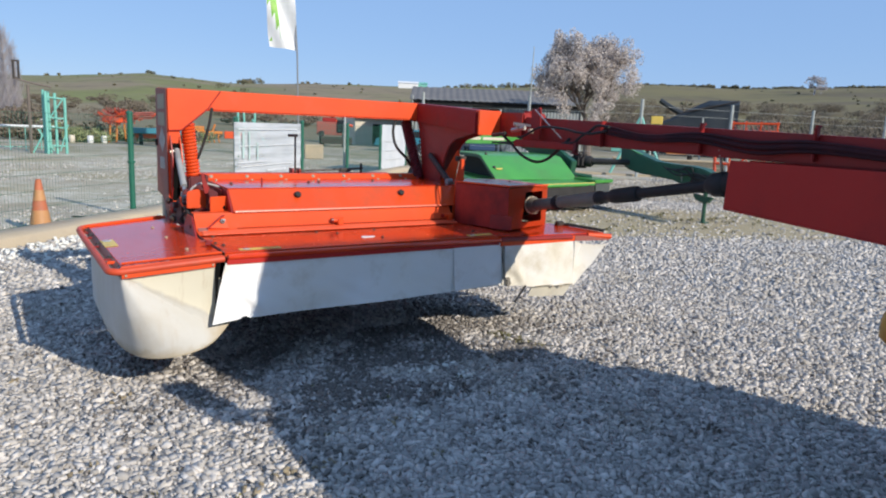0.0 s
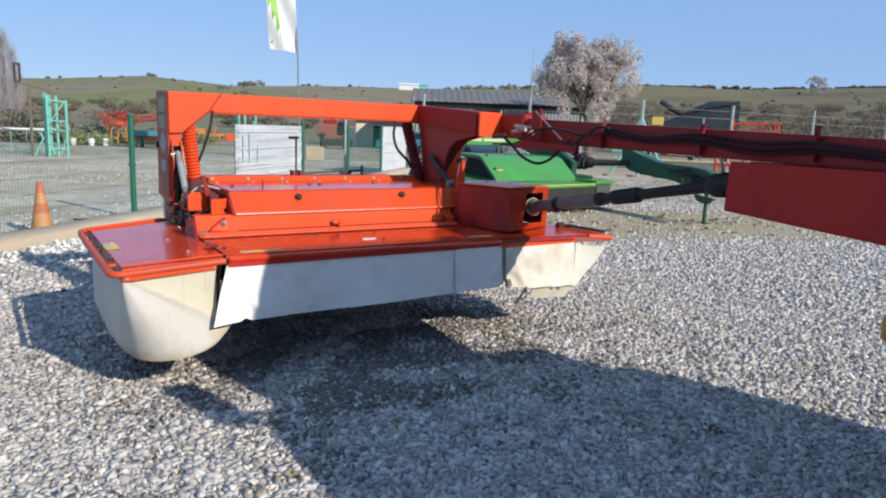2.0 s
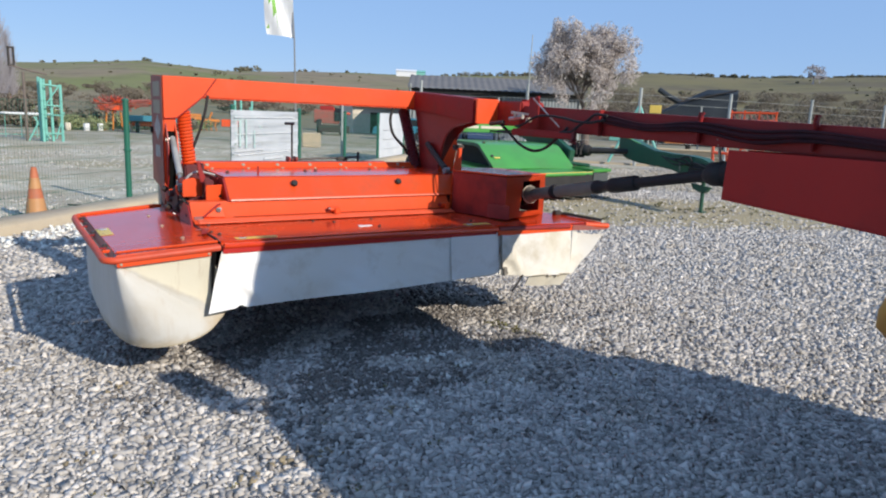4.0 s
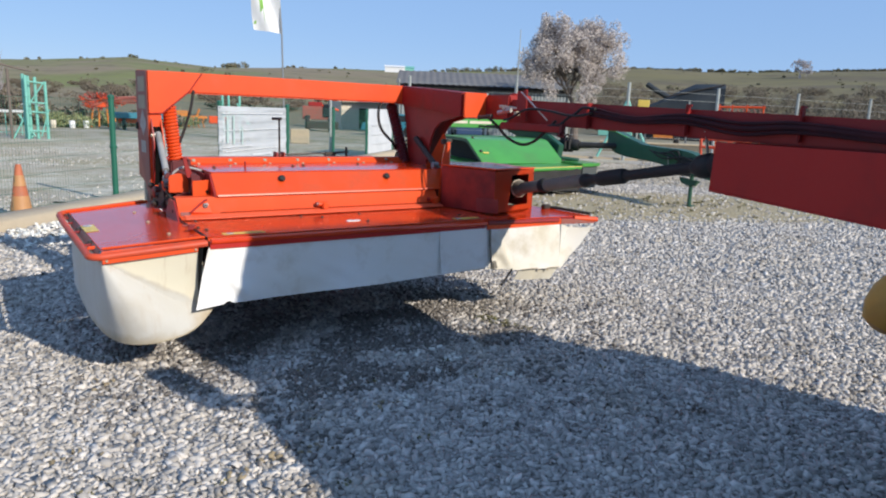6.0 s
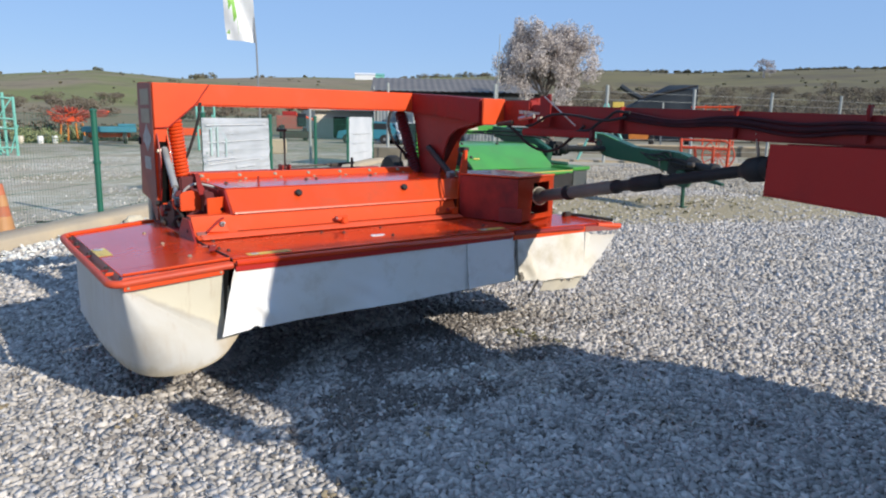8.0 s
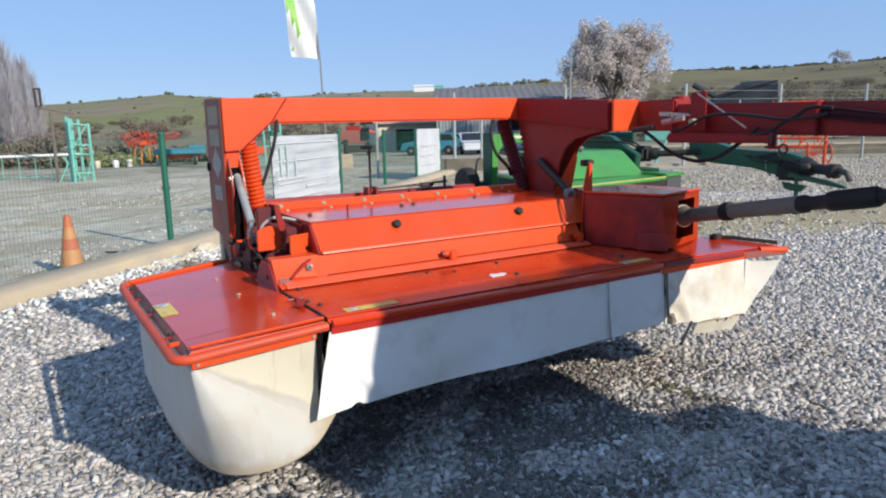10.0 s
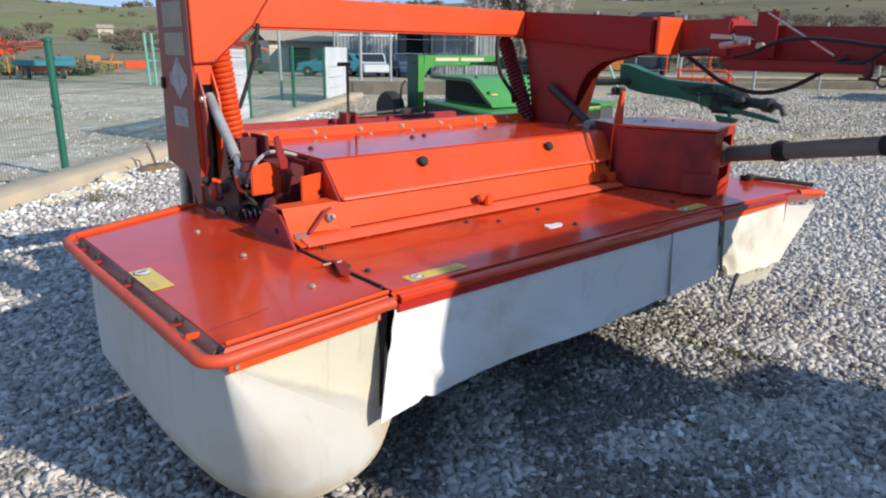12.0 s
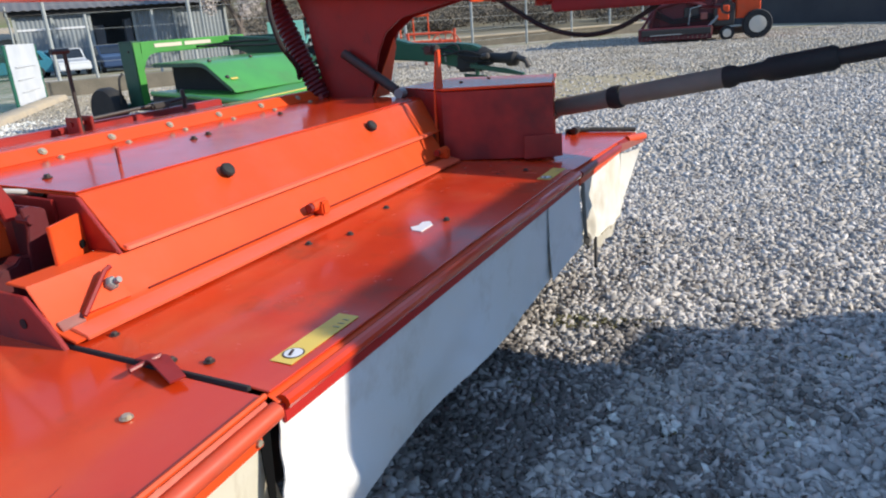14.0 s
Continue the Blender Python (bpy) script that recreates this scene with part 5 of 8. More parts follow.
part("cross_arm", prism([(1.05, 0.985), (1.29, 0.99), (1.29, 1.02), (1.17, 1.03), (1.06, 1.02)], 4.955, 4.985, "y", 0.004), DEEP_SHADE_RED, mower)
part("rear_block", join(box(1.15, 1.265, 5.2, 5.28, 0.98, 1.085, 0.01), box(1.25, 1.268, 5.14, 5.29, 1.02, 1.10, 0.004)), DEEP_SHADE_RED, mower)
part("red_pipe", tube(curve_points([(1.046, 5.0, 0.965), (1.047, 4.99, 0.925), (1.058, 4.97, 0.906), (1.085, 4.95, 0.905), (1.12, 4.93, 0.906)]), 0.0075, 8), RED, mower)
for x in (1.056, 1.098):
    part("clevis", prism([(4.99, 0.93), (5.03, 0.93), (5.055, 0.975), (5.04, 1.0), (5.0, 0.975)], x, x + 0.007, "x", 0.001), GREY_PAINT, mower)
part("cleat", join(box(1.075, 1.085, 4.78, 4.84, 0.785, 0.83, 0.002), tube([(1.06, 4.81, 0.815), (1.12, 4.81, 0.815)], 0.012, 8)), WORN_SHADE_RED, mower)
part("inner_sheet", plate([(1.03, 4.6, 0.782), (1.28, 4.6, 0.79), (1.28, 5.4, 0.80), (1.03, 5.4, 0.785)], 0.006), SHADE_MAROON, mower)
for p in ((1.04, 5.28, 0.90), (1.07, 5.2, 0.84), (1.12, 5.05, 0.84), (1.02, 5.1, 0.8)):
    part("fitting", turned([(0.018, 0), (0.022, 0.01), (0.022, 0.03), (0.012, 0.045)], axis_pose(p, (-0.6, -0.6, 0.5)), 8), DARK_BOLT, mower)
part("reflector", box(1.030, 1.044, 5.70, 5.73, 1.28, 1.33, 0.003), BLACK, mower)
part("wheel_arm", tube([(1.12, 5.58, 0.95), (1.12, 5.64, 0.45)], 0.026, 12), BLACK, mower)
part("prop_ram", tube([(1.09, 5.69, 0.98), (1.09, 5.71, 0.42)], 0.028, 12), STEEL, mower, "bright steel ram rod")

# labels on the outer face of the post
for z0, z1, mat, lab in ((1.55, 1.655, FADED, "faded yellowish warning label"), (1.43, 1.525, FADED, "faded yellowish warning label")):
    s = part("post_label", plate([(1.0430, 5.43, z0), (1.0430, 5.66, z0), (1.0430, 5.66, z1), (1.0430, 5.43, z1)], 0.001, 0, (1, 0, 0)), mat, post, lab)
part("post_label", plate([(1.0430, 5.42, 1.33), (1.0430, 5.53, 1.235), (1.0430, 5.64, 1.33), (1.0430, 5.53, 1.425)], 0.001, 0, (1, 0, 0)), FADED_GREY, post, "worn diamond-shaped badge")
part("badge_bar", plate([(1.0416, 5.43, 1.30), (1.0416, 5.63, 1.30), (1.0416, 5.63, 1.355), (1.0416, 5.43, 1.355)], 0.001, 0, (1, 0, 0)), FADED_GREY, post)
part("post_label", plate([(1.0430, 5.46, 1.12), (1.0430, 5.62, 1.12), (1.0430, 5.62, 1.205), (1.0430, 5.46, 1.205)], 0.001, 0, (1, 0, 0)), FADED_GREY, post, "small whitish type label")
for k in range(4):
    part("label_bar", plate([(1.0416, 5.48, 1.135 + k * 0.018), (1.0416, 5.59, 1.135 + k * 0.018), (1.0416, 5.59, 1.141 + k * 0.018), (1.0416, 5.48, 1.141 + k * 0.018)], 0.001, 0, (1, 0, 0)), GREY_PAINT, post)


def wheel(x, y, r, width, parent, rim_mat, side=1):
    """A tyre with treads and a dished rim."""
    m = axis_pose((x - width / 2 * side, y, r), (side, 0, 0))
    w = part("wheel", turned([(r * 0.62, 0), (r * 0.9, 0.0), (r * 0.985, width * 0.12), (r, width * 0.3), (r, width * 0.7), (r * 0.985, width * 0.88), (r * 0.9, width), (r * 0.62, width)], m, 32), BLACK, parent)
    part("rim", turned([(r * 0.63, 0.01), (r * 0.6, width * 0.3), (r * 0.2, width * 0.4), (r * 0.2, width * 0.6), (r * 0.6, width * 0.7), (r * 0.63, width - 0.01)], m, 24), rim_mat, w)
    return w


wheel(1.55, 5.75, 0.36, 0.26, mower, RED)
wheel(2.95, 5.75, 0.36, 0.26, mower, RED)
part("axle", tube([(1.12, 5.75, 0.36), (3.1, 5.75, 0.36)], 0.035, 10), DARK_BOLT, mower)
part("wheel_leg", box(1.72, 1.8, 5.68, 5.82, 0.3, 1.0, 0.01), WORN_SHADE_RED, mower)
part("wheel_leg", box(2.7, 2.78, 5.68, 5.82, 0.3, 1.0, 0.01), WORN_SHADE_RED, mower)

# ---- the parked tractor beside the walk, which shades the gravel ----
tractor = thing("tractor", (3.03, -1.2, 0.0), "parked tractor with a high boxy cab", "tractor")
part("cab", prism([(2.29, 0.5), (3.68, 0.5), (3.5, -1.4), (2.75, -1.4)], 0.95, 2.64, "z", 0.03), DARK_GREEN, tractor)
part("cab_roof", prism([(2.26, 0.62), (3.70, 0.62), (3.5, -1.5), (2.72, -1.5), (2.58, -1.15), (2.42, -0.57)], 2.62, 2.70, "z", 0.03), DARK_GREEN, tractor)
part("rear_window", box(2.42, 3.55, 0.49, 0.512, 1.45, 2.5, 0.004), GLASS_DARK, tractor)
part("rear_body", box(2.3, 3.66, -1.2, 0.42, 0.3, 1.0, 0.05), DARK_GREEN, tractor)
part("bonnet", prism([(-4.0, 0.8), (-4.05, 1.3), (-3.8, 1.55), (-1.4, 1.75), (-1.4, 0.8)], 2.65, 3.5, "x", 0.06), DARK_GREEN, tractor)
for z in (2.08, 2.16):
    part("mirror_arm", tube([(2.6, -0.55, z - 0.02), (2.3, -0.42, z), (2.06, -0.32, z)], 0.02, 6), BLACK, tractor)
part("mirror", box(1.965, 2.15, -0.33, -0.28, 2.06, 2.45, 0.03), BLACK, tractor)
for x0, x1, s in ((1.95, 2.34, 1), (3.64, 4.14, -1)):
    part("fender", join(prism([(x0, 0.2), (x0 + 0.13, 0.6), (x1, 0.68), (x1, -0.8), (x0, -0.8)] if s > 0 else [(x1, 0.2), (x1 - 0.13, 0.6), (x0, 0.68), (x0, -0.8), (x1, -0.8)], 1.64, 1.72, "z", 0.02), box(x1 - 0.04 if s > 0 else x0, x1 if s > 0 else x0 + 0.04, -0.8, 0.6, 0.9, 1.68, 0.01)), DARK_GREEN, tractor, "curved rear wheel guard")
for x in (2.12, 3.975):
    wheel(x, 0.05, 0.8, 0.45, tractor, YELLOW)
for x in (2.35, 3.75):
    wheel(x, -3.2, 0.55, 0.32, tractor, YELLOW)

# ---- kerb, fence and cone ----
along, across = Vector((0.70711, 0.70711, 0)), Vector((-0.70711, 0.70711, 0))
F0 = Vector((1.71, 11.23, 0))


def fence_point(u, v=0.0, z=0.0):
    p = F0 + along * u + across * v
    return Vector((p.x, p.y, z))


kerb_bm = bmesh.new()
sections = []
for i in range(61):
    u = -14 + i * (29.6 / 60)
    j = 0.012 * noise.noise((u * 1.7, 0, 0))
    base = fence_point(u)
    g = ground_height(base.x, base.y)
    sections.append([kerb_bm.verts.new(fence_point(u, v, g + z)) for v, z in ((-0.52, -0.05), (-0.50 + j, 0.10 + j), (-0.47 + j, 0.125 + j), (-0.12, 0.135 + j), (-0.09, 0.11), (-0.07, -0.05))])
for a, b in zip(sections, sections[1:]):
    for k in range(5):
        kerb_bm.faces.new((a[k], a[k + 1], b[k + 1], b[k]))
kerb_bm.faces.new(sections[0]), kerb_bm.faces.new(sections[-1][::-1])
whole("kerb", kerb_bm, CONCRETE, "long worn beige concrete kerb under the fence", "kerb", kind="structure", sharp=50)

FENCE_H = 1.5
post_bm = turned([(0.042, -0.05), (0.042, FENCE_H), (0.052, FENCE_H + 0.004), (0.05, FENCE_H + 0.03), (0.02, FENCE_H + 0.045)], Matrix(), 14)
turned([(0.044, 0.78), (0.053, 0.785), (0.053, 0.82), (0.044, 0.825)], Matrix(), 14, post_bm)
POST_MESH = link_mesh("fence_post", post_bm, FENCE_GREEN)
mesh_fence = thing("mesh_fence", F0, "green welded wire mesh fence on round steel posts behind the kerb", "fence")
for k in range(-5, 6):
    p = fence_point(k * 3.1)
    shared("fence_post", POST_MESH, mesh_fence, pose(p.x, p.y, ground_height(p.x, p.y), 0, 0, k * 37))


def mesh_panel(u0, u1):
    """Welded green wire mesh between two posts."""
    verts, faces = [], []

    def wire(p, q, r):
        d = (q - p).normalized()
        s = d.cross(across).normalized() * r
        t = across * r
        i = len(verts)
        for c in (p, q):
            verts.extend([c + s, c + t, c - s, c - t])
        for k in range(4):
            faces.append((i + k, i + (k + 1) % 4, i + 4 + (k + 1) % 4, i + 4 + k))

    g = ground_height(*fence_point(u0).xy)
    n = int((u1 - u0) / 0.05)
    for i in range(1, n):
        u = u0 + (u1 - u0) * i / n
        wire(fence_point(u, 0, g + 0.1), fence_point(u, 0, g + FENCE_H - 0.03), 0.0018)
    for z in (0.12, 0.32, 0.52, 0.72, 0.92, 1.12, 1.3, FENCE_H - 0.03):
        wire(fence_point(u0 + 0.03, 0, g + z), fence_point(u1 - 0.03, 0, g + z), 0.002)
    me = bpy.data.meshes.new("fence_panel")
    me.from_pydata(verts, [], faces)
    me.materials.append(FENCE_GREEN)
    return shared("mesh_panel", me, mesh_fence, Matrix())


for k in range(-5, 5):
    mesh_panel(k * 3.1, (k + 1) * 3.1)


def banner(u0, u1, z0, z1, seed, cloth, label, prints):
    """A white printed sheet tied to the mesh, with blurred bars of print."""
    random.seed(seed)
    g = ground_height(*fence_point(u0).xy)
    b = thing("fence_banner", fence_point(u0, -0.04, g), label, "banner", "fence banners")
    rows = [[fence_point(u0 + (u1 - u0) * i / 16, -0.045 - 0.014 * noise.noise((i * 0.35 + seed, k * 0.9, 0)) - 0.02 * abs(noise.noise((i * 0.15 + seed, k * 1.3, 3))), g + z1 + (z0 - z1) * k / 10) for i in range(17)] for k in range(11)]
    part("sheet", rows_sheet(rows, 0.003), cloth, b, "", 60)
    for u, z, w, h, mat in prints:
        q = [fence_point(u0 + u + du, -0.0805, g + z + dz) for du, dz in ((0, 0), (w, 0), (w, h), (0, h))]
        part("print_bar", plate(q, 0.001, 0, across), mat, b)
    for u in (u0 + 0.03, u1 - 0.03):
        for z in (z0 + 0.03, z1 - 0.03):
            part("tie", tube([fence_point(u, -0.07, g + z), fence_point(u, 0.01, g + z)], 0.008, 5), BLACK, b)


PALE_GREEN_PRINT = material("faded_green_print", (0.46, 0.60, 0.56), 0.6)
PALE_GREY_PRINT = material("faded_grey_print", (0.60, 0.62, 0.64), 0.6)
NET_PRINT = [(u, z, w, 0.018, WHITE) for u, z, w in ((0.1, 1.3, 2.7), (0.15, 0.98, 2.6), (0.1, 0.66, 1.2), (0.2, 0.58, 2.3), (0.5, 0.3, 1.8))]
NET_PRINT += [(0.25, 0.75, 0.07, 0.5, PALE_GREEN_PRINT), (0.5, 0.72, 0.06, 0.55, PALE_GREEN_PRINT), (0.85, 0.7, 0.05, 0.35, PALE_GREEN_PRINT), (1.3, 0.45, 0.9, 0.05, PALE_GREY_PRINT), (0.6, 0.2, 1.4, 0.06, PALE_GREY_PRINT)]
banner(2.95, 6.0, 0.08, 1.44, 3, NET, "white half see-through printed banner tied to the mesh fence", NET_PRINT)
banner(12.4, 15.3, 0.12, 1.55, 8, BANNER, "plain white banner sheet tied to the mesh fence", [(0.4, 1.0, 2.1, 0.05, PALE_GREY_PRINT), (0.4, 0.7, 1.6, 0.04, PALE_GREY_PRINT), (0.5, 0.4, 1.9, 0.04, PALE_GREY_PRINT)])

cone = thing("traffic_cone", (0.45, 9.97, 0.125), "faded orange traffic cone standing by the kerb", "traffic cone")
part("base", box(0.27, 0.63, 9.79, 10.15, 0.0, 0.03, 0.012), CONE_MAT, cone)
CM = Matrix.Translation((0.45, 9.97, 0.03))
part("body", turned([(0.15, 0), (0.145, 0.02), (0.034, 0.74), (0.028, 0.76), (0.012, 0.76)], CM, 28), CONE_MAT, cone)
for z0, z1 in ((0.2, 0.38), (0.5, 0.63)):
    f = lambda z: 0.148 - (0.148 - 0.034) * z / 0.74 + 0.003
    part("band", turned([(f(z0), z0), (f(z1), z1)], CM, 28), BAND, cone, "dull reflective band")
cone.matrix_basis = pose(0.45, 9.97, 0.0)

# ---- the green mower across the yard ----
GM = Matrix.Translation((8.25, 12.9, -0.04)) @ Matrix.Rotation(radians(-4), 4, "Z")
green = thing("mower", (8.25, 12.9, -0.04), "green trailed mower with dark skirts parked on the gravel", "mower", turn=-4)


def local(name, bm, mat, label="", parent=None):
    bm.transform(GM)
    return part(name, bm, mat, parent or green, label)


table = local("table", plate([(-0.5, -2.98, 0.53), (1.78, -2.95, 0.58), (1.78, -1.9, 0.63), (-0.15, -0.5, 0.63), (-0.3, -1.6, 0.6)], 0.03, 0.008), GREEN, "green table with a rounded edge")
local("edge_roll", tube([(-0.16, -0.5, 0.60), (-0.3, -1.6, 0.57), (-0.5, -2.9, 0.51), (-0.46, -2.99, 0.505), (0.4, -2.985, 0.53), (1.78, -2.96, 0.56)], 0.04, 12), GREEN, "", table)
local("edge_trim", tube([(-0.44, -3.02, 0.535), (0.4, -3.015, 0.56), (1.78, -2.99, 0.59)], 0.008, 6), YELLOW, "", table)
hood_profile = [(-2.36, 0.6), (-2.3, 0.66), (-1.82, 1.0), (-1.74, 1.035), (-1.62, 1.05), (-0.62, 1.06), (-0.55, 1.03)]
hood_g = local("hood", bent([(y, z) for y, z in hood_profile], -0.12, 1.85, 0.012, "x", 0.003), GREEN, "glossy green mower hood, open at its dark end")
local("hood_inside", prism([(-2.2, 0.6), (-1.76, 0.95), (-0.65, 0.98), (-0.65, 0.5), (-2.2, 0.5)], 0.18, 0.2, "x", 0.004), INSIDE_SHADE, "", hood_g)
local("hood_rib", bent([(-2.3, 0.645), (-1.82, 0.985), (-1.73, 1.02), (-1.6, 1.035), (-0.6, 1.045)], -0.12, -0.08, 0.05, "x", 0.003), DARK_GREEN, "", hood_g)
local("hood_end", prism([(-2.3, 0.62), (-1.8, 0.985), (-0.6, 1.04), (-0.6, 0.5), (-2.3, 0.5)], 1.82, 1.84, "x", 0.004), DARK_GREEN, "", hood_g)
for x, y, z in ((0.05, -1.7, 1.045), (0.0, -2.1, 0.81), (0.9, -1.7, 1.045)):
    local("hood_bolt", turned([(0.03, 0), (0.03, 0.02), (0.02, 0.03)], axis_pose((x, y, z), (0, -0.5, 0.85)), 8), DARK_BOLT, "", hood_g)
local("label_bar", plate([(0.03, -2.16, 0.776), (0.16, -2.16, 0.776), (0.16, -2.13, 0.797), (0.03, -2.13, 0.797)], 0.003, 0, (0, 0.57, -0.82)), YELLOW, "", hood_g)
local("skirt", rows_sheet([[(-0.5 + i * 0.12, -2.985 + 0.015 * math.sin(i * 1.3), 0.52 + i * 0.0025) for i in range(20)], [(-0.5 + i * 0.12, -3.0 + 0.03 * math.sin(i * 1.7), 0.12) for i in range(20)]], 0.006), BLACK, "black rubber skirt")
local("skirt", rows_sheet([[(-0.16 - 0.34 * i / 10, -0.5 - 2.45 * i / 10, 0.58 - 0.006 * i) for i in range(11)], [(-0.18 - 0.34 * i / 10 + 0.02 * math.sin(i * 2.1), -0.5 - 2.45 * i / 10, 0.12) for i in range(11)]], 0.006), BLACK)
end_box = local("end_cover", prism([(1.8, -2.98), (2.42, -2.82), (2.5, -1.95), (1.8, -1.85)], 0.575, 0.64, "z", 0.015), GREEN, "green end cover with a dark side")
local("end_skirt", prism([(1.84, -2.95), (2.36, -2.8), (2.42, -2.0), (1.84, -1.9)], 0.15, 0.575, "z", 0.015), SLATE_SKIRT, "slate-grey rubber side", end_box)
local("cover_bolt", turned([(0.025, 0), (0.025, 0.03)], axis_pose((1.95, -2.2, 0.64), (0, 0, 1)), 8), DARK_BOLT, "", end_box)
local("body", box(0.2, 2.2, -1.8, -0.3, 0.2, 0.58, 0.03), INSIDE_SHADE)
gpost = local("post", box(0.0, 0.15, 0.0, 0.36, 0.3, 1.40, 0.015), DARK_GREEN, "dark green end post")
local("post_face", box(0.012, 0.14, -0.014, 0.0, 0.35, 1.39, 0.002), GREEN, "", gpost)
local("post_corner", prism([(0.14, 0.95), (0.14, 1.22), (0.5, 1.22), (0.3, 1.18), (0.2, 1.08)], -0.014, 0.0, "y", 0.002), GREEN, "", gpost)
local("post_cap", box(-0.01, 0.16, 0.01, 0.37, 1.40, 1.415, 0.004), DARK_GREEN, "", gpost)
local("post_bolt", turned([(0.02, 0), (0.02, 0.015)], axis_pose((0.0, 0.12, 1.25), (-1, 0, 0)), 8), DARK_BOLT, "", gpost)
gb = local("beam", box(0.15, 2.45, 0.0, 0.18, 1.2, 1.395, 0.015), GREEN, "green beam with a pale yellow label strip")
for a, b in ((0.42, 0.98), (1.04, 1.62)):
    local("stripe", box(a, b, -0.008, 0.0, 1.29, 1.35, 0.001), PLASTER, "pale yellow stripe", gb)
local("gooseneck", prism([(2.2, 0.18), (2.5, 0.18), (2.72, -1.2), (2.55, -1.3)], 1.12, 1.36, "z", 0.02), DARK_GREEN)
local("swing_frame", prism([(-2.0, 0.66), (-1.7, 0.66), (-0.1, 1.2), (-0.1, 1.38), (-1.3, 1.3), (-1.75, 1.08), (-2.05, 0.95)], 1.95, 2.1, "x", 0.015), DARK_GREEN, "dark green swing frame")
local("link_arm", tube([(1.9, -2.05, 0.7), (2.25, -2.35, 0.66)], 0.04, 10), DARK_GREEN)
local("gear_housing", join(box(2.2, 2.5, -2.0, -1.65, 0.8, 1.1, 0.06), turned([(0.12, 0), (0.12, 0.1), (0.08, 0.16)], axis_pose((2.42, -1.95, 0.95), (0.3, -1, 0)), 14)), BLACK)
local("hose", tube(curve_points([(1.3, 0.0, 1.25), (1.7, -0.9, 1.2), (2.0, -1.6, 1.18), (2.35, -1.75, 1.05)]), 0.02, 6), BLACK, "black hydraulic hose")
local("hose", tube(curve_points([(1.5, 0.0, 1.25), (1.8, -0.8, 1.28), (2.2, -1.5, 1.22), (2.4, -1.7, 1.08)]), 0.02, 6), BLACK, "black hydraulic hose")
for x, y in ((-0.42, 0.5), (2.2, 0.5)):
    m2 = GM @ axis_pose((x, y, 0.36), (1, 0, 0))
    gw = part("wheel", turned([(0.22, 0), (0.33, 0.0), (0.36, 0.05), (0.36, 0.2), (0.33, 0.25), (0.22, 0.25)], m2, 28), BLACK, green)
    part("rim", turned([(0.23, 0.02), (0.08, 0.08), (0.08, 0.17), (0.23, 0.23)], m2, 20), DARK_GREEN, gw)
local("axle", tube([(-0.3, 0.5, 0.36), (2.3, 0.5, 0.36)], 0.05, 10), DARK_GREEN)
local("lever", tube(curve_points([(-0.32, 0.1, 0.45), (-0.36, 0.02, 0.7), (-0.33, 0.02, 0.86), (-0.26, 0.02, 0.93)]), 0.02, 8), BLACK)
gt0, gt1 = Vector((11.4, 11.6, 1.12)), Vector((10.7, 7.75, 0.74))
tg = bmesh.new()
sec = []
for p, w, h in ((gt0.lerp(gt1, 0.33) + Vector((0, 0, 0.10)), 0.12, 0.16), (gt0.lerp(gt1, 0.40) + Vector((0, 0, 0.05)), 0.13, 0.22), (gt0.lerp(gt1, 0.50), 0.13, 0.19), (gt0.lerp(gt1, 0.62) - Vector((0, 0, 0.02)), 0.12, 0.145), (gt0.lerp(gt1, 0.75), 0.12, 0.15), (gt0.lerp(gt1, 0.86), 0.14, 0.19), (gt0.lerp(gt1, 0.95), 0.14, 0.19), (gt1, 0.09, 0.13)):
    sec.append([tg.verts.new(p + Vector(o)) for o in ((-w, 0, -h), (w, 0, -h), (w, 0, h), (-w, 0, h))])
tg.faces.new(sec[0]), tg.faces.new(sec[-1][::-1])
for a, b in zip(sec, sec[1:]):
    for k in range(4):
        tg.faces.new((a[k], a[(k + 1) % 4], b[(k + 1) % 4], b[k]))
bmesh.ops.recalc_face_normals(tg, faces=tg.faces)
part("drawbar", round_off(tg, 0.02), DARK_GREEN, green, "dark green drawbar")
part("drive_shaft", tube([GM @ Vector((2.45, -2.1, 0.95)), gt0.lerp(gt1, 0.42) + Vector((-0.05, 0, -0.02))], 0.06, 12), BLACK, green, "black drive-shaft tube")
part("boot", turned([(0.13, 0), (0.17, 0.05), (0.17, 0.25), (0.15, 0.3), (0.17, 0.36), (0.12, 0.5)], axis_pose(gt0.lerp(gt1, 0.9), gt1 - gt0), 14), BLACK, green, "black rubber boot")
part("hitch", join(tube([gt1, (10.45, 7.2, 0.72)], 0.08, 12), turned([(0.05, 0), (0.11, 0.03), (0.11, 0.16), (0.06, 0.2)], axis_pose((10.42, 7.25, 0.72), (-0.3, -1, 0)), 14)), BLACK, green)
part("hitch_hook", tube([(10.36, 7.06, 0.74), (10.28, 6.9, 0.70), (10.27, 6.85, 0.60)], 0.045, 10), DARK_BOLT, green)
part("draw_pin", prism([(7.3, 0.50), (7.9, 0.60), (7.9, 0.66), (7.3, 0.58), (7.0, 0.50), (7.0, 0.46)], 10.42, 10.5, "x", 0.008), DARK_GREEN, green)
part("stand", tube([(10.62, 7.86, 0.7), (10.62, 7.86, 0.0)], 0.035, 10), DARK_GREEN, green)
part("stand_foot", box(10.54, 10.70, 7.78, 7.94, 0.0, 0.015, 0.004), DARK_GREEN, green)
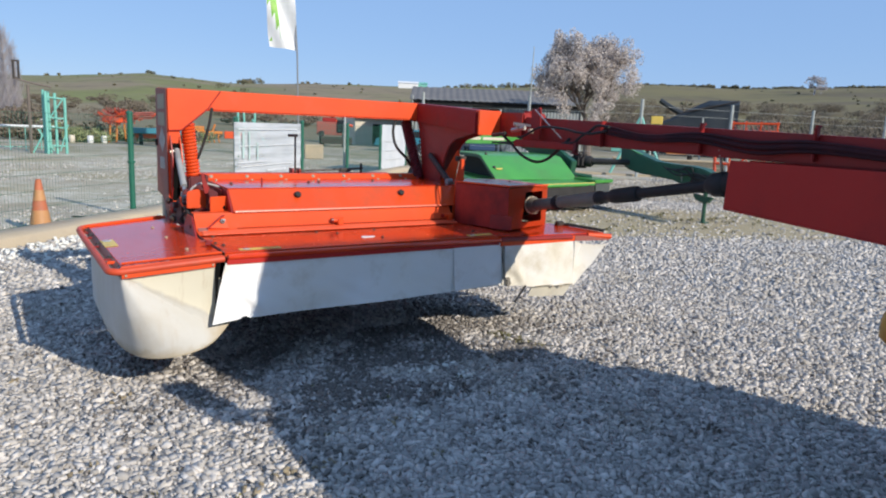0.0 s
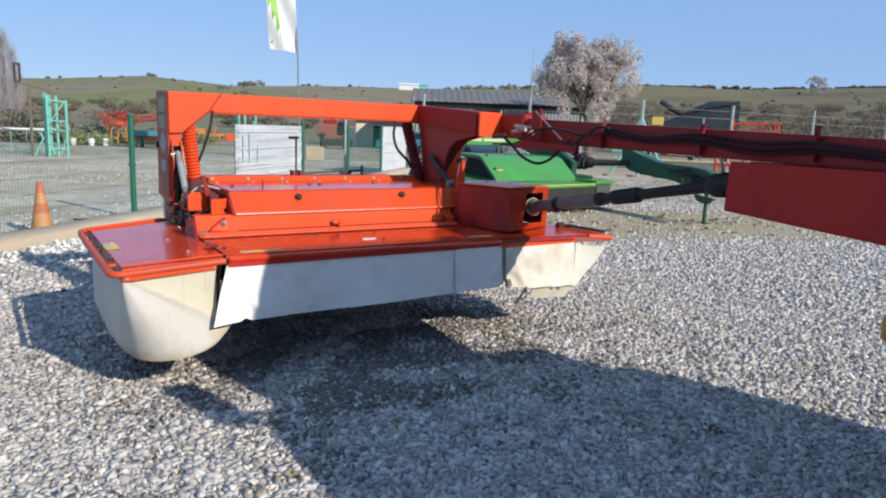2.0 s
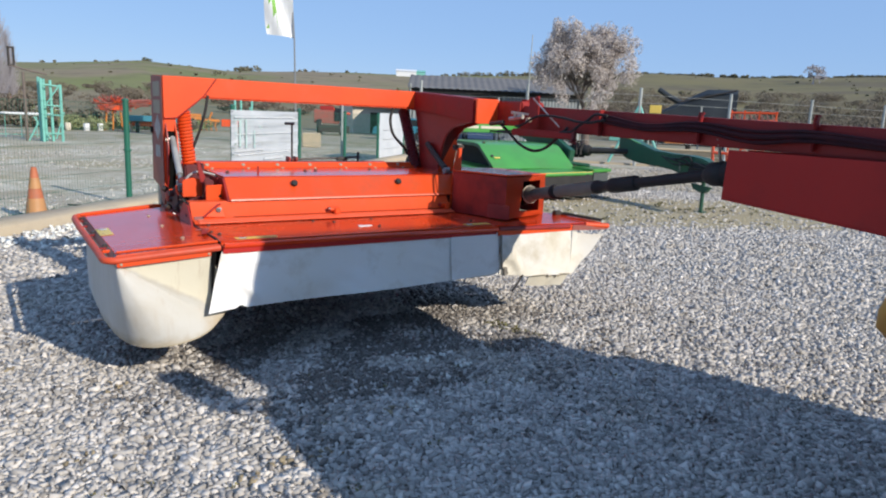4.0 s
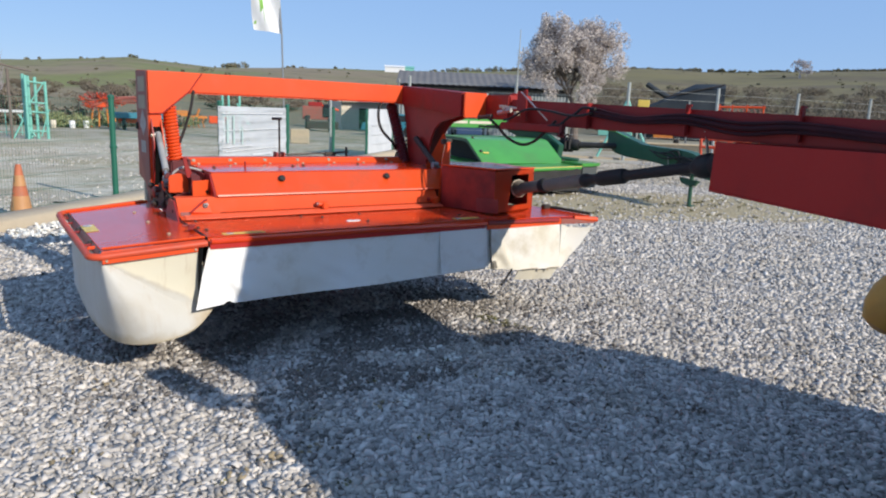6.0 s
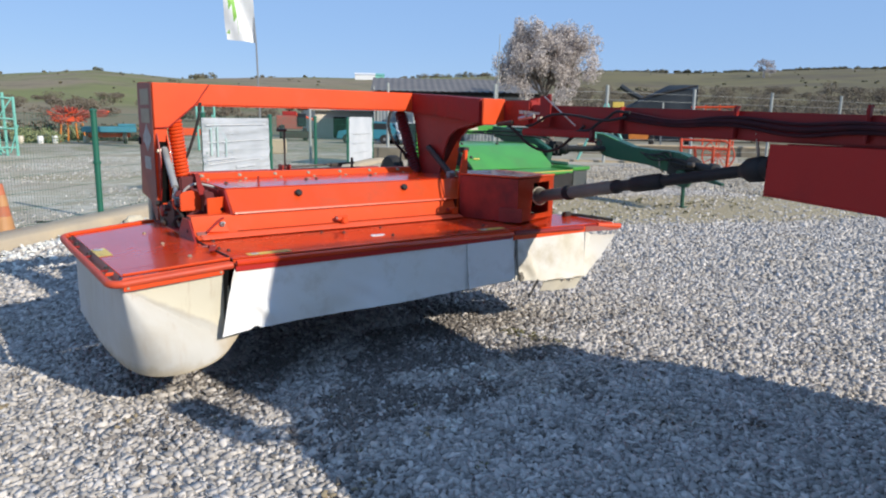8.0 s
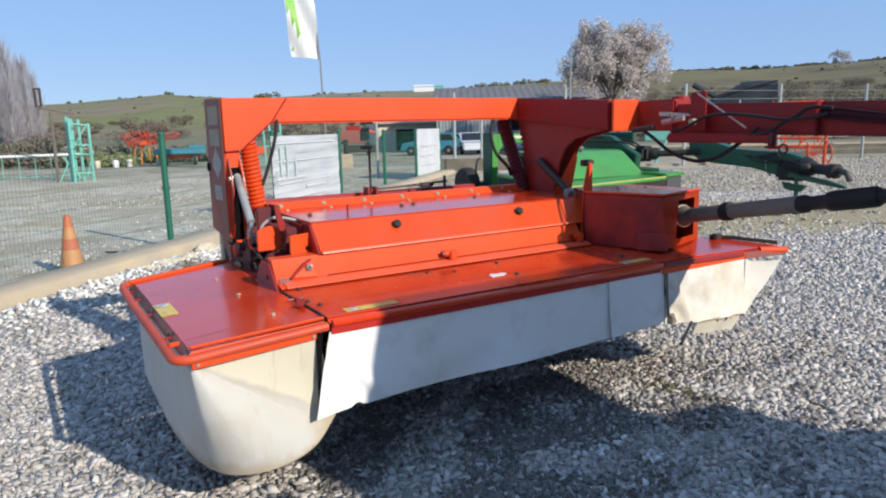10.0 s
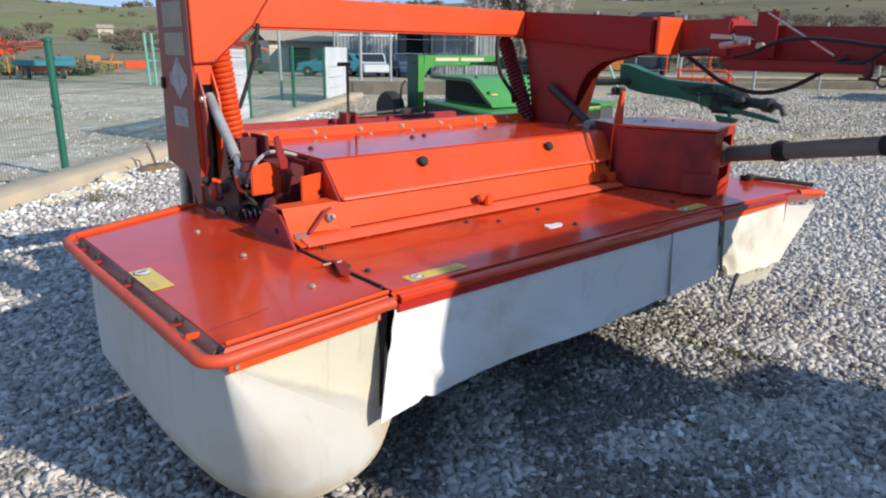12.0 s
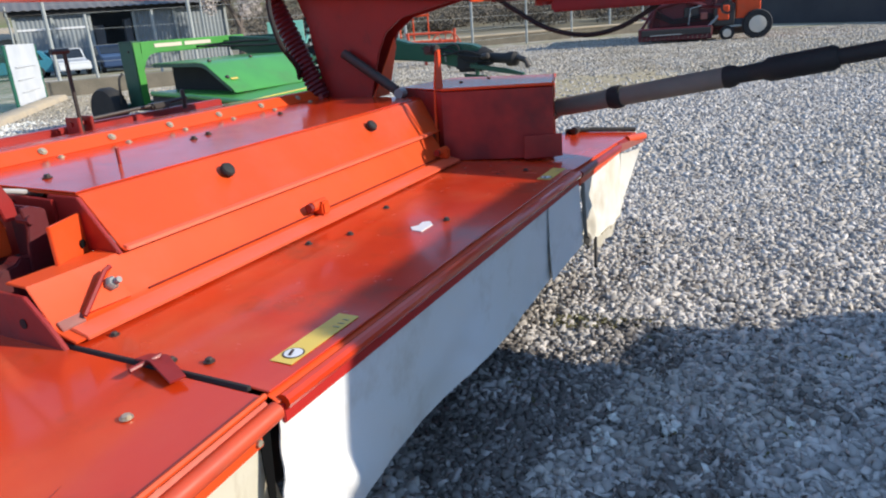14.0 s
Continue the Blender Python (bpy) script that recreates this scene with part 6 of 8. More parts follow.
part("strap", tube(curve_points([(10.85, 8.5, 0.98), (10.72, 8.48, 0.86), (10.72, 8.45, 0.66), (10.82, 8.45, 0.58)]), 0.02, 6), GREY_PAINT, green)
part("hydraulic_block", box(10.60, 10.86, 7.75, 8.25, 0.52, 0.82, 0.05), BLACK, green)
# added strip: its brighter green paints the light on the drawbar's edge
part("top_edge", prism([(gt0.lerp(gt1, 0.34).y, gt0.lerp(gt1, 0.34).z + 0.262), (gt0.lerp(gt1, 0.40).y, gt0.lerp(gt1, 0.40).z + 0.274), (gt0.lerp(gt1, 0.5).y, gt0.lerp(gt1, 0.5).z + 0.195), (gt0.lerp(gt1, 0.5).y, gt0.lerp(gt1, 0.5).z + 0.18), (gt0.lerp(gt1, 0.40).y, gt0.lerp(gt1, 0.40).z + 0.255), (gt0.lerp(gt1, 0.34).y, gt0.lerp(gt1, 0.34).z + 0.245)], 10.94, 11.0, "x", 0.003), GREEN, green, "lighter green strip painted for the sunlit upper edge")
part("label_bar", plate([(10.975, 9.95, 0.83), (10.965, 9.72, 0.81), (10.965, 9.72, 0.88), (10.975, 9.95, 0.90)], 0.004, 0, (-1, 0, 0)), FADED_GREY, green)
for k in range(4):
    part("hose", tube(curve_points([(10.70 - 0.01 * k, 8.9 - 0.1 * k, 0.93 - 0.02 * k), (10.60, 8.5 - 0.1 * k, 0.80 + 0.05 * k), (10.55 + 0.02 * k, 8.05, 0.86 - 0.08 * k), (10.5, 7.7 - 0.06 * k, 0.78 - 0.04 * k)]), 0.016, 6), BLACK, green, "black hydraulic hose")
part("coupling", turned([(0.03, 0), (0.05, 0.02), (0.05, 0.12), (0.03, 0.14)], axis_pose((10.50, 7.72, 0.76), (-0.2, -1, 0.1)), 10), DARK_BOLT, green)
part("stand_lug", prism([(7.7, 0.46), (8.1, 0.50), (8.05, 0.40), (7.9, 0.36), (7.78, 0.36)], 10.58, 10.66, "x", 0.006), DARK_GREEN, green)

# ---- trees and scrub ----


def leaf_cloud(centres, per, leaf, rng, flat=1.0):
    """Many small leaves round the given centres (x, y, z, radius)."""
    c = np.repeat(np.asarray(centres, float), per, 0)
    n = len(c)
    d = rng.normal(0, 1, (n, 3))
    d /= np.linalg.norm(d, axis=1)[:, None]
    p = c[:, :3] + d * (c[:, 3] * rng.uniform(0.25, 1.0, n) ** 0.5)[:, None] * np.array([1, 1, flat])
    u = rng.normal(0, 1, (n, 3))
    u /= np.linalg.norm(u, axis=1)[:, None]
    w = np.cross(u, rng.normal(0, 1, (n, 3)))
    w /= np.linalg.norm(w, axis=1)[:, None]
    s = leaf * rng.uniform(0.6, 1.4, n)[:, None]
    v = np.stack([p - u * s, p + w * s * 0.6, p + u * s, p - w * s * 0.6], 1)
    return v.reshape(-1, 3), np.arange(n * 4).reshape(-1, 4)


def cloud_mesh(name, v, f, mat):
    me = bpy.data.meshes.new(name)
    me.vertices.add(len(v))
    me.vertices.foreach_set("co", v.reshape(-1))
    me.loops.add(f.size)
    me.loops.foreach_set("vertex_index", f.reshape(-1))
    me.polygons.add(len(f))
    me.polygons.foreach_set("loop_start", np.arange(len(f)) * 4)
    me.polygons.foreach_set("loop_total", np.full(len(f), 4))
    me.update(calc_edges=True)
    me.materials.append(mat)
    return me


def limbs(bm, p, d, length, r, depth, rng, tips, sides=6):
    """Tapered limbs that fork and fork again."""
    pts, radii = [Vector(p)], [r]
    for k in range(3):
        d = (d + Vector(rng.normal(0, 0.16, 3))).normalized()
        pts.append(pts[-1] + d * length / 3)
        radii.append(r * (1 - 0.14 * (k + 1)))
    tube(pts, r, sides, bm, radii)
    if depth == 0:
        tips.append(pts[-1])
        return
    for k in range(int(rng.integers(2, 5))):
        nd = (d + Vector(rng.normal(0, 0.55, 3)) + Vector((0, 0, 0.12))).normalized()
        limbs(bm, pts[-1] if k < 2 else pts[2], nd, length * rng.uniform(0.6, 0.85), r * 0.55, depth - 1, rng, tips, max(4, sides - 1))


def tree(name, place, height, spread_r, label, leaf_mat=None, seed=1, depth=3, per=40, leaf=0.09, stems=3, wood=BARK):
    rng = np.random.default_rng(seed)
    t = thing(name, place, label, "tree")
    bm, tips = bmesh.new(), []
    base = Vector(place)
    tube([base - Vector((0, 0, 0.1)), base + Vector((0, 0, height * 0.12)), base + Vector((0.05, 0, height * 0.22))], height * 0.04, 10, bm, [height * 0.042, height * 0.034, height * 0.03])
    top = base + Vector((0.05, 0, height * 0.22))
    for k in range(stems):
        a = 2 * math.pi * (k + rng.uniform(-0.2, 0.2)) / stems
        d = Vector((math.cos(a) * spread_r, math.sin(a) * spread_r, height * 0.55)).normalized()
        limbs(bm, top, d, height * 0.27, height * 0.018, depth, rng, tips)
    part("trunk", bm, wood, t)
    if leaf_mat:
        low = base.z + height * 0.3
        centres = []
        for q in tips:
            centres.append((q.x, q.y, max(q.z, low), height * rng.uniform(0.04, 0.08)))
        v, f = leaf_cloud(centres, per, leaf, rng)
        ob = new("crown", cloud_mesh("crown", v, f, leaf_mat))
        ob.parent = t
        ob.matrix_parent_inverse = t.matrix_basis.inverted()
    return t, tips


def on_ground(az_, d):
    x, y, _ = bearing(az_, d)
    return (x, y, ground_height(x, y))


almond, _ = tree("blossom_tree", on_ground(44.75, 46), 8.6, 1.75, "round almond tree in pale greyish-pink blossom", BLOSSOM, 11, 4, 200, 0.052, 5)
almond.scale = (0.85, 0.85, 0.96)


def poplar(place, height, seed):
    """A slim bare tree: an upright stem with many thin twigs that sweep upwards."""
    rng = np.random.default_rng(seed)
    t = thing("bare_tree", place, "tall slim bare winter tree with fine grey twigs", "tree", "bare trees by the barn")
    base = Vector(place)
    trunk = tube([base + Vector((0, 0, -0.1)), base + Vector((0.1, 0, height * 0.5)), base + Vector((0.0, 0, height))], 0.1, 7, None, [0.11, 0.06, 0.012])
    part("trunk", trunk, PALE_TWIGS, t)
    bm = bmesh.new()
    for k in range(420):
        f = rng.uniform(0.1, 0.97)
        a = rng.uniform(0, 2 * math.pi)
        p = base + Vector((0.1 * math.sin(f * 3.1), 0, height * f))
        ln = height * rng.uniform(0.12, 0.30) * (1.1 - 0.6 * f)
        out = Vector((math.cos(a), math.sin(a), 0)) * ln * rng.uniform(0.3, 0.6)
        mid = p + out * 0.6 + Vector((0, 0, ln * 0.4))
        tube([p, mid, mid + out * 0.35 + Vector((0, 0, ln * 0.6))], 0.012, 3, bm, [0.02, 0.014, 0.007])
    part("crown", bm, PALE_TWIGS, t)


for az_, d, h, sd_ in ((0.9, 62, 7.4, 4), (-0.1, 60, 8.3, 6), (-1.0, 64, 8.8, 5), (1.5, 66, 6.6, 8), (0.4, 67, 7.8, 11), (-0.6, 66, 8.4, 12), (-2.0, 60, 8.4, 9), (-3.2, 63, 8.0, 10)):
    poplar(on_ground(az_, d), h, sd_)
tree("bare_tree", on_ground(60.7, 300), 7.5, 3.6, "bare round tree standing on the far hill", PALE_TWIGS, 9, 3, 20, 0.16, 5, PALE_TWIGS)


def scrub(name, spots, per, leaf, mat, label, seed, flat=0.7):
    rng = np.random.default_rng(seed)
    centres = []
    for az_, d, r in spots:
        x, y, z = on_ground(az_, d)
        for k in range(3):
            q = rng.normal(0, 0.45, 3) * r
            centres.append((x + q[0], y + q[1], z + r * 0.45 + abs(q[2]) * 0.5, r * rng.uniform(0.55, 0.9)))
    v, f = leaf_cloud(centres, per, leaf, rng, flat)
    return tagged(new(name, cloud_mesh(name, v, f, mat)), label, "shrubs", kind="stuff")


rng = np.random.default_rng(21)
spots = [(rng.uniform(44, 100), rng.uniform(412, 424), rng.uniform(0.6, 1.5)) for k in range(750)]
spots += [(rng.uniform(33, 40), rng.uniform(408, 420), rng.uniform(1.4, 2.6)) for k in range(26)]
spots += [(rng.uniform(16.8, 18.6), rng.uniform(405, 415), rng.uniform(1.4, 2.4)) for k in range(9)]
spots += [(a, 416, r) for a, r in ((10.1, 1.6), (10.4, 1.2), (13.3, 0.8), (3.5, 1.0), (4.3, 0.8), (25.2, 1.0), (21.5, 1.4), (22.0, 1.5), (22.6, 1.2), (26.0, 0.8), (6.9, 0.7))]
scrub("ridge_trees", spots, 50, 0.4, SCRUB, "dark evergreen trees along the ridge of the hills", 31, 0.85)
spots = [(rng.uniform(-15, 100), rng.uniform(150, 400), rng.uniform(0.2, 0.6) ** 2 * 1.9) for k in range(230)] + [(a, d, r) for a, d, r in ((15.6, 250, 2.0), (11.9, 300, 1.0), (16.9, 230, 1.6), (8.2, 330, 1.0))]
scrub("hill_scrub", spots, 30, 0.26, SCRUB, "scattered dark scrub on the dry hillside", 32)
spots = [(rng.uniform(46, 100), rng.uniform(72, 190), rng.uniform(1.2, 2.9)) for k in range(620)]
spots += [(rng.uniform(-12, 34), rng.uniform(95, 175), rng.uniform(0.8, 1.8)) for k in range(120)]
spots += [(rng.uniform(-4, 15), rng.uniform(46, 60), rng.uniform(0.4, 0.9)) for k in range(90)]
spots += [(rng.uniform(-6, 4.0), rng.uniform(54, 72), rng.uniform(0.9, 1.7)) for k in range(70)]
scrub("brush", spots, 190, 0.115, TWIGS, "bare brown brush behind the yards", 33, 0.55)

# ---- far fence of tall grey posts ----
FF0, ffd = Vector((20.9, 18.5, 0)), Vector((0.7071, -0.7071, 0))
far_fence = thing("tall_fence", (20.9, 18.5, 0), "tall wire fence on grey concrete posts", "fence")
ff_points = []
for k in range(-2, 10):
    p = FF0 + (ffd if k < 1 else Vector((0.973, -0.23, 0))) * (4.3 * k)
    p.z = ground_height(p.x, p.y)
    ff_points.append(p)
    part("fence_post", tube([p - Vector((0, 0, 0.1)), p + Vector((0, 0, 2.75)), p + Vector((0, 0, 2.95))], 0.06, 8), POST_GREY, far_fence)
for z in (0.4, 0.9, 1.4, 1.9, 2.4, 2.7):
    part("wire", tube([p + Vector((0, 0, z)) for p in ff_points], 0.006, 4), POST_GREY, far_fence)
for s in (-1, 1):
    p = FF0
    part("brace", tube([p + Vector((0, 0, 2.2)), p + ffd * (1.0 * s) + Vector((0, 0, 0.0))], 0.05, 8), TURQUOISE, far_fence, "turquoise brace")
kb = []
for i in range(12):
    p = Vector((22.3, 19.1, 0)) + ffd * (-9 + i * 1.25)
    kb.append(p)
rowsk = [[Vector((p.x, p.y, 0)) + Vector((o, o, ground_height(p.x, p.y) + z)) for p in kb] for o, z in ((-0.9, -0.02), (-0.9, 0.09), (-0.7, 0.1), (-0.68, -0.02))]
whole("kerb", rows_sheet(rowsk), CONCRETE, "low concrete kerb along the far fence", "kerb", kind="structure", sharp=50)

# ---- buildings ----


def oriented(p, q):
    """Points along a wall from p to q: u metres along, v metres behind, z up."""
    d = (Vector((*q, 0)) - Vector((*p, 0)))
    n = d.length
    d.normalize()
    b = Vector((-d.y, d.x, 0))
    g = ground_height(*p)
    return (lambda u, v, z: Vector((*p, g)) + d * u + b * v + Vector((0, 0, z))), n


def slab(at, u0, u1, v0, v1, z0, z1, bev=0.0):
    bm = bmesh.new()
    vs = [bm.verts.new(at(u, v, z)) for u in (u0, u1) for v in (v0, v1) for z in (z0, z1)]
    for f in ((0, 1, 3, 2), (4, 6, 7, 5), (0, 4, 5, 1), (2, 3, 7, 6), (0, 2, 6, 4), (1, 5, 7, 3)):
        bm.faces.new([vs[i] for i in f])
    bmesh.ops.recalc_face_normals(bm, faces=bm.faces)
    return round_off(bm, bev, 1)


def ribbed(at, u0, u1, v0, v1, z0, z1, pitch, amp, upright):
    """Corrugated sheeting, as a wall (upright) or a roof slope."""
    rows = [[], []]
    n = max(4, int((u1 - u0) / pitch * 4))
    for i in range(n + 1):
        u = u0 + (u1 - u0) * i / n
        w = amp * math.sin(2 * math.pi * (u - u0) / pitch)
        if upright:
            rows[0].append(at(u, v0 + w, z0)), rows[1].append(at(u, v1 + w, z1))
        else:
            rows[0].append(at(u, v0, z0 + w)), rows[1].append(at(u, v1, z1 + w))
    return rows_sheet(rows, 0.01)


at, n = oriented((26.3, 44.4), (36.5, 37.8))
shed = thing("shed", (26.3, 44.4, ground_height(26.3, 44.4)), "low shed with blue-grey corrugated walls and a dark fibre roof", "shed")
part("roof", ribbed(at, -0.5, n + 0.3, -0.6, 4.0, 3.62, 4.75, 0.5, 0.03, False), ROOFING, shed, "dark corrugated fibre roof", 80)
part("roof", ribbed(at, -0.5, n + 0.3, 4.0, 8.6, 4.75, 3.62, 0.5, 0.03, False), ROOFING, shed, "", 80)
part("eave_beam", slab(at, -0.4, n + 0.2, -0.35, -0.2, 3.35, 3.58), INSIDE_SHADE, shed)
part("back_wall", slab(at, 0, n, 7.9, 8.0, -0.2, 3.6), SHEET_BLUE, shed)
part("side_wall", slab(at, -0.02, 0.06, 0.05, 7.9, -0.2, 3.6), SHEET_BLUE, shed)
part("side_wall", slab(at, n - 0.06, n + 0.02, 0.05, 7.9, -0.2, 3.6), SHEET_BLUE, shed)
part("floor", slab(at, 0.1, n - 0.1, 0.1, 7.8, -0.1, 0.02), INSIDE_SHADE, shed)
for a, b in ((0.0, 1.9), (2.05, 4.0), (6.6, 8.9), (9.0, n)):
    part("wall_panel", ribbed(at, a, b, 0, 0, -0.1, 3.3, 0.24, 0.03, True), SHEET_BLUE, shed, "", 80)
part("pale_panel", slab(at, 0.05, 3.95, -0.06, -0.03, 2.5, 2.62), WHITE, shed)
for u in (0.0, 1.97, 4.0, 6.5, 8.95, n):
    part("column", slab(at, u - 0.08, u + 0.08, -0.12, 0.02, -0.2, 3.5), POST_GREY, shed)
part("stack", slab(at, 4.15, 4.75, 0.4, 1.2, 0.0, 2.6, 0.05), ROOFING, shed)
part("stack", slab(at, 5.95, 6.4, 0.4, 1.2, 0.0, 2.9, 0.05), ROOFING, shed)
part("downpipe", tube([at(-0.3, -0.5, 3.9), at(-0.3, -0.45, 3.4), at(-0.25, -0.15, 3.0), at(-0.25, -0.15, 0)], 0.07, 8), POST_GREY, shed)

at, n = oriented((25.6, 53.2), (32.2, 51.4))
store = thing("store_building", (25.6, 53.2, ground_height(25.6, 53.2)), "low cream store with an open dark bay and a tiled roof", "building")
part("wall", slab(at, 0, 1.5, 0, 0.3, -0.3, 2.3), PLASTER, store)
part("wall", slab(at, 1.5, 6.9, 0, 0.3, 1.75, 2.3), PLASTER, store)
part("wall", slab(at, 3.6, 6.9, 0.02, 0.28, -0.3, 1.75), POST_GREY, store)
part("bay", slab(at, 1.5, 3.6, 1.5, 1.6, -0.3, 1.9), INSIDE_SHADE, store)
part("back_wall", slab(at, -0.1, 7.0, 6.0, 6.3, -0.3, 2.3), PLASTER, store)
part("side_wall", slab(at, 0, 0.25, 0.3, 6.0, -0.3, 2.3), PLASTER, store)
part("roof", ribbed(at, -0.4, 7.3, -0.5, 3.2, 2.25, 3.1, 0.3, 0.04, False), CONCRETE, store, "pale tiled roof", 80)
part("roof", ribbed(at, -0.4, 7.3, 3.2, 6.8, 3.1, 2.25, 0.3, 0.04, False), CONCRETE, store, "", 80)

# far houses and tunnels on the hill
for az_, d, w, h, mat, nm, lab in ((29.2, 320, 9, 3.2, WHITE, "greenhouse", "pale polytunnel on the hillside"), (30.3, 322, 7, 3.0, TURQUOISE, "greenhouse", "pale turquoise polytunnel on the hillside"), (14.6, 150, 2.6, 2.3, PLASTER, "house", "small pale farmhouse on the hillside")):
    p = on_ground(az_, d)
    q = (p[0] + w * math.cos(radians(az_)), p[1] - w * math.sin(radians(az_)))
    at, n = oriented(p[:2], q)
    hb = thing(nm, p, lab, nm)
    part("wall", slab(at, 0, n, 0, 5, -1, h * 0.7), mat, hb)
    part("roof", join(ribbed(at, -0.2, n + 0.2, -0.3, 2.5, h * 0.7, h, 1.0, 0.03, False), ribbed(at, -0.2, n + 0.2, 2.5, 5.3, h, h * 0.7, 1.0, 0.03, False)), mat if nm == "greenhouse" else CONCRETE, hb)

# ---- vehicles ----


def car(place, turn, length, width, height, paint, label, van=False):
    c = thing("van" if van else "car", place, label, "van" if van else "car", turn=turn)
    M = c.matrix_basis.copy()
    L, W, H = length / 2, width / 2, height
    prof = [(-L, 0.3), (-L, H * 0.62), (-L + 0.15, H * 0.97), (L * 0.25, H), (L * 0.5, H * 0.62), (L * 0.95, H * 0.52), (L, 0.3)] if van else [(-L, 0.3), (-L, H * 0.62), (-L * 0.72, H * 0.95), (L * 0.05, H), (L * 0.42, H * 0.66), (L * 0.93, H * 0.55), (L, 0.3)]
    bm = prism(prof, -W, W, "y", 0.05)
    bm.transform(M)
    body = part("body", bm, paint, c)
    for s in (-1, 1):
        bm = prism([(-L * 0.8, H * 0.64), (-L * 0.7, H * 0.9), (L * 0.18, H * 0.92), (L * 0.36, H * 0.64)], s * W - 0.008 * s, s * W + 0.008 * s, "y", 0.003)
        bm.transform(M)
        part("side_window", bm, GLASS_DARK, body)
        for x in (-L * 0.62, L * 0.62):
            m = M @ axis_pose((x, s * (W - 0.12), 0.31), (0, s, 0))
            w = part("wheel", turned([(0.18, 0), (0.29, 0), (0.31, 0.03), (0.31, 0.14), (0.29, 0.17), (0.18, 0.17)], m, 20), BLACK, c)
            part("rim", turned([(0.2, 0.1), (0.19, 0.165), (0.05, 0.172)], m, 16), STEEL, w)
    bm = plate([(L * 0.28, -W * 0.85, H * 0.97), (L * 0.28, W * 0.85, H * 0.97), (L * 0.49, W * 0.9, H * 0.64), (L * 0.49, -W * 0.9, H * 0.64)], 0.01, 0, (-0.8, 0, -0.5)) if van else plate([(L * 0.1, -W * 0.85, H * 0.96), (L * 0.1, W * 0.85, H * 0.96), (L * 0.4, W * 0.9, H * 0.69), (L * 0.4, -W * 0.9, H * 0.69)], 0.01, 0, (-0.8, 0, -0.5))
    bm.transform(M)
    part("windscreen", bm, GLASS_DARK, body)
    return c


car(on_ground(33.0, 46), -112, 3.7, 1.6, 1.38, CAR_WHITE, "small white van parked before the shed", True)
car(on_ground(29.9, 46), 140, 3.9, 1.65, 1.45, TEAL, "dark teal car parked before the shed")
car(on_ground(36.0, 46), -120, 4.0, 1.65, 1.42, CAR_BLUE, "blue car parked in the shed doorway")

# ---- machines in the neighbouring yards ----


def implement(name, az_, d, label, category, bits):
    """A machine from bars (b), boxes (x) and wheels (w), in metres: right, back and up from its place."""
    p = Vector(on_ground(az_, d))
    r = Vector((math.cos(radians(az_)), -math.sin(radians(az_)), 0))
    b = Vector((math.sin(radians(az_)), math.cos(radians(az_)), 0))
    P = lambda v: p + r * v[0] + b * v[1] + Vector((0, 0, v[2]))
    t = thing(name, p, label, category)
    for kind, nm, mat, *a in bits:
        if kind == "b":
            part(nm, tube([P(v) for v in a[0]], a[1], 8), mat, t)
        elif kind == "x":
            (x0, x1, y0, y1, z0, z1) = a[0]
            part(nm, slab(lambda u, v, z: P((u, v, z)), x0, x1, y0, y1, z0, z1, 0.03), mat, t)
        else:
            c, rad, wd = a[:3]
            m = axis_pose(P(c), r if len(a) < 4 else b)
            w = part(nm, turned([(rad * 0.6, 0), (rad * 0.93, 0), (rad, wd * 0.2), (rad, wd * 0.8), (rad * 0.93, wd), (rad * 0.6, wd)], m, 20), mat, t)
            part("rim", turned([(rad * 0.2, -0.03), (rad * 0.5, -0.015), (rad * 0.58, -0.008), (rad * 0.58, wd + 0.008), (rad * 0.5, wd + 0.015), (rad * 0.2, wd + 0.03)], m, 16), PLASTER, w)
    return t


rnd = random.Random(5)
rake = [("b", "leg", ORANGE, [(x, 0, 0), (x * 0.8, 0, 1.1)], 0.05) for x in (-0.6, -0.2, 0.3, 0.7)]
for k in range(120):
    a, q = rnd.uniform(0, 2 * math.pi), rnd.uniform(0.5, 1.0) ** 0.5
    x0 = rnd.uniform(-0.6, 0.3)
    rake.append(("b", "tine_arm", (WORN_SIDE, RED, WORN_SIDE, WORN_SHADE_RED)[k % 4], [(x0, rnd.uniform(-0.3, 0.3), 1.45 + rnd.uniform(-0.1, 0.1)), (x0 + 0.85 * q * math.cos(a), rnd.uniform(-0.6, 0.6), 1.5 + 0.55 * q * math.sin(a))], 0.024))
rake += [("b", "tine_arm", WORN_SIDE, [(0.5, 0, 1.4 + 0.03 * k), (1.9 + rnd.uniform(-0.3, 0.1), rnd.uniform(-0.3, 0.3), 1.45 + 0.035 * k)], 0.03) for k in range(12)]
rake += [("x", "frame", RED, (-0.9, 0.6, -0.2, 0.2, 1.15, 1.4)), ("b", "boom", RED, [(0.4, 0, 1.3), (1.9, 0, 1.62)], 0.06), ("b", "tine_arm", RED, [(1.0, 0, 1.3), (2.0, 0.2, 1.75)], 0.04)]
implement("hay_rake", 8.1, 45, "red folded hay rake on orange legs", "hay rake", rake)
implement("flatbed_trailer", 10.2, 43, "teal flatbed trailer with red running gear", "trailer", [("x", "bed", TEAL, (-1.1, 1.6, -0.8, 0.8, 0.62, 0.92)), ("x", "front_board", TEAL, (0.7, 1.6, -0.1, 0.0, 0.9, 1.08)), ("x", "frame", RED, (-0.8, 1.3, -0.3, 0.3, 0.36, 0.6)), ("w", "wheel", BLACK, (-0.6, -0.7, 0.3), 0.3, 0.2), ("w", "wheel", BLACK, (0.9, -0.7, 0.3), 0.3, 0.2)])
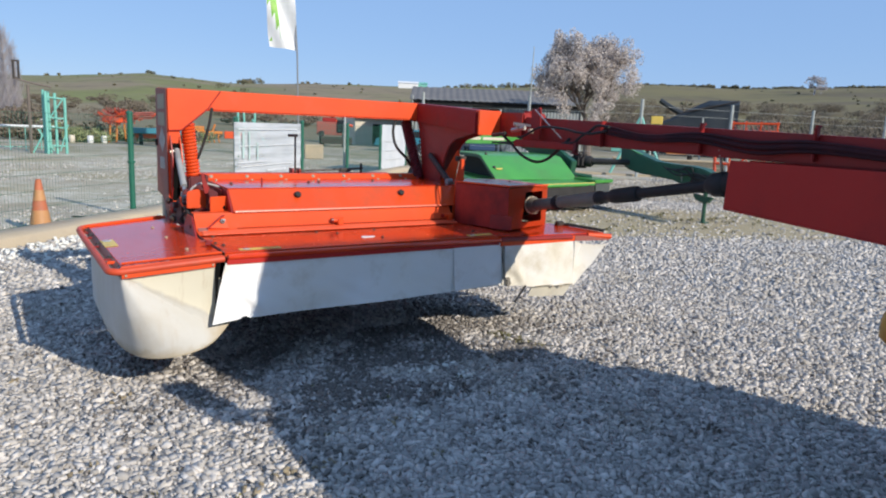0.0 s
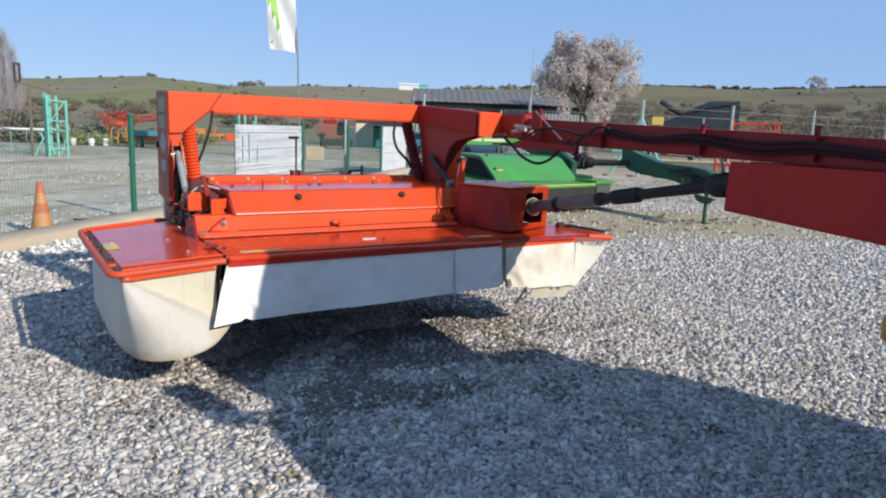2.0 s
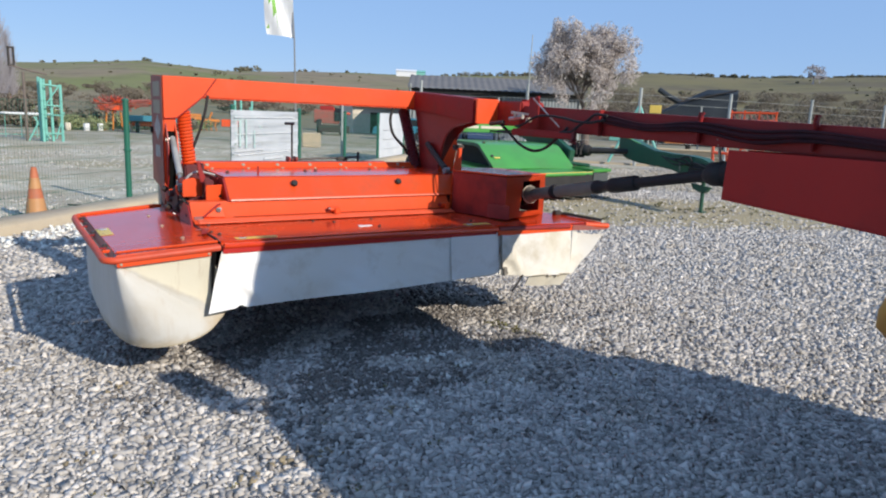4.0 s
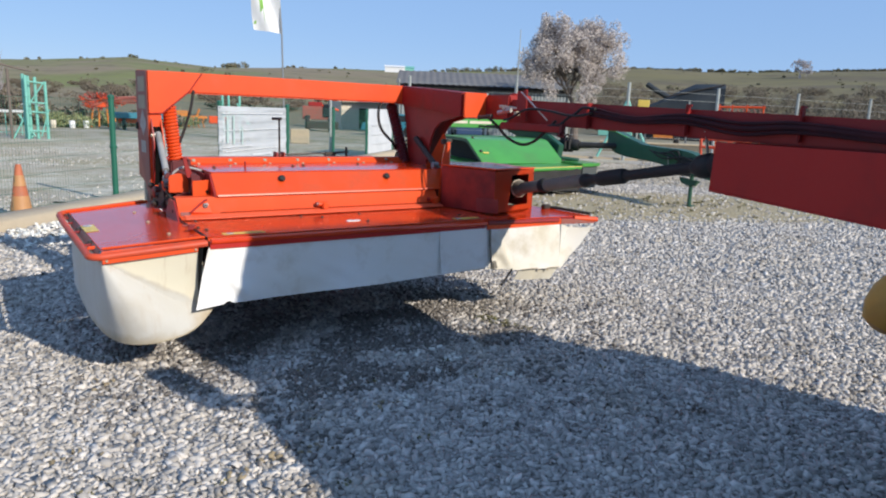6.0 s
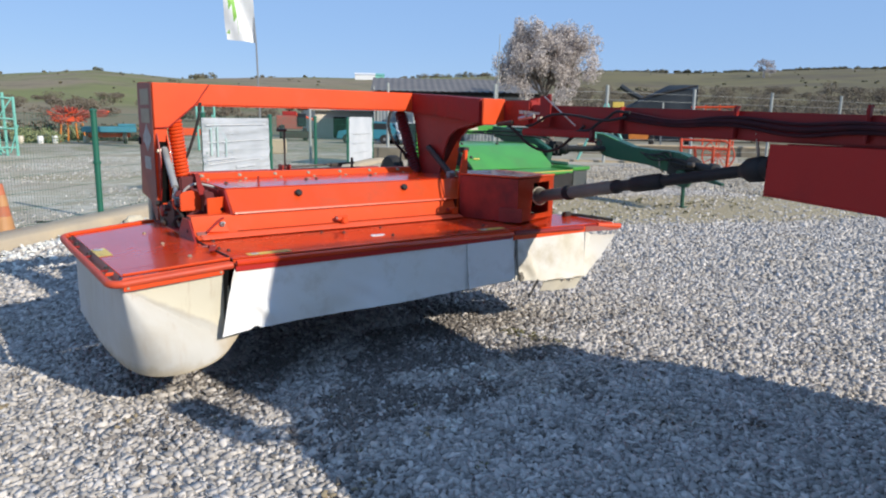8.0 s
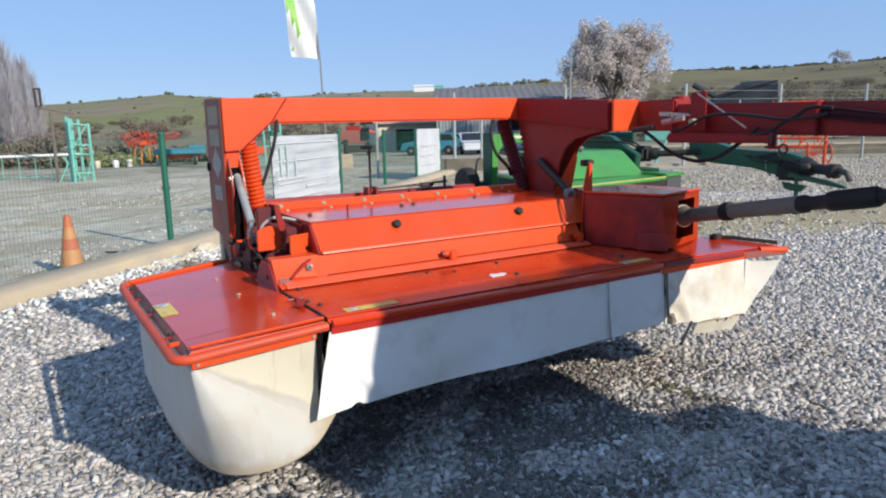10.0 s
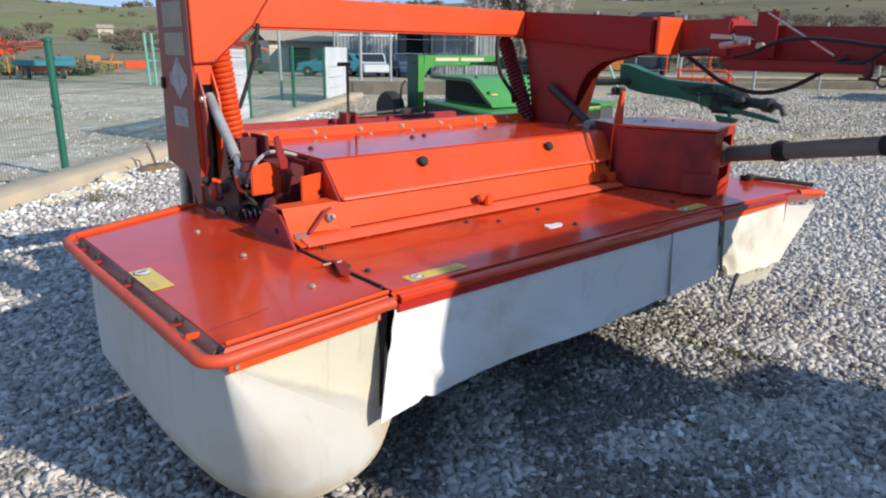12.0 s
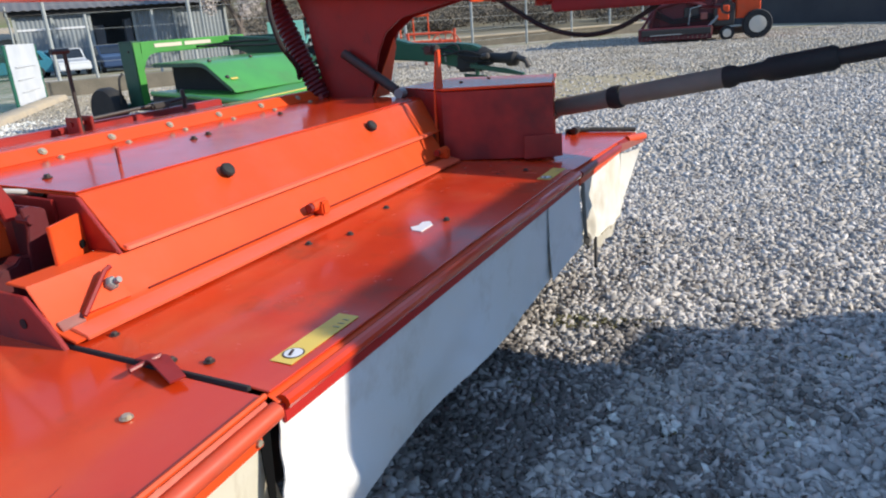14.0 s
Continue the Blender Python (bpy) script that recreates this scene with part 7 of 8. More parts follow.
cult = [("x", "frame", ORANGE, (-1.6, 1.6, -0.1, 0.1, 0.6, 0.78)), ("x", "hopper", ORANGE, (-0.4, 0.4, -0.3, 0.3, 0.7, 1.1)), ("x", "frame", RED, (1.7, 2.9, -0.1, 0.2, 0.3, 0.8)), ("b", "mast", ORANGE, [(0.9, 0, 0.7), (1.1, 0, 1.25)], 0.07)]
cult += [("b", "tine", ORANGE, [(-1.5 + 0.32 * k, 0, 0.7), (-1.6 + 0.32 * k, -0.25, 0.35), (-1.5 + 0.32 * k, -0.1, 0.0)], 0.035) for k in range(10)]
implement("cultivator", 13.6, 50, "orange and red tined cultivator", "cultivator", cult)
scrub("garden_shrubs", [(rnd.uniform(4.7, 7.4), rnd.uniform(43.5, 46.5), rnd.uniform(0.25, 0.6)) for k in range(26)] + [(rnd.uniform(3.0, 14.0), rnd.uniform(48, 54), rnd.uniform(0.3, 0.8)) for k in range(30)], 150, 0.06, GARDEN, "green garden shrubs in front of the machines", 41, 0.9)
for az_, d, mat, lab in ((4.9, 43.2, PLASTER, "small cream drum among the shrubs"), (6.1, 43.0, WHITE, "small white tub among the shrubs"), (7.0, 43.4, WHITE, "small white tub among the shrubs"), (6.55, 44.5, YELLOW, "small yellow tub among the shrubs"), (9.0, 43.5, PLASTER, "small cream drum among the shrubs")):
    q = Vector(on_ground(az_, d))
    whole("drum", turned([(0.13, 0), (0.15, 0.03), (0.155, 0.18), (0.16, 0.2), (0.155, 0.22), (0.15, 0.37), (0.135, 0.4)], Matrix.Translation(q), 16), mat, lab, "drum", "drums among the shrubs")
implement("combine_harvester", 23.7, 52, "red harvester parked across the road", "harvester", [("x", "body", WORN_SIDE, (-0.9, 0.9, -1.2, 1.2, 0.8, 1.75)), ("x", "hopper", WORN_SHADE_RED, (-0.5, 0.5, -0.8, 0.8, 1.75, 2.05)), ("x", "cab", GLASS_DARK, (0.55, 1.15, -1.3, -0.6, 1.0, 1.9)), ("b", "spout", RED, [(-0.2, 0, 2.0), (1.7, 0.2, 1.5)], 0.09), ("x", "header", DARK_BOLT, (-0.6, 1.6, -2.0, -1.3, 0.2, 0.7)), ("w", "wheel", BLACK, (-0.7, -1.25, 0.55), 0.55, 0.35), ("w", "wheel", BLACK, (0.9, -1.25, 0.45), 0.45, 0.3)])
implement("concrete_block", 22.4, 31, "weathered pale concrete block by the road", "block", [("x", "block", CONCRETE, (-0.35, 0.45, -0.3, 0.3, 0.0, 0.62))])
tq = [("b", "upright", TURQUOISE, [(x, y, 0), (x, y, z)], 0.05) for x, y, z in ((-0.38, 0, 2.35), (-0.22, 0.3, 2.3), (0.0, 0.1, 2.25), (0.32, 0, 2.1), (-0.3, -0.3, 2.3))]
tq += [("b", "crossbar", TURQUOISE, [(-0.38, 0, z), (0.32, 0, z * 0.97)], 0.03) for z in (0.3, 1.0, 1.35, 2.1)]
tq += [("b", "brace", TURQUOISE, [(-0.8, 0, 0.0), (-0.35, 0, 0.9)], 0.03), ("b", "brace", TURQUOISE, [(-0.6, 0, 0.9), (-0.1, 0, 0.1)], 0.025), ("b", "brace", TURQUOISE, [(0.1, 0, 0.1), (0.4, 0, 1.1)], 0.025), ("b", "brace", TURQUOISE, [(-0.4, 0, 1.0), (0.3, 0, 2.1)], 0.025)]
implement("lifting_frame", 3.95, 30, "turquoise steel lifting frame standing upright", "steel frame", tq)
implement("lifting_frame", 17.5, 34, "pale turquoise steel frame behind the fence", "steel frame", [("b", "upright", TURQUOISE, [(x, 0, 0), (x * 1.1, 0, 2.1)], 0.05) for x in (-0.5, -0.25, 0.2)] + [("b", "brace", TURQUOISE, [(0.1, 0, 1.6), (0.8, 0, 0.3)], 0.04), ("b", "brace", TURQUOISE, [(-0.5, 0, 1.0), (0.3, 0, 1.0)], 0.03)])
implement("bracket_post", 2.35, 30, "brown post with a long arm and a hanging dark frame", "post", [("b", "post", BARK, [(0, 0, 0), (0, 0, 2.5)], 0.05), ("b", "arm", BARK, [(-0.45, 0, 2.72), (0.0, 0, 2.6), (0.75, 0, 2.45)], 0.035), ("b", "hanging_frame", DARK_BOLT, [(-0.42, 0, 2.7), (-0.42, 0, 3.35)], 0.04), ("b", "hanging_frame", DARK_BOLT, [(-0.26, 0, 2.7), (-0.26, 0, 3.35)], 0.04), ("b", "hanging_frame", DARK_BOLT, [(-0.46, 0, 3.33), (-0.22, 0, 3.33)], 0.035), ("b", "hanging_frame", DARK_BOLT, [(-0.46, 0, 2.72), (-0.22, 0, 2.72)], 0.035)])
implement("white_rail", 1.5, 33, "white top rail on a low turquoise pipe fence", "rail", [("b", "rail", WHITE, [(-3.0, 0, 0.95), (1.4, 0, 0.95)], 0.05)] + [("b", "post", TURQUOISE, [(-3.0 + 0.55 * k, 0, 0), (-3.0 + 0.55 * k, 0, 0.95)], 0.014) for k in range(9)] + [("b", "lower_rail", TURQUOISE, [(-3.0, 0, 0.12), (1.4, 0, 0.12)], 0.014)])
implement("barn", 1.2, 64, "low barn with a weathered red roof", "barn", [("x", "wall", PLASTER, (-2.4, 1.4, 0.0, 3.0, -0.4, 1.15)), ("x", "door", INSIDE_SHADE, (-1.2, -0.2, -0.05, 0.02, 0.0, 0.95))])
for (p0, p1, nm) in (((-2.7, -0.3, 1.1), (1.7, 1.5, 1.85), "roof"), ((-2.7, 3.3, 1.1), (1.7, 1.5, 1.85), "roof")):
    q = Vector(on_ground(1.2, 64))
    a_ = radians(1.2)
    P = lambda x, y, z: q + Vector((x * math.cos(a_) + y * math.sin(a_), -x * math.sin(a_) + y * math.cos(a_), z))
    part(nm, plate([P(p0[0], p0[1], p0[2]), P(p1[0], p0[1], p0[2]), P(p1[0], p1[1], p1[2]), P(p0[0], p1[1], p1[2])], 0.06, 0.01), OLD_TILE, bpy.data.objects["barn"], "weathered red roof sheets")
q = Vector(on_ground(3.6, 62))
whole("tent", prism([(q.x - 1.2, q.z), (q.x - 1.2, q.z + 0.75), (q.x - 0.6, q.z + 1.2), (q.x + 0.5, q.z + 1.25), (q.x + 1.2, q.z + 0.75), (q.x + 1.2, q.z)], q.y - 1.5, q.y + 2.5, "y", 0.05), BANNER, "pale canvas storage tent beside the barn", "tent")
spreader = implement("spreader", 53.6, 47, "dark machine under a blue-black cover with a slanted chute", "farm machine", [("b", "chute", DARK_COVER, [(-1.2, 0, 3.0), (-2.2, 0, 3.5), (-2.9, 0, 3.95)], 0.17), ("b", "rail", DARK_BOLT, [(-1.6, -0.85, 3.15), (1.7, -0.85, 3.95)], 0.05), ("b", "post", POST_GREY, [(-0.2, -1.2, 0), (-0.2, -1.2, 2.9)], 0.05), ("b", "post", POST_GREY, [(2.2, -1.2, 0), (2.2, -1.2, 2.8)], 0.05), ("w", "wheel", BLACK, (-0.9, -1.0, 0.5), 0.5, 0.3), ("w", "wheel", BLACK, (1.2, -1.0, 0.5), 0.5, 0.3)])
q, a_ = Vector(on_ground(53.6, 47)), radians(53.6)
P = lambda x, y, z: q + Vector((x * math.cos(a_) + y * math.sin(a_), -x * math.sin(a_) + y * math.cos(a_), z))
rows = []
for k in range(13):
    x = -3.4 + 5.2 * k / 12
    top = 2.2 + 1.55 * min(1.0, max(0.0, (x + 3.4) / 3.0)) + 0.25 * (x > -0.2) + 0.1 * noise.noise((x, 0, 2))
    half = 0.85 + 0.1 * noise.noise((x * 1.3, 1, 0))
    rows.append([P(x, -half, 0.5), P(x, -half, top * 0.6), P(x, -half * 0.9, top * 0.93), P(x, -half * 0.5, top), P(x, half * 0.5, top), P(x, half, top * 0.9), P(x, half, 0.5)])
part("cover", rows_sheet(rows, 0.02), DARK_COVER, spreader, "wrinkled blue-black cover", 40)
implement("yellow_hopper", 49.9, 46, "small yellow hopper behind the fence", "hopper", [("x", "hopper", YELLOW, (-0.3, 0.4, -0.3, 0.3, 2.4, 2.9)), ("b", "leg", POST_GREY, [(-0.2, 0, 0), (-0.2, 0, 2.4)], 0.06), ("b", "leg", POST_GREY, [(0.3, 0, 0), (0.3, 0, 2.4)], 0.06), ("x", "bin", TURQUOISE, (-2.6, -0.5, -0.4, 0.4, 0.6, 2.0)), ("x", "bin", ORANGE, (0.8, 2.0, -0.4, 0.4, 0.6, 1.9))])
implement("red_harrow", 57.2, 45, "red framed harrow standing behind the fence", "harrow", [("b", "bar", RED, [(-1.4, 0, z), (1.2, 0, z + 0.05)], 0.06) for z in (1.7, 2.15, 2.6)] + [("b", "upright", RED, [(x, 0, 0), (x, 0, 2.75)], 0.05) for x in (-1.3, -0.6, 0.2, 1.1)] + [("b", "tine", WORN_SIDE, [(-1.2 + 0.3 * k, 0, 2.5), (-1.05 + 0.3 * k, -0.3, 2.2), (-1.2 + 0.3 * k, -0.2, 1.9)], 0.03) for k in range(8)])
wheel_rake = [("b", "frame", RAIL_RED, [(-0.75, 0, 0.75), (0.75, 0, 0.72)], 0.05), ("b", "frame", RAIL_RED, [(-0.8, 0.2, 1.0), (0.7, 0.2, 0.98)], 0.04), ("b", "mast", RAIL_RED, [(0.75, 0, 0.1), (0.78, 0, 1.1)], 0.05), ("b", "mast", RAIL_RED, [(-0.7, 0, 0.2), (-0.75, 0, 1.05)], 0.05), ("b", "leg", RAIL_RED, [(-0.2, 0, 0), (-0.3, 0, 0.8)], 0.05), ("b", "leg", RAIL_RED, [(0.3, 0, 0), (0.3, 0, 0.8)], 0.05)]
c0, rad = (0.45, -0.25, 0.52), 0.5
ring = [(c0[0] + rad * math.cos(k * math.pi / 12), c0[1], c0[2] + rad * math.sin(k * math.pi / 12)) for k in range(25)]
wheel_rake += [("b", "rake_wheel", RAIL_RED, ring, 0.022)] + [("b", "spoke", RAIL_RED, [c0, ring[2 * k]], 0.014) for k in range(12)]
implement("wheel_rake", 56.2, 25.0, "small red rake with a spoked wheel on the gravel", "rake", wheel_rake)
# the deep rear box and its wheels are added, unseen, to lengthen the shadow
baler_bits = [("x", "body", DEEP_SHADE_RED, (-1.7, 1.0, -0.45, 1.6, 0.35, 1.7)), ("x", "bale_chamber", DEEP_SHADE_RED, (-1.6, 0.9, -0.2, 1.8, 1.7, 2.6)), ("x", "rear_body", DEEP_SHADE_RED, (-0.9, 0.8, 1.7, 6.5, 0.45, 2.6)), ("w", "wheel", BLACK, (-0.6, 5.0, 0.5), 0.5, 0.3), ("w", "wheel", BLACK, (0.3, 5.0, 0.5), 0.5, 0.3), ("x", "axle_beam", DARK_BOLT, (-1.5, 1.9, 0.4, 0.6, 0.15, 0.4)), ("x", "side_panel", DEEP_SHADE_RED, (-1.35, -0.2, -0.56, -0.45, 0.55, 1.65)), ("x", "side_panel", DEEP_SHADE_RED, (-0.12, 0.6, -0.54, -0.45, 0.75, 1.6)), ("x", "pickup", DEEP_SHADE_RED, (-2.1, 0.45, -1.0, -0.5, 0.10, 0.55)), ("x", "pickup_shield", DARK_BOLT, (-2.0, 0.4, -1.04, -1.0, 0.28, 0.5)), ("b", "pickup_guard", GREY_PAINT, [(-1.7, -1.06, 0.3), (-0.6, -1.06, 0.31)], 0.02), ("x", "hood", RED, (1.25, 2.05, -0.7, 0.6, 0.72, 1.7)), ("x", "gear_case", DARK_BOLT, (0.5, 1.2, -0.8, -0.5, 0.5, 1.25)), ("x", "chain_cover", RED, (0.62, 1.0, -0.86, -0.8, 0.7, 1.2))]
baler_bits += [("b", "pickup_tine", DARK_BOLT, [(-1.95 + 0.16 * k, -1.0, 0.3), (-2.0 + 0.16 * k, -1.12, 0.14)], 0.012) for k in range(15)]
baler_bits += [("b", "hose", BLACK, [(-1.6, -0.6, 1.2 - 0.1 * k), (-0.9, -0.75, 0.8 - 0.06 * k), (0.2, -0.65, 0.95 - 0.1 * k), (0.9, -0.6, 0.8)], 0.025) for k in range(3)]
baler_bits += [("b", "strut", DEEP_SHADE_RED, [(-2.0, -0.7, 0.5), (-1.5, -0.6, 1.3)], 0.05), ("b", "strut", GREY_PAINT, [(0.2, -0.85, 0.4), (0.75, -0.8, 0.95)], 0.045), ("b", "drawbar", WORN_SIDE, [(-1.8, -0.6, 0.9), (-2.2, -0.8, 1.0)], 0.05), ("b", "pipe", WHITE, [(1.2, -0.75, 1.5), (2.3, -0.75, 1.6)], 0.03), ("w", "wheel", BLACK, (1.95, -0.95, 0.5), 0.5, 0.3, 1), ("w", "wheel", BLACK, (0.95, -0.95, 0.25), 0.25, 0.16, 1)]
baler_bits += [("b", "belt_guard", DEEP_SHADE_RED, [(-1.7, -0.62, 0.6), (-1.5, -0.7, 1.25), (-0.6, -0.7, 1.45), (0.3, -0.62, 1.2)], 0.07), ("x", "tool_box", DARK_BOLT, (-0.5, 0.0, -0.66, -0.56, 0.85, 1.2)), ("x", "worn_panel", WORN_SIDE, (0.05, 0.3, -0.72, -0.6, 0.75, 1.0)), ("b", "linkage", GREY_PAINT, [(-0.35, -0.7, 0.6), (-0.3, -0.72, 1.15), (0.1, -0.7, 1.25)], 0.025)]
implement("baler", 76.6, 29.2, "red baler, darkened as in shade, with a large white-rimmed wheel", "baler", baler_bits)
at, n = oriented((13.3, 23.2), (16.6, 20.9))
end_wall = thing("low_wall", (13.3, 23.2, ground_height(13.3, 23.2)), "low tan retaining wall at the end of the kerb", "wall")
part("wall", slab(at, 0, n, 0, 0.25, -0.1, 0.46, 0.03), MOSSY, end_wall)
at, n = oriented((26.5, 25.0), (43.5, 9.0))
far_wall = thing("low_wall", (26.5, 25.0, ground_height(26.5, 25.0)), "low weathered concrete wall along the end of the yard", "wall")
part("wall", slab(at, 0, n, 0, 0.25, -0.4, 0.42, 0.02), MOSSY, far_wall)
part("coping", slab(at, -0.05, n + 0.05, -0.03, 0.28, 0.42, 0.52, 0.02), CONCRETE, far_wall, "pale concrete coping")
at, n = oriented((46.0, 7.7), (31.0, -5.2))
low_wall = thing("low_wall", (46.0, 7.7, -0.2), "low dark grey boundary wall at the edge of the yard", "wall")
part("wall", slab(at, 0, n, 0, 0.3, -0.3, 1.3, 0.02), WALL_DARK, low_wall)

# poles and flag
pole = thing("flagpole", on_ground(21.3, 31), "tall thin pole with a white and green banner flag", "flag")
fp = Vector(on_ground(21.3, 31))
part("pole", tube([fp, fp + Vector((-0.1, 0, 4.5)), fp + Vector((-0.35, 0, 8.6))], 0.04, 8, None, [0.045, 0.035, 0.02]), STEEL, pole)
side = Vector((-0.93, 0.36, 0))
rows = []
for k in range(17):
    s = k / 16
    z = 8.5 - s * 3.95
    x0 = fp + Vector((-0.35 + 0.25 * s, 0, z))
    rows.append([x0 + side * (1.25 * j / 8 * (1 - 0.1 * s)) + Vector((0, 0.10 * math.sin(j * 0.9 + k * 0.5), 0.10 * (j / 8) * (1 if s > 0.9 else 0.3))) for j in range(9)])
part("flag", rows_sheet(rows, 0.004), WHITE, pole, "white flag cloth", 60)
GREEN_PRINT = material("green_print", (0.16, 0.42, 0.06), 0.6, second=(0.35, 0.5, 0.12), scale=3)
part("printed_edge", rows_sheet([[p + Vector((0.02, -0.012, 0)) for p in r[5:]] for r in rows[:16]], 0.003), GREEN_PRINT, pole, "green printed border", 60)
p2 = Vector((14.9, 18.0, ground_height(14.9, 18.0)))
whole("thin_pole", tube([p2, p2 + Vector((0.02, 0, 2.2)), p2 + Vector((0.06, 0.0, 4.25))], 0.022, 8, None, [0.028, 0.022, 0.012]), POST_GREY, "thin pale pole at the corner of the yard", "pole")
for x, y, h in ((10.1, 21.9, 2.0), (14.6, 22.4, 2.3), (17.5, 22.9, 2.4)):
    z = ground_height(x, y)
    whole("pale_post", tube([(x, y, z - 0.1), (x, y, z + h)], 0.045, 8), POST_GREY, "pale grey metal post beyond the fence", "post", "pale posts")
p = fence_point(0.45, 0.35, 0)
whole("cable", tube(curve_points([(0.9, 11.3, 0.012), (1.4, 11.0, 0.014), (2.0, 11.05, 0.012)]), 0.012, 6), BLACK, "black cable lying by the fence", "cable")

# rusty stand with two rods, and larger stones, by the kerb
stand = thing("rusty_stand", (2.66, 11.0, 0.0), "rusty iron base with two upright rods by the kerb", "stand")
ring = [(math.cos(k * math.pi / 8), math.sin(k * math.pi / 8), 0.9 + 0.18 * noise.noise((k * 0.9, 2, 0))) for k in range(16)]
disc = rows_sheet([[Vector((2.66 + 0.27 * q * r * c + 0.02 * sn, 10.99 + 0.15 * q * r * sn + 0.05 * c, z)) for c, sn, r in ring + ring[:1]] for q, z in ((1.0, 0.0), (0.97, 0.05), (0.75, 0.078), (0.3, 0.085), (0.02, 0.085))])
part("base", disc, RUST, stand)
part("rod", tube([(2.66, 11.0, 0.06), (2.63, 11.0, 0.19), (2.575, 11.0, 0.345)], 0.017, 7), RUST, stand)
part("rod", tube(curve_points([(2.475, 10.97, 0.05), (2.47, 10.97, 0.12), (2.455, 10.97, 0.15), (2.40, 10.97, 0.155)]), 0.008, 6), RUST, stand)


def boulder(seed, x, y, r, squash, mat):
    bm = bmesh.new()
    bmesh.ops.create_icosphere(bm, subdivisions=2, radius=1.0)
    for v in bm.verts:
        v.co *= 1 + 0.45 * noise.noise(v.co * 1.1 + Vector((seed * 3.7, 0, 0)))
        v.co = Vector((v.co.x * r * 1.2 + x, v.co.y * r * 0.85 + y, v.co.z * r * squash + r * squash * 0.45))
    return whole("stone", bm, mat, "pale tan field stone lying against the kerb", "stone", "stones along the kerb", sharp=25)


for k, (x, y, r) in enumerate(((2.0, 10.52, 0.115), (2.2, 10.64, 0.055), (2.13, 10.55, 0.04), (1.67, 10.13, 0.05), (1.77, 10.2, 0.045), (1.5, 9.97, 0.05), (1.38, 9.88, 0.055), (1.2, 9.7, 0.05), (1.87, 10.36, 0.04), (1.6, 10.02, 0.038), (1.28, 9.72, 0.045), (3.0, 11.35, 0.05), (3.2, 11.5, 0.06))):
    boulder(k + 1, x, y, r, 0.75, TAN_STONE)

# weeds between the stones
rngw = np.random.default_rng(8)
cen = [(3.02 + 0.17 * u + rngw.normal(0, 0.03), 4.12 - 0.52 * u + rngw.normal(0, 0.03), 0.006, 0.035) for u in rngw.uniform(0, 1, 60)] + [(0.5 + rngw.normal(0, 0.4), 2.6 + rngw.normal(0, 0.3), 0.01, 0.035) for k in range(14)] + [(2.2 + rngw.normal(0, 0.5), 3.5 + rngw.normal(0, 0.35), 0.01, 0.04) for k in range(16)] + [(1.62 + rngw.normal(0, 0.11), 9.6 + rngw.normal(0, 0.10), 0.04, 0.06) for k in range(26)]
v, f = leaf_cloud(cen, 12, 0.010, rngw, 0.5)
tagged(new("weeds", cloud_mesh("weeds", v, f, WEED)), "low dry weeds between the stones", "weeds", kind="stuff")

# ---- crushed stone ----


def scatter_stones(name, spots, label, mat=STONE):
    """Angular chips bedded in the ground, as one mesh."""
    n = len(spots)
    rng = np.random.default_rng(5)
    cube = np.array([(-1, -1, -1), (1, -1, -1), (1, 1, -1), (-1, 1, -1), (-1, -1, 1), (1, -1, 1), (1, 1, 1), (-1, 1, 1)], float)
    quad = np.array([(4, 5, 6, 7), (0, 1, 5, 4), (1, 2, 6, 5), (2, 3, 7, 6), (3, 0, 4, 7)])
    v = np.repeat(cube[None], n, 0) * rng.uniform(0.3, 1.25, (n, 8, 3))
    size = spots[:, 2:3] * np.stack([rng.uniform(0.95, 1.95, n), rng.uniform(0.6, 1.05, n), rng.uniform(0.4, 0.9, n)], 1)
    v *= size[:, None, :]
    a, b = rng.uniform(0, 2 * math.pi, n), rng.normal(0, 0.45, n)
    ca, sa, cb, sb = np.cos(a), np.sin(a), np.cos(b), np.sin(b)
    x, z = v[..., 0] * cb[:, None] - v[..., 2] * sb[:, None], v[..., 0] * sb[:, None] + v[..., 2] * cb[:, None]
    y = v[..., 1]
    v = np.stack([x * ca[:, None] - y * sa[:, None] + spots[:, 0:1], x * sa[:, None] + y * ca[:, None] + spots[:, 1:2], z + spots[:, 2:3] * 0.2 + rng.uniform(-0.003, 0.004, (n, 1))], 2)
    v[..., 2] -= 0.006 * np.clip(np.hypot(spots[:, 0:1], spots[:, 1:2]) - 12, 0, 58)
    f = (quad[None] + (np.arange(n) * 8)[:, None, None]).reshape(-1, 4)
    me = bpy.data.meshes.new(name)
    me.vertices.add(n * 8)
    me.vertices.foreach_set("co", v.reshape(-1))
    me.loops.add(len(f) * 4)
    me.loops.foreach_set("vertex_index", f.reshape(-1))
    me.polygons.add(len(f))
    me.polygons.foreach_set("loop_start", np.arange(len(f)) * 4)
    me.polygons.foreach_set("loop_total", np.full(len(f), 4))
    me.update(calc_edges=True)
    me.materials.append(mat)
    return tagged(new(name, me), label, "gravel", kind="stuff")


def spread(x0, x1, y0, y1, step, lo, hi, keep, seed):
    rng = np.random.default_rng(seed)
    gx, gy = np.meshgrid(np.arange(x0, x1, step), np.arange(y0, y1, step))
    p = np.stack([gx.ravel(), gy.ravel()], 1) + rng.uniform(-0.5, 0.5, (gx.size, 2)) * step
    p = p[keep(p[:, 0], p[:, 1])]
    return np.concatenate([p, lo + (hi - lo) * rng.uniform(0, 1, (len(p), 1)) ** 1.7], 1)


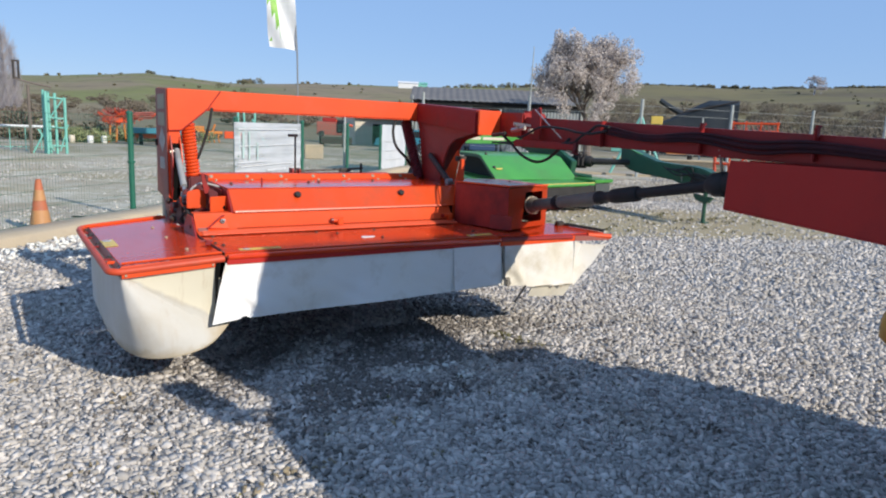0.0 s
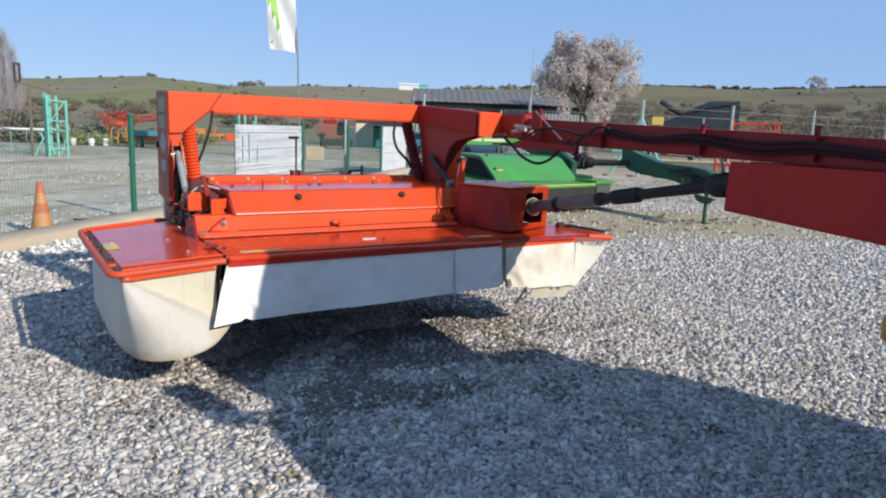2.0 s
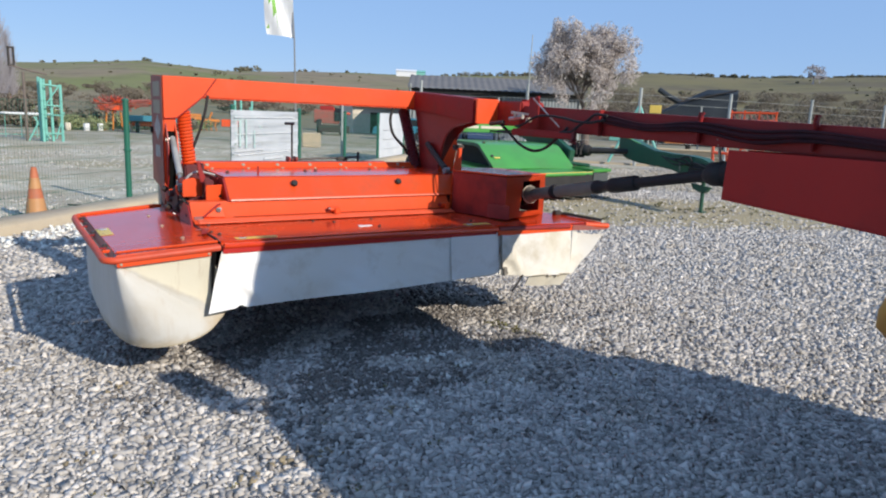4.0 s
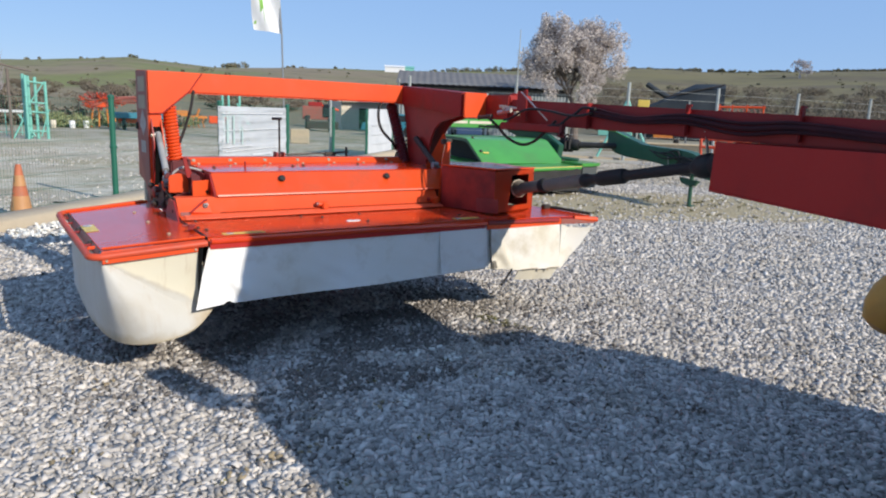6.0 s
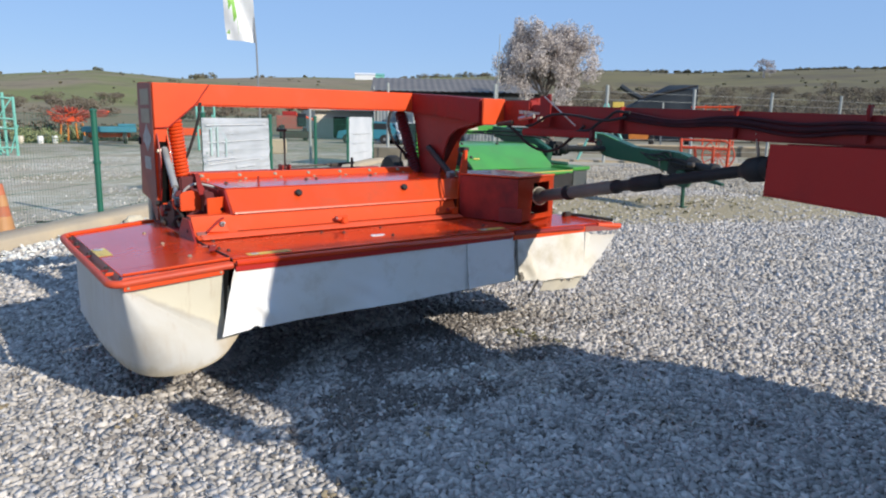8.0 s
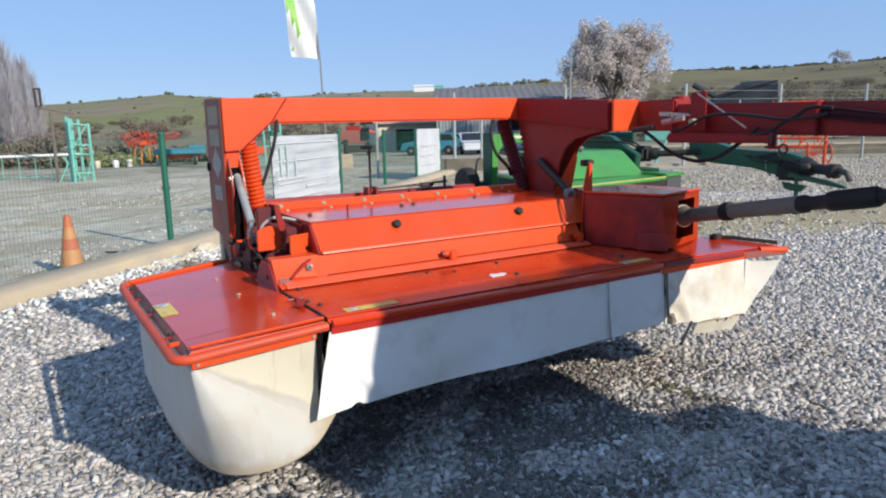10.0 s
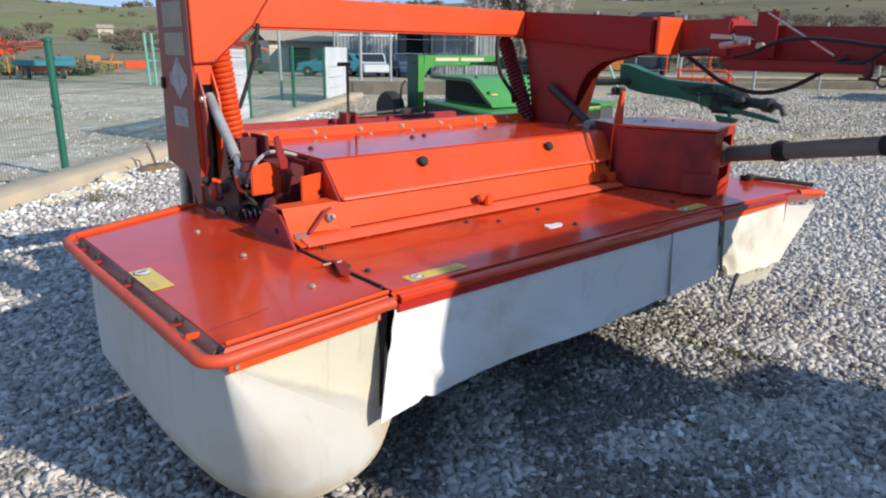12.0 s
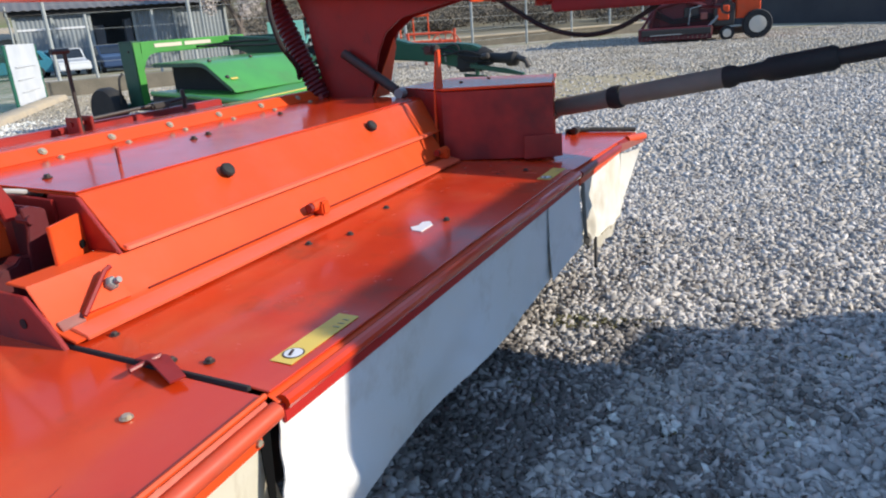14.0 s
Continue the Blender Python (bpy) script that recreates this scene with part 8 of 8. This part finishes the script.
def in_yard(x, y):
    sandy = ((x - 10.5) * 0.93 - (y - 8.0) * 0.36) ** 2 / 6.2 ** 2 + ((x - 10.5) * 0.36 + (y - 8.0) * 0.93) ** 2 / 2.1 ** 2
    keep = np.random.default_rng(len(x)).uniform(0, 1, len(x))
    return ((y - x) * 0.7071 < 6.18) & ((sandy > 0.9) | (keep < 0.10 + 0.4 * np.clip(sandy - 0.3, 0, 1)))



near_zone = lambda x, y: (x > -1.4) & (x < 6.0) & (y > 0.9) & (y < 6.6)
scatter_stones("gravel", np.concatenate([
    spread(-1.4, 6.0, 0.9, 6.6, 0.0243, 0.0075, 0.0195, lambda x, y: in_yard(x, y), 1),
    spread(-4, 14, 0.0, 18, 0.048, 0.011, 0.025, lambda x, y: in_yard(x, y) & ~near_zone(x, y) & (x + y < 24), 2),
    spread(-6, 14, -2.5, 6.6, 0.085, 0.014, 0.03, lambda x, y: in_yard(x, y) & ((y < 0) | (x < -4)), 6),
]), "pale grey crushed limestone chips covering the yard")
scatter_stones("dusty_gravel", np.concatenate([
    spread(14, 26, 0.0, 22, 0.085, 0.016, 0.031, lambda x, y: in_yard(x, y) & (x + y < 36), 3),
    spread(18, 36, -2, 18, 0.14, 0.018, 0.034, lambda x, y: in_yard(x, y) & (x + y >= 36 - 0.01 * x) & (x + y < 47) & (y < x - 3), 7),
    spread(26, 34, -4, 10, 0.12, 0.017, 0.033, lambda x, y: in_yard(x, y) & (x + y < 36), 8),
    spread(4, 14, 10, 22, 0.10, 0.013, 0.027, lambda x, y: in_yard(x, y) & (x + y >= 24) & (x + y < 36), 4),
]), "dusty tan-grey gravel at the far side of the yard", DUSTY_STONE)
pale = []
rng = np.random.default_rng(12)
for x, y, n, spread_x in ((2.25, 3.63, 12, 0.09), (2.32, 3.42, 9, 0.05), (2.49, 3.05, 8, 0.05), (1.77, 3.06, 8, 0.05), (2.05, 3.3, 3, 0.05)):
    for k in range(n):
        pale.append((x + rng.normal(0, spread_x), y + rng.normal(0, 0.03), rng.uniform(0.007, 0.015)))
for k in range(1500):
    q = fence_point(rng.uniform(-6, 9), -0.55 - abs(rng.normal(0, 0.4)))
    pale.append((q.x, q.y, rng.uniform(0.011, 0.028)))
pale = np.array(pale)
ob = scatter_stones("white_stones", pale, "scattered white stones and rubble on the ground", PALE_STONE)
ob.location.z = 0.012
rubble = []
for k in range(16000):
    q = fence_point(rng.uniform(-9, 15), 0.1 + rng.uniform(0, 1) ** 1.3 * 10)
    if noise.noise((q.x * 0.45, q.y * 0.45, 4)) > rng.uniform(-0.3, 0.25):
        rubble.append((q.x, q.y, rng.uniform(0.008, 0.022)))
scatter_stones("rubble", np.array(rubble), "thin scatter of rubble over the packed earth")
clods = [(x + rng.normal(0, 0.05), y + rng.normal(0, 0.035), rng.uniform(0.006, 0.013)) for x, y in ((0.97, 2.84), (1.17, 2.78), (0.84, 2.75), (0.21, 3.22), (0.45, 3.99), (1.68, 3.05), (0.0, 4.5)) for k in range(7)]
ob = scatter_stones("brown_clods", np.array(clods), "brown clods of earth and dead leaves on the gravel", CLOD)
ob.location.z = 0.012
crumbs = []
for k in range(15000):
    x, y = rng.normal(2.1, 0.75), rng.normal(4.1, 0.62)
    if noise.noise((x * 2.2, y * 2.2, 9)) > rng.uniform(-0.15, 0.3):
        crumbs.append((x, y, rng.uniform(0.006, 0.015)))
ob = scatter_stones("soil_crumbs", np.array(crumbs), "dark brown crumbs of soil fallen over the gravel", SOIL)
ob.location.z = 0.008
cen = [(x + rng.normal(0, 0.045), y + rng.normal(0, 0.03), 0.03, 0.03) for x, y in ((2.235, 3.26), (2.75, 3.51), (1.93, 3.22), (3.03, 2.2)) for k in range(4)]
v, f = leaf_cloud(cen, 12, 0.010, rng, 0.5)
tagged(new("dead_tufts", cloud_mesh("dead_tufts", v, f, BARK)), "small dark tufts of dead weed on the gravel", "weeds", kind="stuff")
cen = [(10.5 + rng.normal(0, 2.0), 8.0 + rng.normal(0, 0.6), 0.015, 0.06) for k in range(70)]
v, f = leaf_cloud(cen, 10, 0.02, rng, 0.4)
tagged(new("weeds", cloud_mesh("weeds", v, f, WEED)), "thin dry weeds on the sandy strip", "weeds", kind="stuff")
